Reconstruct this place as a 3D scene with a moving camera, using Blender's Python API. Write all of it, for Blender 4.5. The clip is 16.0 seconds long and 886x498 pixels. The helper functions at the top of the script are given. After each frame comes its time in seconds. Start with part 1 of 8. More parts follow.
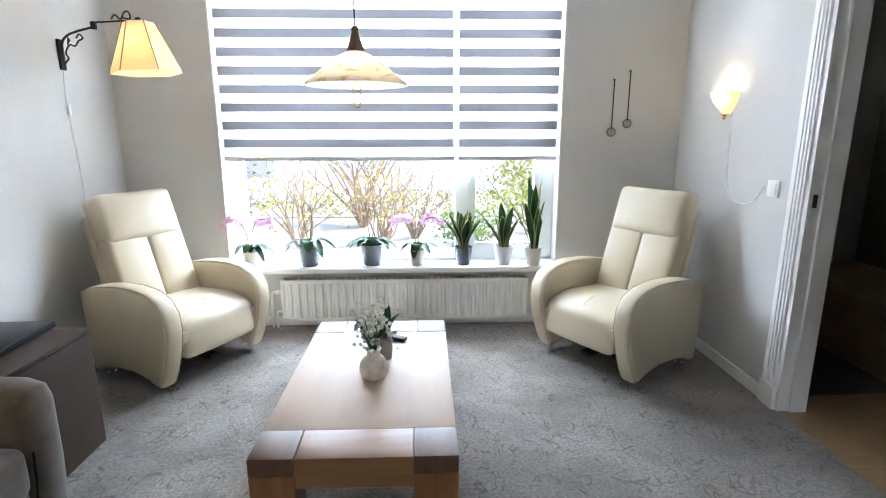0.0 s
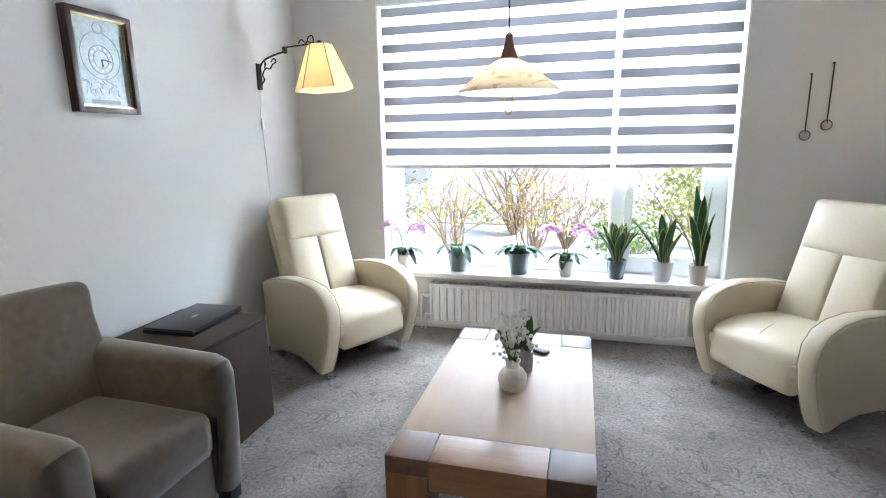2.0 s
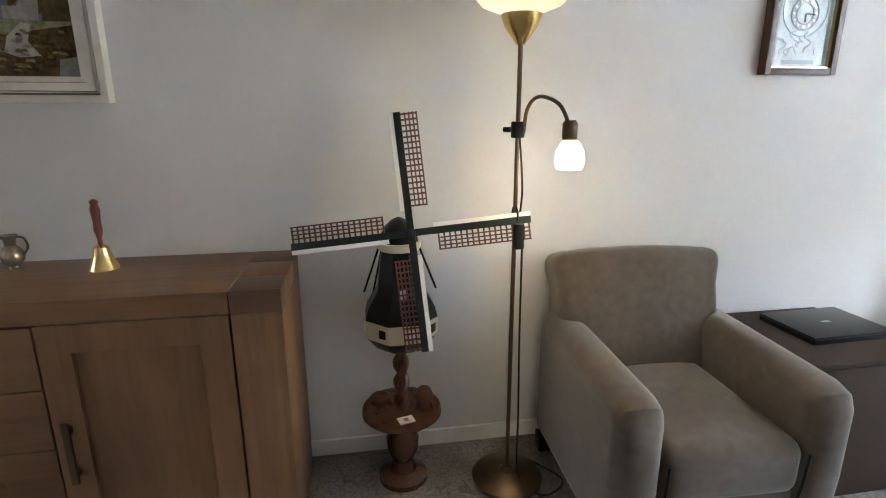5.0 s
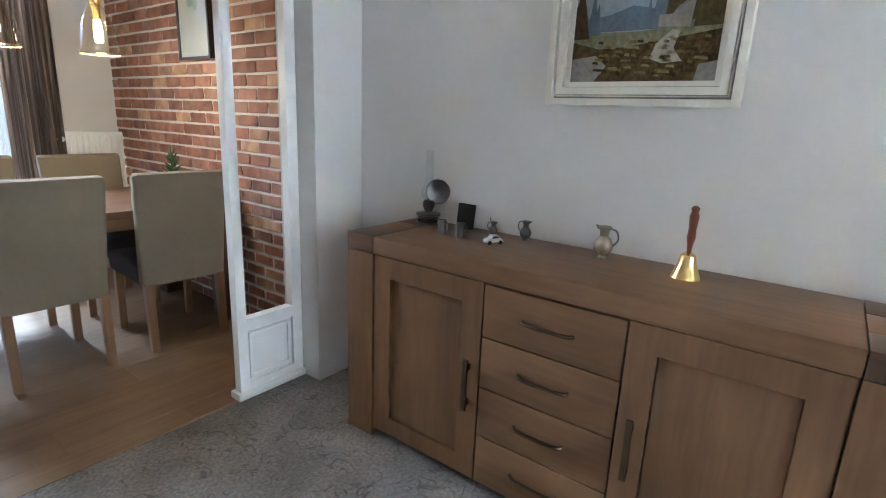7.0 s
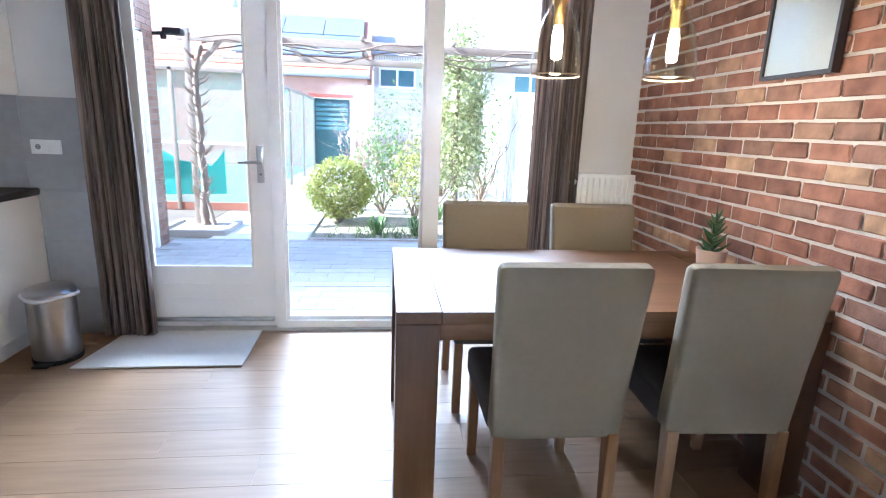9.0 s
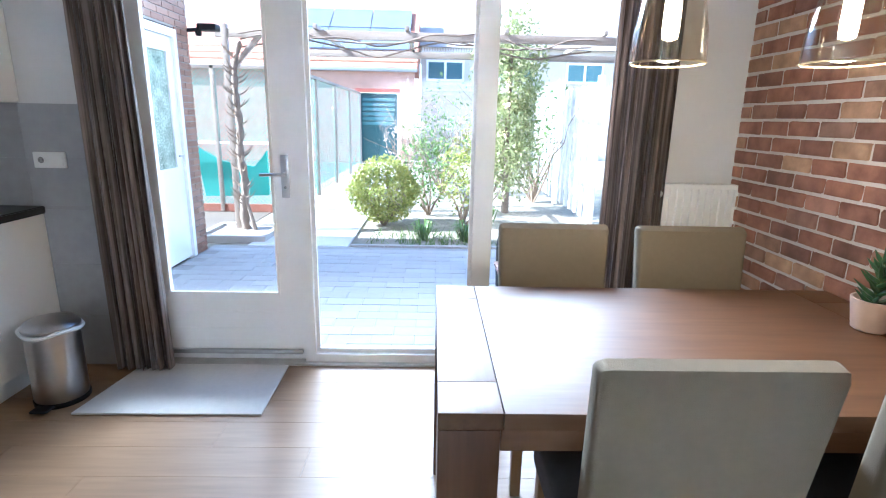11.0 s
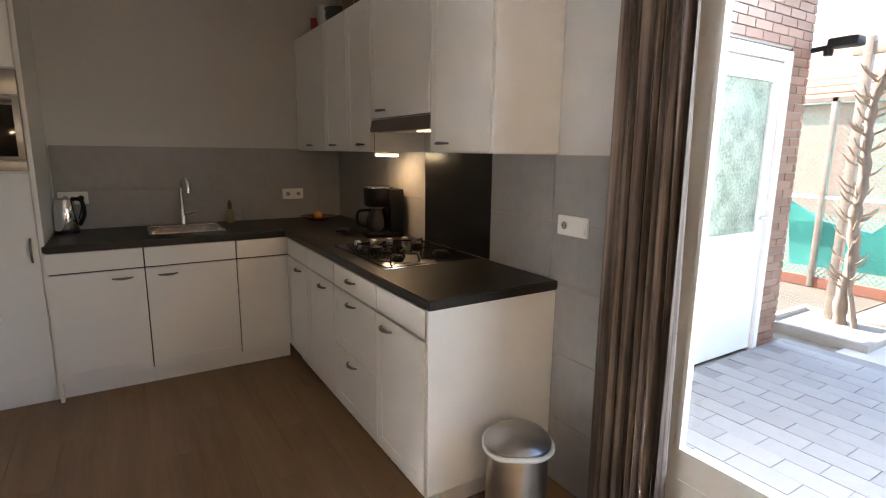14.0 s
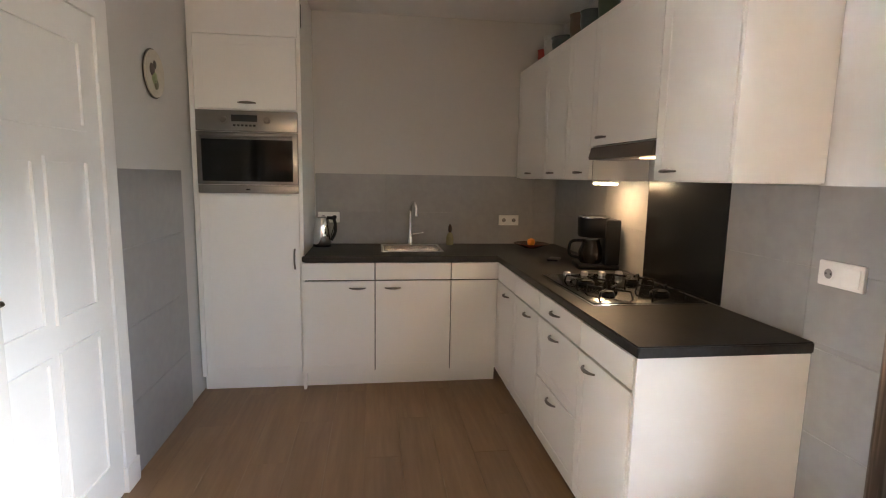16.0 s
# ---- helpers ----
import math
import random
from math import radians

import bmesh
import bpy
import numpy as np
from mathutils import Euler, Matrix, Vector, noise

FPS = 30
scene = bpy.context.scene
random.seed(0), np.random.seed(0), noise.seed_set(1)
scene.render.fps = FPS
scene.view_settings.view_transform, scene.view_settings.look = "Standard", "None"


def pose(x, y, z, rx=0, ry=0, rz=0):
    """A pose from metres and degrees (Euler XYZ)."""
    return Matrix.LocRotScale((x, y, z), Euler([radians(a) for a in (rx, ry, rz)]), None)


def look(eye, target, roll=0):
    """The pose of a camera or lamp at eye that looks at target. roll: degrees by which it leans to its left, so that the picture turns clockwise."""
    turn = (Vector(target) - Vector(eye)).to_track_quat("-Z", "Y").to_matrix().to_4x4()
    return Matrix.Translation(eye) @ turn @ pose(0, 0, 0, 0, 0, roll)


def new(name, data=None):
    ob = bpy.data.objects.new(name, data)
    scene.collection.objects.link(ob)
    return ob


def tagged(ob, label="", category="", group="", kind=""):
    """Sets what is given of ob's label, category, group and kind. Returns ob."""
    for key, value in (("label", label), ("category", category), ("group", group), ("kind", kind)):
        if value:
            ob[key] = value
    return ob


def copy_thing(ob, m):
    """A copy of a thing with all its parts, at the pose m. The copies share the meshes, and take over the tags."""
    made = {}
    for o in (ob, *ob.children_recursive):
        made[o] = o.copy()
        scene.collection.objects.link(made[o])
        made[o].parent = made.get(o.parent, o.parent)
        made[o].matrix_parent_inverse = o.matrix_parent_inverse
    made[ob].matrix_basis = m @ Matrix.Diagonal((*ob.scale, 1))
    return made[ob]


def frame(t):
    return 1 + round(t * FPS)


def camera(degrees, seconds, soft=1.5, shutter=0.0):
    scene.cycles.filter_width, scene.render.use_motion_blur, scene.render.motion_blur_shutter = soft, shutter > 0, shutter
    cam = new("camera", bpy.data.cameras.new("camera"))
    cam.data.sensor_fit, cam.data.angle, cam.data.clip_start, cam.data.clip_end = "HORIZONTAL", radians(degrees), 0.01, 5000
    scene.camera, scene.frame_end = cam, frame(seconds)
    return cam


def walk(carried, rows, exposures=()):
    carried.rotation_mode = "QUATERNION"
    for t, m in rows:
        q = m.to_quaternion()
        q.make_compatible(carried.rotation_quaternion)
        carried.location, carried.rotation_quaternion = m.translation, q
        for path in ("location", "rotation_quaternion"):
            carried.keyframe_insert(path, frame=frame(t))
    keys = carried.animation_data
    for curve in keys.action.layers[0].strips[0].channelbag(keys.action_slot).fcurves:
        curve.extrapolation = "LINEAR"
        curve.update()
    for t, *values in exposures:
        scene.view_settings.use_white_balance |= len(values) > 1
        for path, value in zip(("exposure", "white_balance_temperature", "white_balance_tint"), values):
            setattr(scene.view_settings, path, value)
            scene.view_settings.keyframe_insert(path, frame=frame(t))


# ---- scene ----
cam = camera(81.3, 16.0, 1.1)
PATH = [
    (0, (0.651, -0.069, 1.329), (0.72, 1.881, 0.891), -0.1),
    (0.5, (0.666, -0.052, 1.33), (0.517, 1.897, 0.906), -0.4),
    (1, (0.673, -0.036, 1.326), (0.355, 1.895, 0.916), -0.7),
    (1.5, (0.671, -0.035, 1.331), (0.242, 1.876, 0.924), -0.8),
    (2, (0.668, -0.032, 1.329), (0.163, 1.86, 0.923), -0.9),
    (2.5, (0.677, -0.039, 1.33), (0.118, 1.838, 0.924), -0.7),
    (3, (0.664, 0.006, 1.323), (-0.064, 1.819, 0.9), -0.1),
    (3.5, (0.638, 0.064, 1.327), (-0.47, 1.662, 0.861), 0.4),
    (3.9, (0.635, 0.131, 1.316), (-0.852, 1.379, 0.837), -0.1),
    (4, (0.624, 0.143, 1.32), (-0.945, 1.275, 0.814), 0.3),
    (4.2, (0.588, 0.162, 1.334), (-1.094, 1.105, 0.802), 0.3),
    (6.3, (0.51, -0.085, 1.299), (-1.339, -0.699, 0.849), 2.0),
    (6.5, (0.496, -0.142, 1.306), (-1.289, -0.91, 0.835), 2.2),
    (7, (0.485, -0.36, 1.294), (-1.07, -1.52, 0.81), 2.4),
    (7.5, (0.419, -0.643, 1.309), (-0.758, -2.166, 0.768), 2.1),
    (8, (0.303, -1.008, 1.334), (-0.406, -2.804, 0.813), 1.7),
    (8.5, (0.307, -1.371, 1.376), (-0.091, -3.27, 0.89), 2.1),
    (9, (0.312, -1.691, 1.353), (0.085, -3.625, 0.897), 2.2),
    (9.2, (0.308, -1.79, 1.371), (0.125, -3.731, 0.921), 1.9),
    (11.3, (0.289, -2.273, 1.409), (0.317, -4.211, 0.916), 0.8),
    (11.5, (0.292, -2.295, 1.382), (0.421, -4.23, 0.891), 0.7),
    (12, (0.356, -2.465, 1.41), (0.863, -4.325, 0.881), 1.7),
    (12.5, (0.415, -2.733, 1.424), (1.355, -4.415, 0.889), 1.9),
    (13, (0.554, -3.041, 1.431), (1.761, -4.553, 0.924), 2.3),
    (13.5, (0.696, -3.284, 1.458), (2.146, -4.585, 1.006), 1.1),
    (14, (0.793, -3.451, 1.449), (2.464, -4.487, 1.08), 0.7),
    (14.5, (0.822, -3.476, 1.448), (2.628, -4.267, 1.114), 0.8),
    (15, (0.849, -3.508, 1.452), (2.748, -4.051, 1.137), 0.7),
    (15.5, (0.847, -3.513, 1.455), (2.782, -3.927, 1.164), 0.9),
    (16, (0.846, -3.514, 1.45), (2.809, -3.78, 1.173), 1.0),
]
walk(cam, [(t, look(eye, target, roll)) for t, eye, target, roll in PATH],
     exposures=[(0.0, 1.64, 5600, 7), (3.0, 1.4, 5600, 7), (4.2, 1.22, 5900, 9), (6.3, 2.8, 5500, 6), (7.2, 2.5, 5200, 4), (8.0, 2.62, 5100, 7), (9.0, 2.8, 5000, 8), (11.3, 2.65, 4950, 6),
                (12.5, 2.5, 5050, 7), (13.5, 2.5, 5500, 8), (14.5, 3.25, 6700, 11), (16.0, 3.45, 6300, 11)])

# ---- world, sun and large lights ----
SUN_DIR = Vector((1.25, 0.20, 0.95)).normalized()      # towards the sun
world = bpy.data.worlds.new("world")
scene.world = world
world.use_nodes = True
wn = world.node_tree.nodes
sky = wn.new("ShaderNodeTexSky")
sky.sky_type = 'NISHITA'
sky.sun_disc = False
sky.sun_elevation = math.asin(SUN_DIR.z)
sky.sun_rotation = math.atan2(SUN_DIR.x, SUN_DIR.y)
world.node_tree.links.new(sky.outputs[0], wn["Background"].inputs[0])
wn["Background"].inputs[1].default_value = 0.15


def lamp(name, kind, m, energy, color=(1, 1, 1), size=0.1, size_y=None, spread=180):
    d = bpy.data.lights.new(name, kind)
    d.energy, d.color = energy, color
    if kind == 'AREA':
        d.size, d.spread = size, radians(spread)
        if size_y:
            d.shape, d.size_y = 'RECTANGLE', size_y
    elif kind == 'SUN':
        d.angle = radians(0.55)
    else:
        d.shadow_soft_size = size
    ob = new(name, d)
    ob.matrix_world = m
    return ob


lamp("sun", 'SUN', look(SUN_DIR * 30, (0, 0, 0)), 5.0, (1.0, 0.95, 0.88))
# the sky's light that comes in at the two glazed fronts
lamp("street_window_skylight", 'AREA', look((0.43, 4.25, 1.85), (0.43, 2.4, 1.35)), 130, (0.92, 0.96, 1.0), 2.6, 1.1)
lamp("blind_backlight", 'AREA', look((0.435, 3.535, 1.70), (0.435, 2.0, 1.70)), 85, (0.94, 0.97, 1.0), 2.05, 0.95)
lamp("garden_window_skylight", 'AREA', look((0.5, -9.2, 3.9), (0.5, -2.5, 1.3)), 66, (0.96, 0.98, 1.0), 3.5, 1.5, 76)

# ---- materials ----
def nodes_of(name):
    m = bpy.data.materials.new(name)
    m.use_nodes = True
    return m, m.node_tree.nodes, m.node_tree.links, m.node_tree.nodes["Principled BSDF"]


def dim(c, k):
    return tuple(max(0.0, min(1.0, v * k)) for v in c[:3]) + (1,)


def M(name, col, rough=0.5, metal=0.0, var=0.08, scale=2.5, fine=45.0, bump=0.0, bscale=150.0, rand=0.0, coat=0.0,
      stretch=(1, 1, 1), col2=None, detail=4.0, spec=0.5):
    m, n, l, p = nodes_of(name)
    tc = n.new("ShaderNodeTexCoord")
    mp = n.new("ShaderNodeMapping")
    mp.inputs["Scale"].default_value = stretch
    l.new(tc.outputs["Object"], mp.inputs[0])
    big, small = n.new("ShaderNodeTexNoise"), n.new("ShaderNodeTexNoise")
    for t, s in ((big, scale), (small, fine)):
        t.inputs["Scale"].default_value, t.inputs["Detail"].default_value = s, detail
        l.new(mp.outputs[0], t.inputs["Vector"])
    add = n.new("ShaderNodeMath")
    add.operation = 'MULTIPLY_ADD'
    add.inputs[1].default_value, add.inputs[2].default_value = 0.5, 0.0
    l.new(big.outputs["Fac"], add.inputs[0])
    add2 = n.new("ShaderNodeMath")
    add2.operation = 'MULTIPLY_ADD'
    add2.inputs[1].default_value = 0.5
    l.new(small.outputs["Fac"], add2.inputs[0])
    l.new(add.outputs[0], add2.inputs[2])
    ramp = n.new("ShaderNodeValToRGB")
    ramp.color_ramp.elements[0].position, ramp.color_ramp.elements[1].position = 0.3, 0.7
    ramp.color_ramp.elements[0].color = dim(col2 or col, 1 - var)
    ramp.color_ramp.elements[1].color = dim(col, 1 + var)
    l.new(add2.outputs[0], ramp.inputs[0])
    out = ramp.outputs[0]
    if rand:
        oi = n.new("ShaderNodeObjectInfo")
        hs = n.new("ShaderNodeHueSaturation")
        mr = n.new("ShaderNodeMapRange")
        mr.inputs["To Min"].default_value, mr.inputs["To Max"].default_value = 1 - rand, 1 + rand
        l.new(oi.outputs["Random"], mr.inputs[0])
        l.new(mr.outputs[0], hs.inputs["Value"])
        l.new(out, hs.inputs["Color"])
        out = hs.outputs[0]
    l.new(out, p.inputs["Base Color"])
    p.inputs["Roughness"].default_value, p.inputs["Metallic"].default_value = rough, metal
    p.inputs["Specular IOR Level"].default_value = spec
    if coat:
        p.inputs["Coat Weight"].default_value, p.inputs["Coat Roughness"].default_value = coat, 0.15
    if bump:
        b, bt = n.new("ShaderNodeBump"), n.new("ShaderNodeTexNoise")
        bt.inputs["Scale"].default_value, bt.inputs["Detail"].default_value = bscale, 3.0
        l.new(mp.outputs[0], bt.inputs["Vector"])
        b.inputs["Strength"].default_value, b.inputs["Distance"].default_value = bump, 0.004
        l.new(bt.outputs["Fac"], b.inputs["Height"])
        l.new(b.outputs[0], p.inputs["Normal"])
    return m


def wood(name, light, dark, axis=0, rough=0.42, grain=55.0, rand=0.05, bump=0.12, var=1.0):
    """Wood with the grain along the axis given (0 x, 1 y, 2 z)."""
    m, n, l, p = nodes_of(name)
    tc, mp = n.new("ShaderNodeTexCoord"), n.new("ShaderNodeMapping")
    s = [1.0, 1.0, 1.0]
    s[axis] = 0.09
    mp.inputs["Scale"].default_value = s
    l.new(tc.outputs["Object"], mp.inputs[0])
    oi, off = n.new("ShaderNodeObjectInfo"), n.new("ShaderNodeVectorMath")
    off.operation = 'ADD'
    cx = n.new("ShaderNodeCombineXYZ")
    ml = n.new("ShaderNodeMath")
    ml.operation = 'MULTIPLY'
    ml.inputs[1].default_value = 17.0
    l.new(oi.outputs["Random"], ml.inputs[0])
    for i in range(3):
        l.new(ml.outputs[0], cx.inputs[i])
    l.new(mp.outputs[0], off.inputs[0])
    l.new(cx.outputs[0], off.inputs[1])
    a, b = n.new("ShaderNodeTexNoise"), n.new("ShaderNodeTexNoise")
    a.inputs["Scale"].default_value, a.inputs["Detail"].default_value, a.inputs["Distortion"].default_value = 7.0, 3.0, 1.2
    b.inputs["Scale"].default_value, b.inputs["Detail"].default_value = grain, 5.0
    for t in (a, b):
        l.new(off.outputs[0], t.inputs["Vector"])
    mx = n.new("ShaderNodeMath")
    mx.operation = 'MULTIPLY_ADD'
    mx.inputs[1].default_value = 0.55
    sc = n.new("ShaderNodeMath")
    sc.operation = 'MULTIPLY'
    sc.inputs[1].default_value = 0.45
    l.new(b.outputs["Fac"], sc.inputs[0])
    l.new(a.outputs["Fac"], mx.inputs[0])
    l.new(sc.outputs[0], mx.inputs[2])
    ramp = n.new("ShaderNodeValToRGB")
    ramp.color_ramp.elements[0].position, ramp.color_ramp.elements[1].position = 0.5 - 0.17 / var, 0.5 + 0.17 / var
    ramp.color_ramp.elements[0].color, ramp.color_ramp.elements[1].color = dim(dark, 1), dim(light, 1)
    l.new(mx.outputs[0], ramp.inputs[0])
    hs, mr = n.new("ShaderNodeHueSaturation"), n.new("ShaderNodeMapRange")
    mr.inputs["To Min"].default_value, mr.inputs["To Max"].default_value = 1 - rand, 1 + rand
    l.new(oi.outputs["Random"], mr.inputs[0])
    l.new(mr.outputs[0], hs.inputs["Value"])
    l.new(ramp.outputs[0], hs.inputs["Color"])
    l.new(hs.outputs[0], p.inputs["Base Color"])
    p.inputs["Roughness"].default_value = rough
    bp = n.new("ShaderNodeBump")
    bp.inputs["Strength"].default_value, bp.inputs["Distance"].default_value = bump, 0.002
    l.new(b.outputs["Fac"], bp.inputs["Height"])
    l.new(bp.outputs[0], p.inputs["Normal"])
    return m


def glow(name, col, strength, base=None):
    m, n, l, p = nodes_of(name)
    p.inputs["Base Color"].default_value = dim(base or col, 1)
    p.inputs["Emission Color"].default_value = dim(col, 1)
    p.inputs["Emission Strength"].default_value = strength
    p.inputs["Roughness"].default_value = 0.4
    return m


def pane_glass(name, tint=(1, 1, 1), gloss=1.0):
    m, n, l, p = nodes_of(name)
    n.remove(p)
    tr, gl, mix, lw = n.new("ShaderNodeBsdfTransparent"), n.new("ShaderNodeBsdfGlossy"), n.new("ShaderNodeMixShader"), n.new("ShaderNodeLayerWeight")
    tr.inputs[0].default_value = (*tint, 1)
    gl.inputs["Roughness"].default_value = 0.02
    pw, ma = n.new("ShaderNodeMath"), n.new("ShaderNodeMath")
    pw.operation, ma.operation = 'POWER', 'MULTIPLY_ADD'
    pw.inputs[1].default_value, ma.inputs[1].default_value, ma.inputs[2].default_value = 5.0, 0.45 * gloss, 0.02 * gloss
    lw.inputs[0].default_value = 0.5
    l.new(lw.outputs["Facing"], pw.inputs[0])
    l.new(pw.outputs[0], ma.inputs[0])
    l.new(ma.outputs[0], mix.inputs[0])
    l.new(tr.outputs[0], mix.inputs[1])
    l.new(gl.outputs[0], mix.inputs[2])
    l.new(mix.outputs[0], n["Material Output"].inputs[0])
    return m


def translucent(name, col, share=0.6, rough=0.8, var=0.04):
    m, n, l, p = nodes_of(name)
    p.inputs["Base Color"].default_value, p.inputs["Roughness"].default_value = dim(col, 1), rough
    t, mix = n.new("ShaderNodeBsdfTranslucent"), n.new("ShaderNodeMixShader")
    t.inputs[0].default_value = dim(col, 1)
    mix.inputs[0].default_value = share
    l.new(p.outputs[0], mix.inputs[1])
    l.new(t.outputs[0], mix.inputs[2])
    l.new(mix.outputs[0], n["Material Output"].inputs[0])
    return m


def carpet_material():
    m, n, l, p = nodes_of("grey_carpet")
    tc = n.new("ShaderNodeTexCoord")
    w, f, g, k = [n.new("ShaderNodeTexNoise") for _ in range(4)]
    for t, s, d, q in ((w, 9.0, 1.2, 1.3), (f, 420.0, 2.0, 0.0), (g, 75.0, 6.0, 0.4), (k, 6.5, 1.5, 0.3)):
        t.inputs["Scale"].default_value, t.inputs["Detail"].default_value, t.inputs["Distortion"].default_value = s, d, q
        l.new(tc.outputs["Object"], t.inputs["Vector"])
    # worn swirls: thin contour lines of the broad noise, in patches
    pp = n.new("ShaderNodeMath")
    pp.operation = 'PINGPONG'
    pp.inputs[1].default_value = 0.12
    l.new(w.outputs["Fac"], pp.inputs[0])
    r1 = n.new("ShaderNodeValToRGB")
    r1.color_ramp.elements[0].position, r1.color_ramp.elements[1].position = 0.0, 0.030
    r1.color_ramp.elements[0].color, r1.color_ramp.elements[1].color = (0.30, 0.28, 0.27, 1), (1, 1, 1, 1)
    l.new(pp.outputs[0], r1.inputs[0])
    patch = n.new("ShaderNodeMapRange")
    patch.inputs["From Min"].default_value, patch.inputs["From Max"].default_value = 0.43, 0.52
    patch.inputs["To Max"].default_value = 0.9
    l.new(k.outputs["Fac"], patch.inputs[0])
    r2 = n.new("ShaderNodeValToRGB")
    r2.color_ramp.elements[0].position, r2.color_ramp.elements[1].position = 0.38, 0.62
    r2.color_ramp.elements[0].color, r2.color_ramp.elements[1].color = (0.116, 0.102, 0.087, 1), (0.200, 0.178, 0.155, 1)
    l.new(g.outputs["Fac"], r2.inputs[0])
    mx = n.new("ShaderNodeMix")
    mx.data_type, mx.blend_type = 'RGBA', 'MULTIPLY'
    l.new(patch.outputs[0], mx.inputs[0])
    l.new(r2.outputs[0], mx.inputs[6])
    l.new(r1.outputs[0], mx.inputs[7])
    # trodden areas where the pile lies flat
    tread, r3, m3 = n.new("ShaderNodeTexNoise"), n.new("ShaderNodeValToRGB"), n.new("ShaderNodeMix")
    tread.inputs["Scale"].default_value, tread.inputs["Detail"].default_value, tread.inputs["Distortion"].default_value = 2.4, 4.0, 0.8
    l.new(tc.outputs["Object"], tread.inputs["Vector"])
    r3.color_ramp.elements[0].position, r3.color_ramp.elements[1].position = 0.36, 0.64
    r3.color_ramp.elements[0].color, r3.color_ramp.elements[1].color = (0.78, 0.75, 0.72, 1), (1.38, 1.38, 1.39, 1)
    l.new(tread.outputs["Fac"], r3.inputs[0])
    m3.data_type, m3.blend_type = 'RGBA', 'MULTIPLY'
    m3.inputs[0].default_value = 1.0
    l.new(mx.outputs[2], m3.inputs[6])
    l.new(r3.outputs[0], m3.inputs[7])
    l.new(m3.outputs[2], p.inputs["Base Color"])
    p.inputs["Roughness"].default_value = 0.95
    p.inputs["Sheen Weight"].default_value = 0.25
    b = n.new("ShaderNodeBump")
    b.inputs["Strength"].default_value, b.inputs["Distance"].default_value = 0.6, 0.006
    ad = n.new("ShaderNodeMath")
    ad.operation = 'MULTIPLY_ADD'
    ad.inputs[1].default_value = 0.6
    l.new(f.outputs["Fac"], ad.inputs[0])
    l.new(g.outputs["Fac"], ad.inputs[2])
    l.new(ad.outputs[0], b.inputs["Height"])
    l.new(b.outputs[0], p.inputs["Normal"])
    return m


WALL = M("grey_wall_paint", (0.60, 0.585, 0.56), 0.85, var=0.02, bump=0.15, bscale=220)
WHITE = M("white_wall_paint", (0.76, 0.75, 0.73), 0.8, var=0.02, bump=0.12, bscale=220)
CEIL = M("white_ceiling", (0.80, 0.79, 0.77), 0.9, var=0.02, bump=0.1)
TRIM = M("white_gloss_paint", (0.80, 0.79, 0.77), 0.32, var=0.02, bump=0.03, bscale=60)
PVC = M("white_frame", (0.82, 0.83, 0.83), 0.28, var=0.015)
CARPET = carpet_material()
TILE = M("grey_wall_tile", (0.30, 0.295, 0.29), 0.38, var=0.10, scale=4, fine=20, bump=0.05, bscale=30)
LAMINATE = wood("oak_laminate", (0.285, 0.175, 0.092), (0.20, 0.118, 0.058), 0, 0.44, 40, 0.05, 0.04)
OAK = wood("oak_along_x", (0.215, 0.105, 0.043), (0.115, 0.052, 0.02), 0, var=1.0)
OAK_Y = wood("oak_along_y", (0.205, 0.105, 0.045), (0.11, 0.053, 0.022), 1, var=0.95)
OAK_Z = wood("oak_along_z", (0.20, 0.102, 0.044), (0.115, 0.055, 0.023), 2, var=0.9)
OAK_DARK = wood("dark_oak_end_grain", (0.12, 0.064, 0.035), (0.07, 0.038, 0.021), 1)
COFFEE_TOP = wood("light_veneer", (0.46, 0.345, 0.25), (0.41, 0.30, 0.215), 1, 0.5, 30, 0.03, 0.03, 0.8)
TABLE_X = wood("dining_oak_x", (0.15, 0.074, 0.033), (0.09, 0.042, 0.018), 0, 0.48)
TABLE_Y = wood("dining_oak_y", (0.15, 0.074, 0.033), (0.09, 0.042, 0.018), 1, 0.48)
TABLE_Z = wood("dining_oak_z", (0.105, 0.047, 0.019), (0.06, 0.026, 0.011), 2, 0.36)
CHAIR_LEG = wood("chair_leg_beech", (0.30, 0.165, 0.08), (0.20, 0.105, 0.048), 2)
CREAM = M("cream_leather", (0.57, 0.49, 0.35), 0.36, var=0.03, scale=5, bump=0.18, bscale=260)
GREYVEL = M("taupe_microfibre", (0.092, 0.073, 0.055), 0.95, var=0.3, spec=0.15, scale=4, fine=30, bump=0.25, bscale=400)
GREYVEL.node_tree.nodes["Principled BSDF"].inputs["Sheen Weight"].default_value = 0.4
LINEN = M("beige_linen", (0.20, 0.165, 0.112), 0.9, var=0.06, bump=0.4, bscale=600)
SEATGREY = M("charcoal_linen", (0.05, 0.048, 0.05), 0.92, var=0.1, bump=0.4, bscale=600)
DARKBROWN = M("dark_brown_leatherette", (0.044, 0.029, 0.020), 0.6, var=0.12, spec=0.2, bump=0.15, bscale=300)
BLACK = M("black_plastic", (0.007, 0.007, 0.008), 0.45, var=0.1, spec=0.2)
SATIN_BLACK = M("satin_black", (0.012, 0.012, 0.014), 0.3, var=0.1, spec=0.35)
STEEL = M("brushed_steel", (0.46, 0.45, 0.44), 0.28, 1.0, var=0.05, scale=3, fine=90, stretch=(1, 1, 12))
CHROME = M("chrome", (0.78, 0.78, 0.78), 0.09, 1.0, var=0.02)
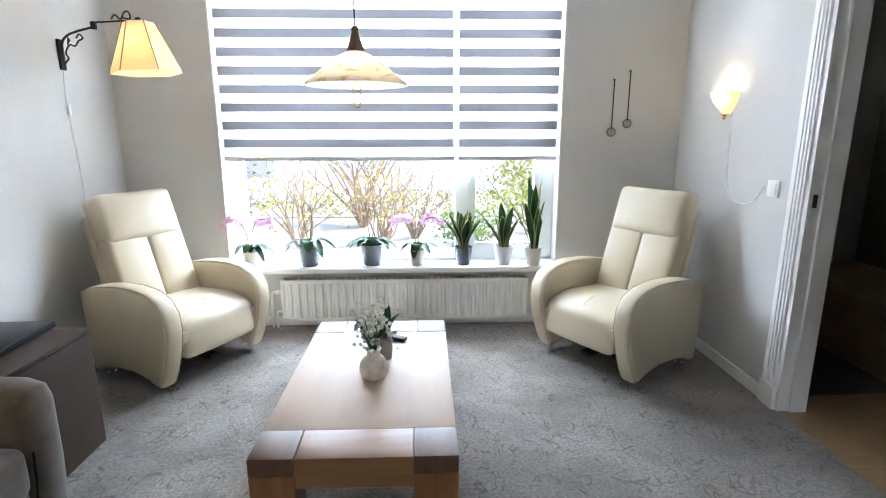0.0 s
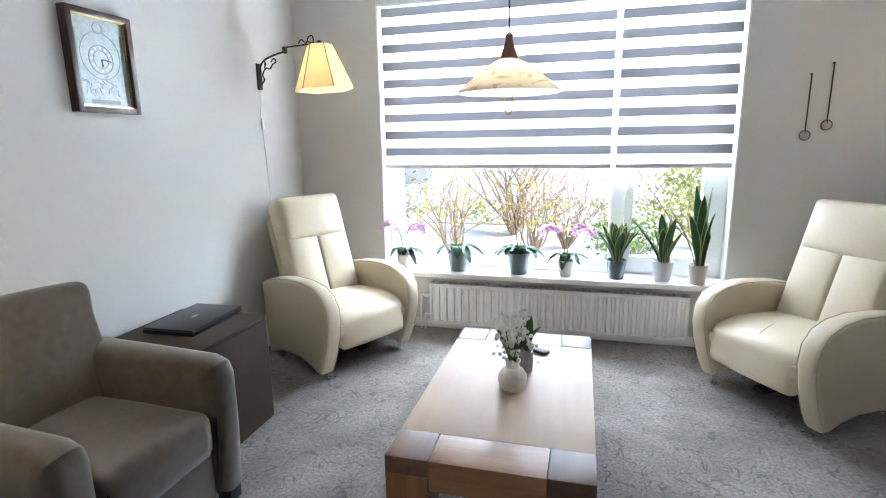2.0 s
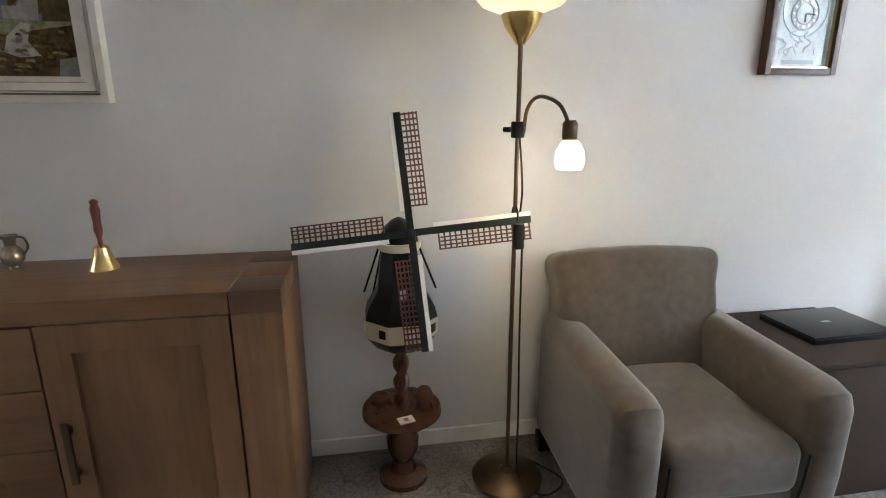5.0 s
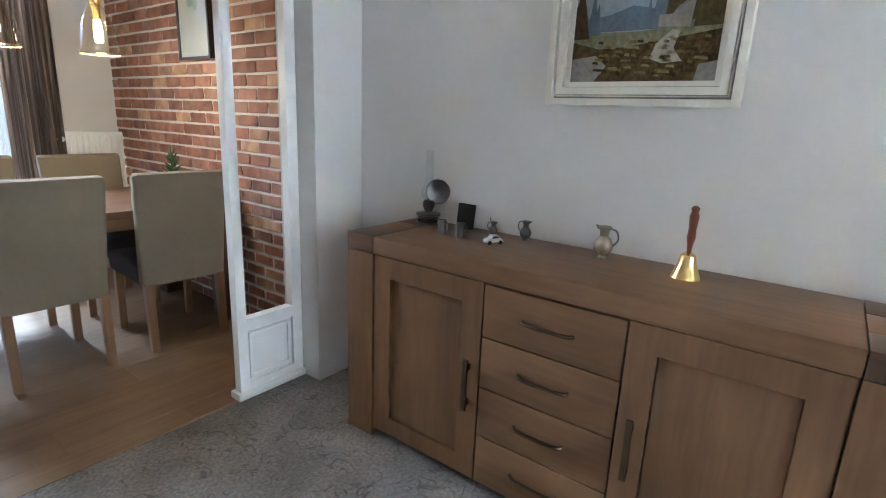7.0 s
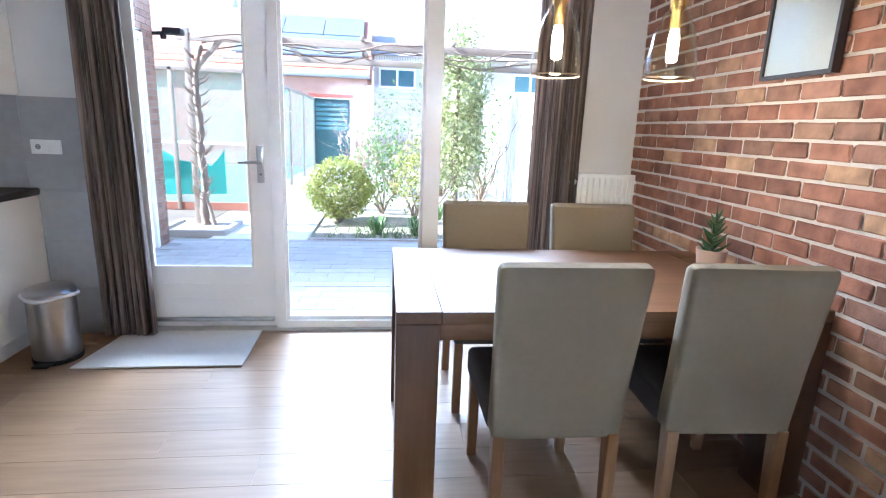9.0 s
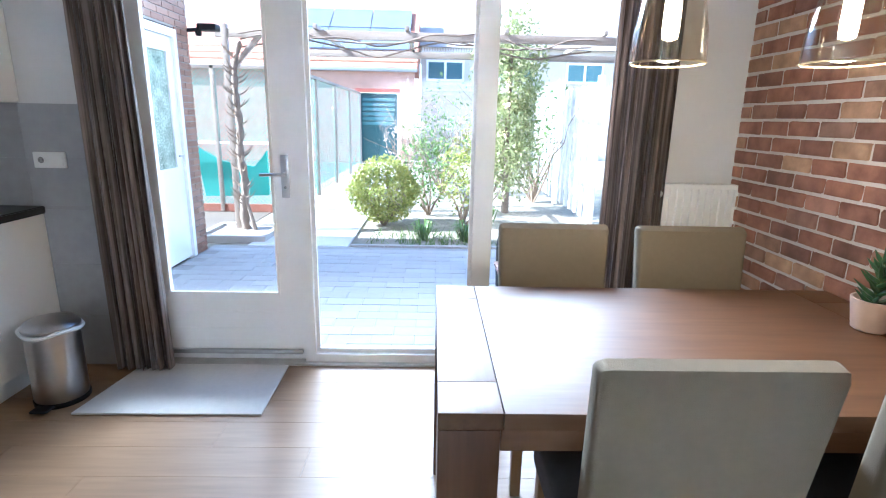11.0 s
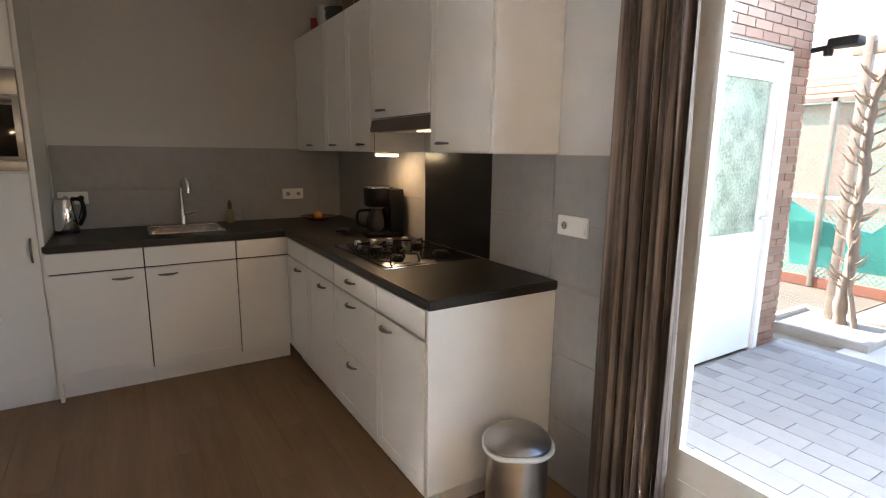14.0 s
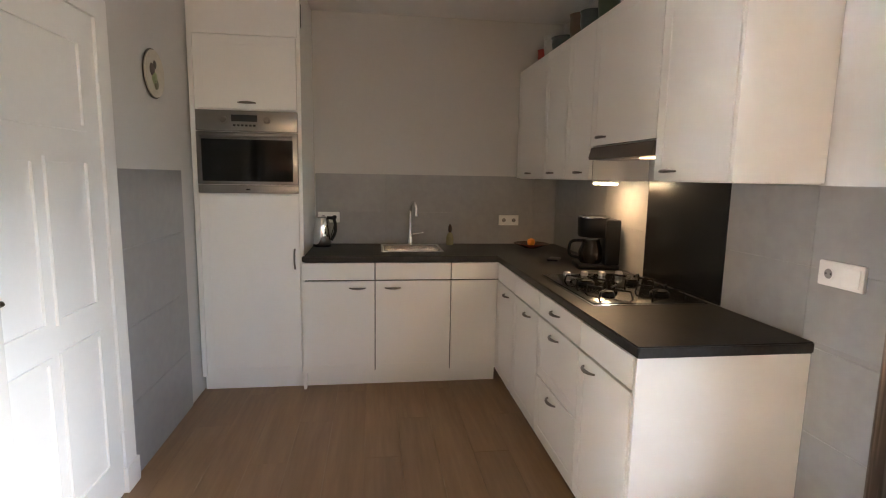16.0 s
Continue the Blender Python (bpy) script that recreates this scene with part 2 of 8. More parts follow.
BRASS = M("polished_brass", (0.78, 0.56, 0.22), 0.2, 1.0, var=0.06)
BRONZE = M("bronzed_brass", (0.115, 0.085, 0.055), 0.34, 1.0, var=0.12)
PEWTER = M("pewter", (0.15, 0.145, 0.135), 0.32, 1.0, var=0.15)
IRON = M("wrought_iron", (0.012, 0.011, 0.010), 0.5, 0.0, var=0.2, bump=0.2)
KITCH = M("white_kitchen_front", (0.84, 0.825, 0.79), 0.3, var=0.012, bump=0.02, bscale=80)
TOP = M("charcoal_worktop", (0.024, 0.022, 0.021), 0.42, var=0.45, spec=0.3, scale=6, fine=70, bump=0.06, bscale=120)
GLASS = pane_glass("window_glass")
SMOKE = pane_glass("amber_lamp_glass", (0.955, 0.93, 0.875), 1.9)
CLEARG = pane_glass("clear_glass", (0.96, 0.97, 0.96), 1.0)
PLASTIC = M("white_plastic", (0.80, 0.79, 0.76), 0.3, var=0.015)
# near-black carcass: the shadow in the gaps between fronts is in its colour
CARC_SHADE = M("carcass_gap_shadow", (0.035, 0.033, 0.032), 0.8)
RADW = M("white_radiator_enamel", (0.80, 0.80, 0.78), 0.33, var=0.015)

# ---- mesh tools ----
def add(bm, other, m=None):
    me = bpy.data.meshes.new("tmp")
    other.to_mesh(me)
    other.free()
    if m is not None:
        me.transform(m)
    bm.from_mesh(me)
    bpy.data.meshes.remove(me)
    return bm


def box(x0, x1, y0, y1, z0, z1, bev=0.0, seg=2):
    bm = bmesh.new()
    bmesh.ops.create_cube(bm, size=1, matrix=Matrix.LocRotScale(((x0 + x1) / 2, (y0 + y1) / 2, (z0 + z1) / 2), None, (abs(x1 - x0), abs(y1 - y0), abs(z1 - z0))))
    if bev:
        bmesh.ops.bevel(bm, geom=bm.edges[:], offset=bev, segments=seg, affect='EDGES', profile=0.6)
    return bm


def boxes(*list_of):
    bm = bmesh.new()
    for b in list_of:
        add(bm, box(*b))
    return bm


def lathe(profile, n=24, m=None):
    """A turned body from (radius, z) pairs."""
    bm = bmesh.new()
    rings = []
    for r, z in profile:
        rings.append([bm.verts.new((max(r, 1e-4) * math.cos(2 * math.pi * i / n), max(r, 1e-4) * math.sin(2 * math.pi * i / n), z)) for i in range(n)])
    for a, b in zip(rings, rings[1:]):
        for i in range(n):
            bm.faces.new((a[i], a[(i + 1) % n], b[(i + 1) % n], b[i]))
    for ring, flip in ((rings[0], True), (rings[-1], False)):
        bm.faces.new(ring[::-1] if flip else ring)
    if m is not None:
        bmesh.ops.transform(bm, matrix=m, verts=bm.verts)
    return bm


def tube(pts, r, n=8):
    """A round bar along points; r is a number or one radius a point."""
    bm = bmesh.new()
    pts = [Vector(p) for p in pts]
    rad = [r] * len(pts) if isinstance(r, (int, float)) else r
    rings, side = [], None
    for i, p in enumerate(pts):
        d = (pts[min(i + 1, len(pts) - 1)] - pts[max(i - 1, 0)]).normalized()
        if side is None:
            side = d.cross(Vector((0.31, 0.57, 0.76)) if abs(d.z) > 0.9 else Vector((0, 0, 1))).normalized()
        side = (side - d * side.dot(d)).normalized()
        up = d.cross(side)
        rings.append([bm.verts.new(p + rad[i] * (math.cos(2 * math.pi * k / n) * side + math.sin(2 * math.pi * k / n) * up)) for k in range(n)])
    for a, b in zip(rings, rings[1:]):
        for k in range(n):
            bm.faces.new((a[k], a[(k + 1) % n], b[(k + 1) % n], b[k]))
    bm.faces.new(rings[0][::-1])
    bm.faces.new(rings[-1])
    bmesh.ops.recalc_face_normals(bm, faces=bm.faces)
    return bm


def curve_pts(pts, k=6):
    """Catmull-Rom through the points."""
    pts = [Vector(p) for p in pts]
    out = []
    for i in range(len(pts) - 1):
        a, b, c, d = pts[max(i - 1, 0)], pts[i], pts[i + 1], pts[min(i + 2, len(pts) - 1)]
        for j in range(k):
            t = j / k
            out.append(0.5 * (2 * b + (c - a) * t + (2 * a - 5 * b + 4 * c - d) * t * t + (3 * b - a - 3 * c + d) * t ** 3))
    return out + [pts[-1]]


def slab(poly, axis, a, b, bev=0.0, seg=3):
    """A polygon (2D) drawn out along an axis from a to b. axis 'x': poly is (y, z); 'y': (x, z); 'z': (x, y)."""
    bm = bmesh.new()
    put = {'x': lambda u, v, w: (w, u, v), 'y': lambda u, v, w: (u, w, v), 'z': lambda u, v, w: (u, v, w)}[axis]
    lo = [bm.verts.new(put(u, v, a)) for u, v in poly]
    hi = [bm.verts.new(put(u, v, b)) for u, v in poly]
    n = len(poly)
    bm.faces.new(lo)
    bm.faces.new(hi[::-1])
    for i in range(n):
        bm.faces.new((lo[i], hi[i], hi[(i + 1) % n], lo[(i + 1) % n]))
    bmesh.ops.recalc_face_normals(bm, faces=bm.faces)
    if bev:
        rim = [e for e in bm.edges if len([v for v in e.verts if v in lo]) in (0, 2)]
        bmesh.ops.bevel(bm, geom=rim, offset=bev, segments=seg, affect='EDGES', profile=0.5)
    return bm


def cushion(w, d, h, r, puff=0.02, m=None, k=4):
    """A rounded, slightly swollen pad, centred at its base."""
    bm = box(-w / 2, w / 2, -d / 2, d / 2, 0, h, r, 4)
    bmesh.ops.subdivide_edges(bm, edges=[e for e in bm.edges if e.calc_length() > 2.2 * r], cuts=k, use_grid_fill=True)
    for v in bm.verts:
        fx, fy = 1 - (2 * v.co.x / w) ** 2, 1 - (2 * v.co.y / d) ** 2
        s = max(0, fx) * max(0, fy)
        v.co.z += puff * s * (1 if v.co.z > h * 0.5 else -0.2)
    if m is not None:
        bmesh.ops.transform(bm, matrix=m, verts=bm.verts)
    return bm


def mesh_of(name, bm, material, smooth=True):
    me = bpy.data.meshes.new(name)
    bm.to_mesh(me)
    bm.free()
    for mt in (material if isinstance(material, (list, tuple)) else [material]):
        me.materials.append(mt)
    if smooth and me.polygons:
        me.polygons.foreach_set("use_smooth", [True] * len(me.polygons))
        me.set_sharp_from_angle(angle=radians(38))
    return me


def part(name, bm, material, parent, label=""):
    ob = new(name, mesh_of(name, bm, material))
    ob.parent = parent
    if label:
        ob["label"] = label
    return ob


def thing(name, label, category, loc=(0, 0, 0), rz=0.0, group=""):
    ob = new(name)
    ob.empty_display_size = 0.05
    ob.matrix_world = pose(*loc, 0, 0, rz)
    return tagged(ob, label, category, group)


def solo(name, bm, material, label, category, loc=(0, 0, 0), rz=0.0, group=""):
    ob = new(name, mesh_of(name, bm, material))
    ob.matrix_world = pose(*loc, 0, 0, rz)
    return tagged(ob, label, category, group)


def struct(name, bm, material, label="", category=""):
    ob = new(name, mesh_of(name, bm, material))
    return tagged(ob, label, category, kind="structure")


# ---- the shell of the house ----
XW, XE, XK, YN, YD, YG, H = -1.33, 2.37, 4.94, 3.44, -2.38, -5.0, 2.65
struct("wall_west", boxes((XW - 0.22, XW, YG - 0.3, YN + 0.3, -0.1, H)), WALL, "light grey painted wall along the living room", "wall")
struct("wall_north", boxes((XW, -0.70, YN, YN + 0.3, -0.1, H), (1.57, XE + 1.6, YN, YN + 0.3, -0.1, H), (-0.70, 1.57, YN, YN + 0.3, -0.1, 0.40), (-0.70, 1.57, YN, YN + 0.3, 2.30, H)), WALL,
       "light grey painted wall around the street window", "wall")
struct("wall_east", boxes((XE, XE + 0.12, 2.23, YN, 0, H), (XE, XE + 0.12, YD, 1.20, 0, H), (XE, XE + 0.12, 1.20, 2.23, 2.04, H)), WALL,
       "light grey painted wall with a doorway to the hall", "wall")
struct("wall_divider", box(XW, -1.045, -2.50, -2.24, 0, H), WALL, "pale grey painted stub wall between living room and dining room", "wall")
struct("wall_divider_2", box(2.1, XE, -2.50, YD, 0, H), WALL, "pale grey painted wall end between living room and kitchen", "wall")
struct("trim", box(-1.045, 2.1, -2.50, -2.24, 2.42, H), WALL, "painted beam over the wide opening", "beam")
struct("wall_kitchen_north", boxes((XE, 2.32, YD, YD + 0.12, 0, H), (3.29, XK, YD, YD + 0.12, 0, H), (2.32, 3.29, YD, YD + 0.12, 2.12, H)), WALL, "light grey kitchen wall with a panelled door", "wall")
struct("wall_kitchen_east", boxes((XK, XK + 0.2, YG - 0.3, YD + 0.12, 0, H)), WALL, "plain grey painted kitchen wall", "wall")
struct("wall_garden", box(XW, -0.88, YG - 0.3, YG, -0.1, H), WALL, "pale grey painted wall beside the garden window", "wall")
struct("wall_garden_2", box(1.92, XK, YG - 0.3, YG, -0.1, H), WALL, "pale grey painted kitchen wall beside the garden door", "wall")
struct("wall_garden_3", box(-0.88, 1.92, YG - 0.3, YG, 2.32, H), WALL, "pale grey painted wall over the garden doors", "wall")
# the hall's dimness is put into this dark wall colour
struct("wall_hall", boxes((3.75, 3.9, 0.3, YN, 0, H), (XE + 0.12, 3.75, 0.3, 0.45, 0, H)), M("hall_wall_dimmed", (0.20, 0.17, 0.14), 0.8), "hall wall, its dimness put into a dark colour", "wall")
struct("ceiling", boxes((XW, XK, YG, YN, H, H + 0.2)), CEIL, "plain white ceiling", "ceiling")
# unseen blocks above and beside the rooms, added to keep sun off the terrace
struct("unseen_shade_mass", boxes((-8, 12, YG - 0.3, YN + 0.3, H + 0.2, 8.0), (-8, XW - 0.22, YG - 0.3, YN + 0.3, -0.1, H + 0.2), (XK + 0.2, 12, YG - 0.3, YN + 0.3, -0.1, H + 0.2)), M("house_brick", (0.30, 0.17, 0.12), 0.85, var=0.2), "unseen brick-coloured mass over and beside the rooms, added to cast shade", "house")
struct("carpet", boxes((XW, XE, -2.36, YN, -0.03, 0.0)), CARPET, "grey cut-pile carpet with worn swirls", "carpet")
struct("subfloor", boxes((XW, XK, YG - 0.3, YN + 0.3, -0.2, -0.031)), M("screed", (0.3, 0.29, 0.27), 0.9), "concrete floor under the boards", "floor")
struct("baseboard", boxes((XW, XW + 0.014, -2.26, YN, 0.0, 0.065), (XE - 0.014, XE, 2.286, YN, 0.0, 0.065), (XW + 0.014, XE - 0.014, YN - 0.014, YN, 0.0, 0.065)), TRIM, "low white skirting board", "skirting board")

# ---- street window, blinds, radiator ----
def street_window():
    w = struct("window_1", boxes((-0.70, -0.60, 3.56, 3.63, 0.44, 2.30), (1.47, 1.57, 3.56, 3.63, 0.44, 2.30), (-0.60, 1.47, 3.56, 3.63, 0.44, 0.505), (-0.60, 1.47, 3.56, 3.63, 2.22, 2.30), (0.865, 0.955, 3.56, 3.63, 0.505, 2.22)),
               PVC, "white plastic framed street window", "window")
    part("sash_frame", boxes((0.955, 1.005, 3.54, 3.60, 0.505, 2.22), (1.42, 1.47, 3.54, 3.60, 0.505, 2.22), (1.005, 1.42, 3.54, 3.60, 0.505, 0.56), (1.005, 1.42, 3.54, 3.60, 2.16, 2.22)), PVC, w)
    part("pane", box(-0.60, 0.865, 3.598, 3.602, 0.505, 2.22), GLASS, w)
    part("pane", box(1.005, 1.42, 3.578, 3.582, 0.56, 2.16), GLASS, w)
    part("window_handle", boxes((0.968, 0.990, 3.52, 3.54, 1.0, 1.14), (0.972, 0.986, 3.50, 3.52, 1.02, 1.16)), PVC, w)
    part("reveal_lining", boxes((-0.70, -0.692, YN - 0.004, 3.56, 0.44, 2.30), (1.562, 1.57, YN - 0.004, 3.56, 0.44, 2.30)), TRIM, w)
    struct("window_sill", box(-0.74, 1.87, 3.32, 3.60, 0.402, 0.438, 0.008), TRIM, "long white window sill with rounded edge", "window sill")


def zebra_blind(x0, x1, name_label):
    b = thing("window_blind", name_label, "blind", ((x0 + x1) / 2, 3.475, 1.16), 0, "zebra blinds of the street window")
    w = (x1 - x0) / 2
    dark, light = translucent("grey_blind_band", (0.33, 0.325, 0.345), 0.2), translucent("sheer_blind_band", (0.90, 0.90, 0.90), 0.55)
    part("bottom_bar", box(-w, w, -0.012, 0.012, -0.012, 0.018, 0.006), PVC, b)
    part("cassette", box(-w, w, -0.035, 0.04, 1.06, 1.135, 0.01), PVC, b)
    z, i = 0.018, 0
    while z < 1.06:
        h = min(0.057 if i % 2 else 0.058, 1.06 - z)
        part("fabric_band", box(-w + 0.006, w - 0.006, -0.001, 0.001, z, z + h), light if i % 2 == 0 else dark, b)
        z += h
        i += 1


street_window()
zebra_blind(-0.685, 0.853, "closed grey and white striped zebra blind, pulled halfway down")
zebra_blind(0.877, 1.555, "narrower grey and white striped zebra blind, halfway down")


def radiator(name_label, width, height, depth, loc, rz, pitch=0.034):
    r = thing("radiator", name_label, "radiator", loc, rz)
    bm = bmesh.new()
    n = int(width / pitch)
    prof = []
    for i in range(n):
        x = -width / 2 + i * width / n
        s = width / n
        prof += [(x, -depth), (x + s * 0.22, -depth), (x + s * 0.34, -depth + 0.010), (x + s * 0.66, -depth + 0.010), (x + s * 0.78, -depth)]
    prof.append((width / 2, -depth))
    prof = [(-width / 2, -depth + 0.03)] + prof + [(width / 2, -depth + 0.03)]
    lo = [bm.verts.new((x, y, 0.02)) for x, y in prof]
    hi = [bm.verts.new((x, y, height - 0.02)) for x, y in prof]
    for i in range(len(prof) - 1):
        bm.faces.new((lo[i], lo[i + 1], hi[i + 1], hi[i]))
    part("fluted_panel", bm, RADW, r)
    part("side_cover", box(-width / 2 - 0.006, -width / 2 + 0.008, -depth - 0.004, 0, 0.0, height, 0.003), RADW, r)
    part("side_cover", box(width / 2 - 0.008, width / 2 + 0.006, -depth - 0.004, 0, 0.0, height, 0.003), RADW, r)
    part("rim", boxes((-width / 2, width / 2, -depth - 0.003, -depth + 0.012, height - 0.024, height), (-width / 2, width / 2, -depth - 0.003, -depth + 0.012, 0.0, 0.022)), RADW, r)
    g = boxes(*[(-width / 2 + 0.02 + k * 0.04, -width / 2 + 0.045 + k * 0.04, -depth + 0.014, -0.004, height - 0.006, height - 0.001) for k in range(int((width - 0.04) / 0.04))])
    part("top_grille", g, RADW, r)
    part("back_panel", box(-width / 2 + 0.01, width / 2 - 0.01, -0.03, -0.004, 0.02, height - 0.03), RADW, r)
    return r


r = radiator("long low white fluted radiator under the sill", 1.69, 0.295, 0.075, (0.51, 3.43, 0.055), 0, 0.052)
part("valve", lathe([(0.0, 0), (0.016, 0.002), (0.018, 0.03), (0.011, 0.034), (0.011, 0.06)], 12, pose(-0.90, -0.04, 0.20, 0, 90, 0)), PLASTIC, r, "white radiator valve")
part("pipe", tube(curve_pts([(-0.86, -0.04, 0.20), (-0.915, -0.04, 0.20), (-0.925, -0.04, 0.15), (-0.925, -0.04, -0.055)]), 0.009), RADW, r)
part("pipe", tube(curve_pts([(-0.86, -0.04, 0.06), (-0.89, -0.04, 0.06), (-0.895, -0.04, 0.03), (-0.895, -0.04, -0.055)]), 0.009), RADW, r)

# ---- doorway to the hall ----
d = struct("door_1", boxes((XE - 0.012, XE + 0.125, 2.16, 2.229, 0, 2.03), (XE - 0.012, XE + 0.125, 1.19, 1.285, 0, 2.03), (XE - 0.012, XE + 0.125, 1.285, 2.16, 1.96, 2.03), (XE + 0.045, XE + 0.125, 2.145, 2.16, 0, 1.96), (XE - 0.024, XE - 0.012, 2.185, 2.275, 0.12, 2.09), (XE - 0.024, XE - 0.012, 1.13, 1.245, 0, 2.09), (XE - 0.024, XE - 0.012, 1.245, 2.185, 2.0, 2.09)),
           TRIM, "white door frame of the open hall doorway", "door frame")
part("strike_plate", box(XE + 0.008, XE + 0.028, 2.1575, 2.161, 1.0, 1.06), IRON, d)
part("plinth_block", box(XE - 0.03, XE - 0.012, 2.175, 2.285, 0, 0.12, 0.004), TRIM, d)
for y in (2.20, 2.222, 2.244):
    part("casing_flute", tube([(XE - 0.0245, y, 0.13), (XE - 0.0245, y, 2.06)], 0.006, 6), TRIM, d)
chest = thing("storage_bench", "pale wooden bench with a flat lid in the hall", "bench", (3.35, 2.75, 0))
part("body", box(-0.22, 0.30, -0.45, 0.55, 0, 0.42, 0.006), wood("bench_wood", (0.36, 0.26, 0.16), (0.27, 0.18, 0.10), 1), chest)
part("lid", box(-0.25, 0.31, -0.47, 0.57, 0.422, 0.455, 0.008), wood("bench_lid", (0.42, 0.31, 0.19), (0.32, 0.22, 0.13), 1), chest)
solo("door_mat", box(-0.33, 0.33, -0.40, 0.40, 0, 0.012, 0.004), M("dark_mat", (0.03, 0.026, 0.023), 0.95, var=0.2, bump=0.5, bscale=300), "dark brown door mat on the hall floor", "mat", (2.93, 2.70, 0.0))
hook = thing("coat_hook", "dark iron wall hook with rings in the hall", "hook", (3.745, 2.42, 1.45))
part("plate", box(-0.012, 0.0, -0.03, 0.03, 0, 0.16, 0.004), IRON, hook)
part("ring", tube([(-0.03, 0.035 * math.cos(a), 0.03 + 0.035 * math.sin(a)) for a in [i * math.pi / 8 for i in range(17)]], 0.006, 6), BRONZE, hook)

# ---- cream recliners ----
SEAM = M("seam_stitching", (0.42, 0.36, 0.25), 0.5)


def recliner(loc, rz, label):
    c = thing("recliner", label, "armchair", loc, rz, "cream recliners by the window")
    side = [(-0.265, 0.05), (-0.30, 0.12), (-0.345, 0.25), (-0.365, 0.36), (-0.355, 0.45), (-0.31, 0.515), (-0.23, 0.553), (-0.12, 0.568), (0.02, 0.565), (0.14, 0.55), (0.25, 0.525), (0.315, 0.50), (0.305, 0.30), (0.285, 0.055), (0.245, 0.05), (0.20, 0.075), (0.08, 0.095), (-0.06, 0.098), (-0.16, 0.078), (-0.225, 0.05)]
    for a, b in ((-0.355, -0.255), (0.255, 0.355)):
        arm = part("armrest", slab(side, 'x', a, b, 0.026, 4), CREAM, c)
        for x in (a + 0.007, b - 0.007):
            part("seam", tube([(x, -0.03 + (y + 0.03) * 0.982, 0.31 + (z - 0.31) * 0.982) for y, z in side[:12]], 0.0028, 6), SEAM, arm)
    seat = cushion(0.50, 0.56, 0.20, 0.05, 0.025, pose(0, -0.06, 0.20, -3, 0, 0))
    for v in seat.verts:
        if v.co.y < -0.2:
            v.co.z -= 0.35 * (-(v.co.y) - 0.2)
            v.co.y += -0.012 * (1 - (v.co.x / 0.25) ** 2)
    part("seat", seat, CREAM, c)
    part("seat_front", slab([(-0.15, 0.165), (-0.235, 0.185), (-0.30, 0.225), (-0.335, 0.28), (-0.335, 0.325), (-0.30, 0.345), (-0.15, 0.345)], 'x', -0.254, 0.254, 0.014, 3), CREAM, c)
    part("seat_crease", tube(curve_pts([(0, -0.20, 0.432), (0.004, -0.26, 0.412), (0, -0.31, 0.372)], 4), 0.0022, 5), SEAM, c)
    tilt = -18
    for s in (-1, 1):
        part("back_cushion", cushion(0.2275, 0.42, 0.13, 0.022, 0.016, pose(s * 0.114, 0.155, 0.36, 0, 0, 0) @ pose(0, 0, 0, 90 + tilt, 0, 0) @ pose(0, 0.205, -0.05)), CREAM, c)
    hd = cushion(0.46, 0.285, 0.15, 0.045, 0.022, pose(0, 0.155, 0.36) @ pose(0, 0, 0, 90 + tilt, 0, 0) @ pose(0, 0.515, -0.06))
    part("headrest", hd, CREAM, c)
    part("back_shell", cushion(0.43, 0.58, 0.07, 0.03, 0.0, pose(0, 0.185, 0.33) @ pose(0, 0, 0, 90 + tilt, 0, 0) @ pose(0, 0.30, -0.105)), CREAM, c)
    for x in (-0.268, 0.268):
        for y in (-0.245, 0.265):
            part("foot", lathe([(0.024, 0), (0.024, 0.008), (0.014, 0.012), (0.014, 0.07)], 12, pose(x, y, 0)), CHROME, c, "short chrome foot")
    part("underframe", boxes((-0.25, 0.25, -0.18, 0.22, 0.10, 0.14), (-0.03, 0.03, -0.25, 0.2, 0.08, 0.10)), BLACK, c)
    return c


recliner((-0.78, 2.835, 0), 62.7, "cream leather recliner with curved armrests beside a side cube")
recliner((1.775, 2.80, 0), -57.9, "cream leather recliner with curved armrests by the east wall")

# ---- coffee table ----
COFFEE_END = wood("coffee_oak_x", (0.30, 0.16, 0.07), (0.19, 0.095, 0.038), 0, 0.36)
COFFEE_LEG = wood("coffee_oak_z", (0.25, 0.115, 0.040), (0.15, 0.065, 0.022), 2, 0.36)
ct = thing("coffee_table", "low oak coffee table with thick square legs", "coffee table", (0.441, 1.788, 0))
W2, D2 = 0.301, 0.55
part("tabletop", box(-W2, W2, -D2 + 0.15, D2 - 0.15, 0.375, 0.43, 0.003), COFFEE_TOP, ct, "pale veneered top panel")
for s in (-1, 1):
    part("end_board", box(-W2 + 0.132, W2 - 0.132, s * D2, s * (D2 - 0.148), 0.375, 0.430, 0.003), COFFEE_END, ct, "paler oak end board")
    for q in (-1, 1):
        part("corner_block", box(q * W2, q * (W2 - 0.13), s * D2, s * (D2 - 0.148), 0.375, 0.4305, 0.003), OAK_DARK, ct, "darker end-grain corner block")
        part("leg", box(q * W2, q * (W2 - 0.13), s * D2, s * (D2 - 0.13), 0, 0.374, 0.004), COFFEE_LEG, ct)
    part("apron", box(-W2 + 0.131, W2 - 0.131, s * (D2 - 0.01), s * (D2 - 0.04), 0.325, 0.374, 0.002), COFFEE_END, ct)
    part("apron", box(s * (W2 - 0.01), s * (W2 - 0.04), -D2 + 0.131, D2 - 0.131, 0.325, 0.374, 0.002), OAK_Y, ct)

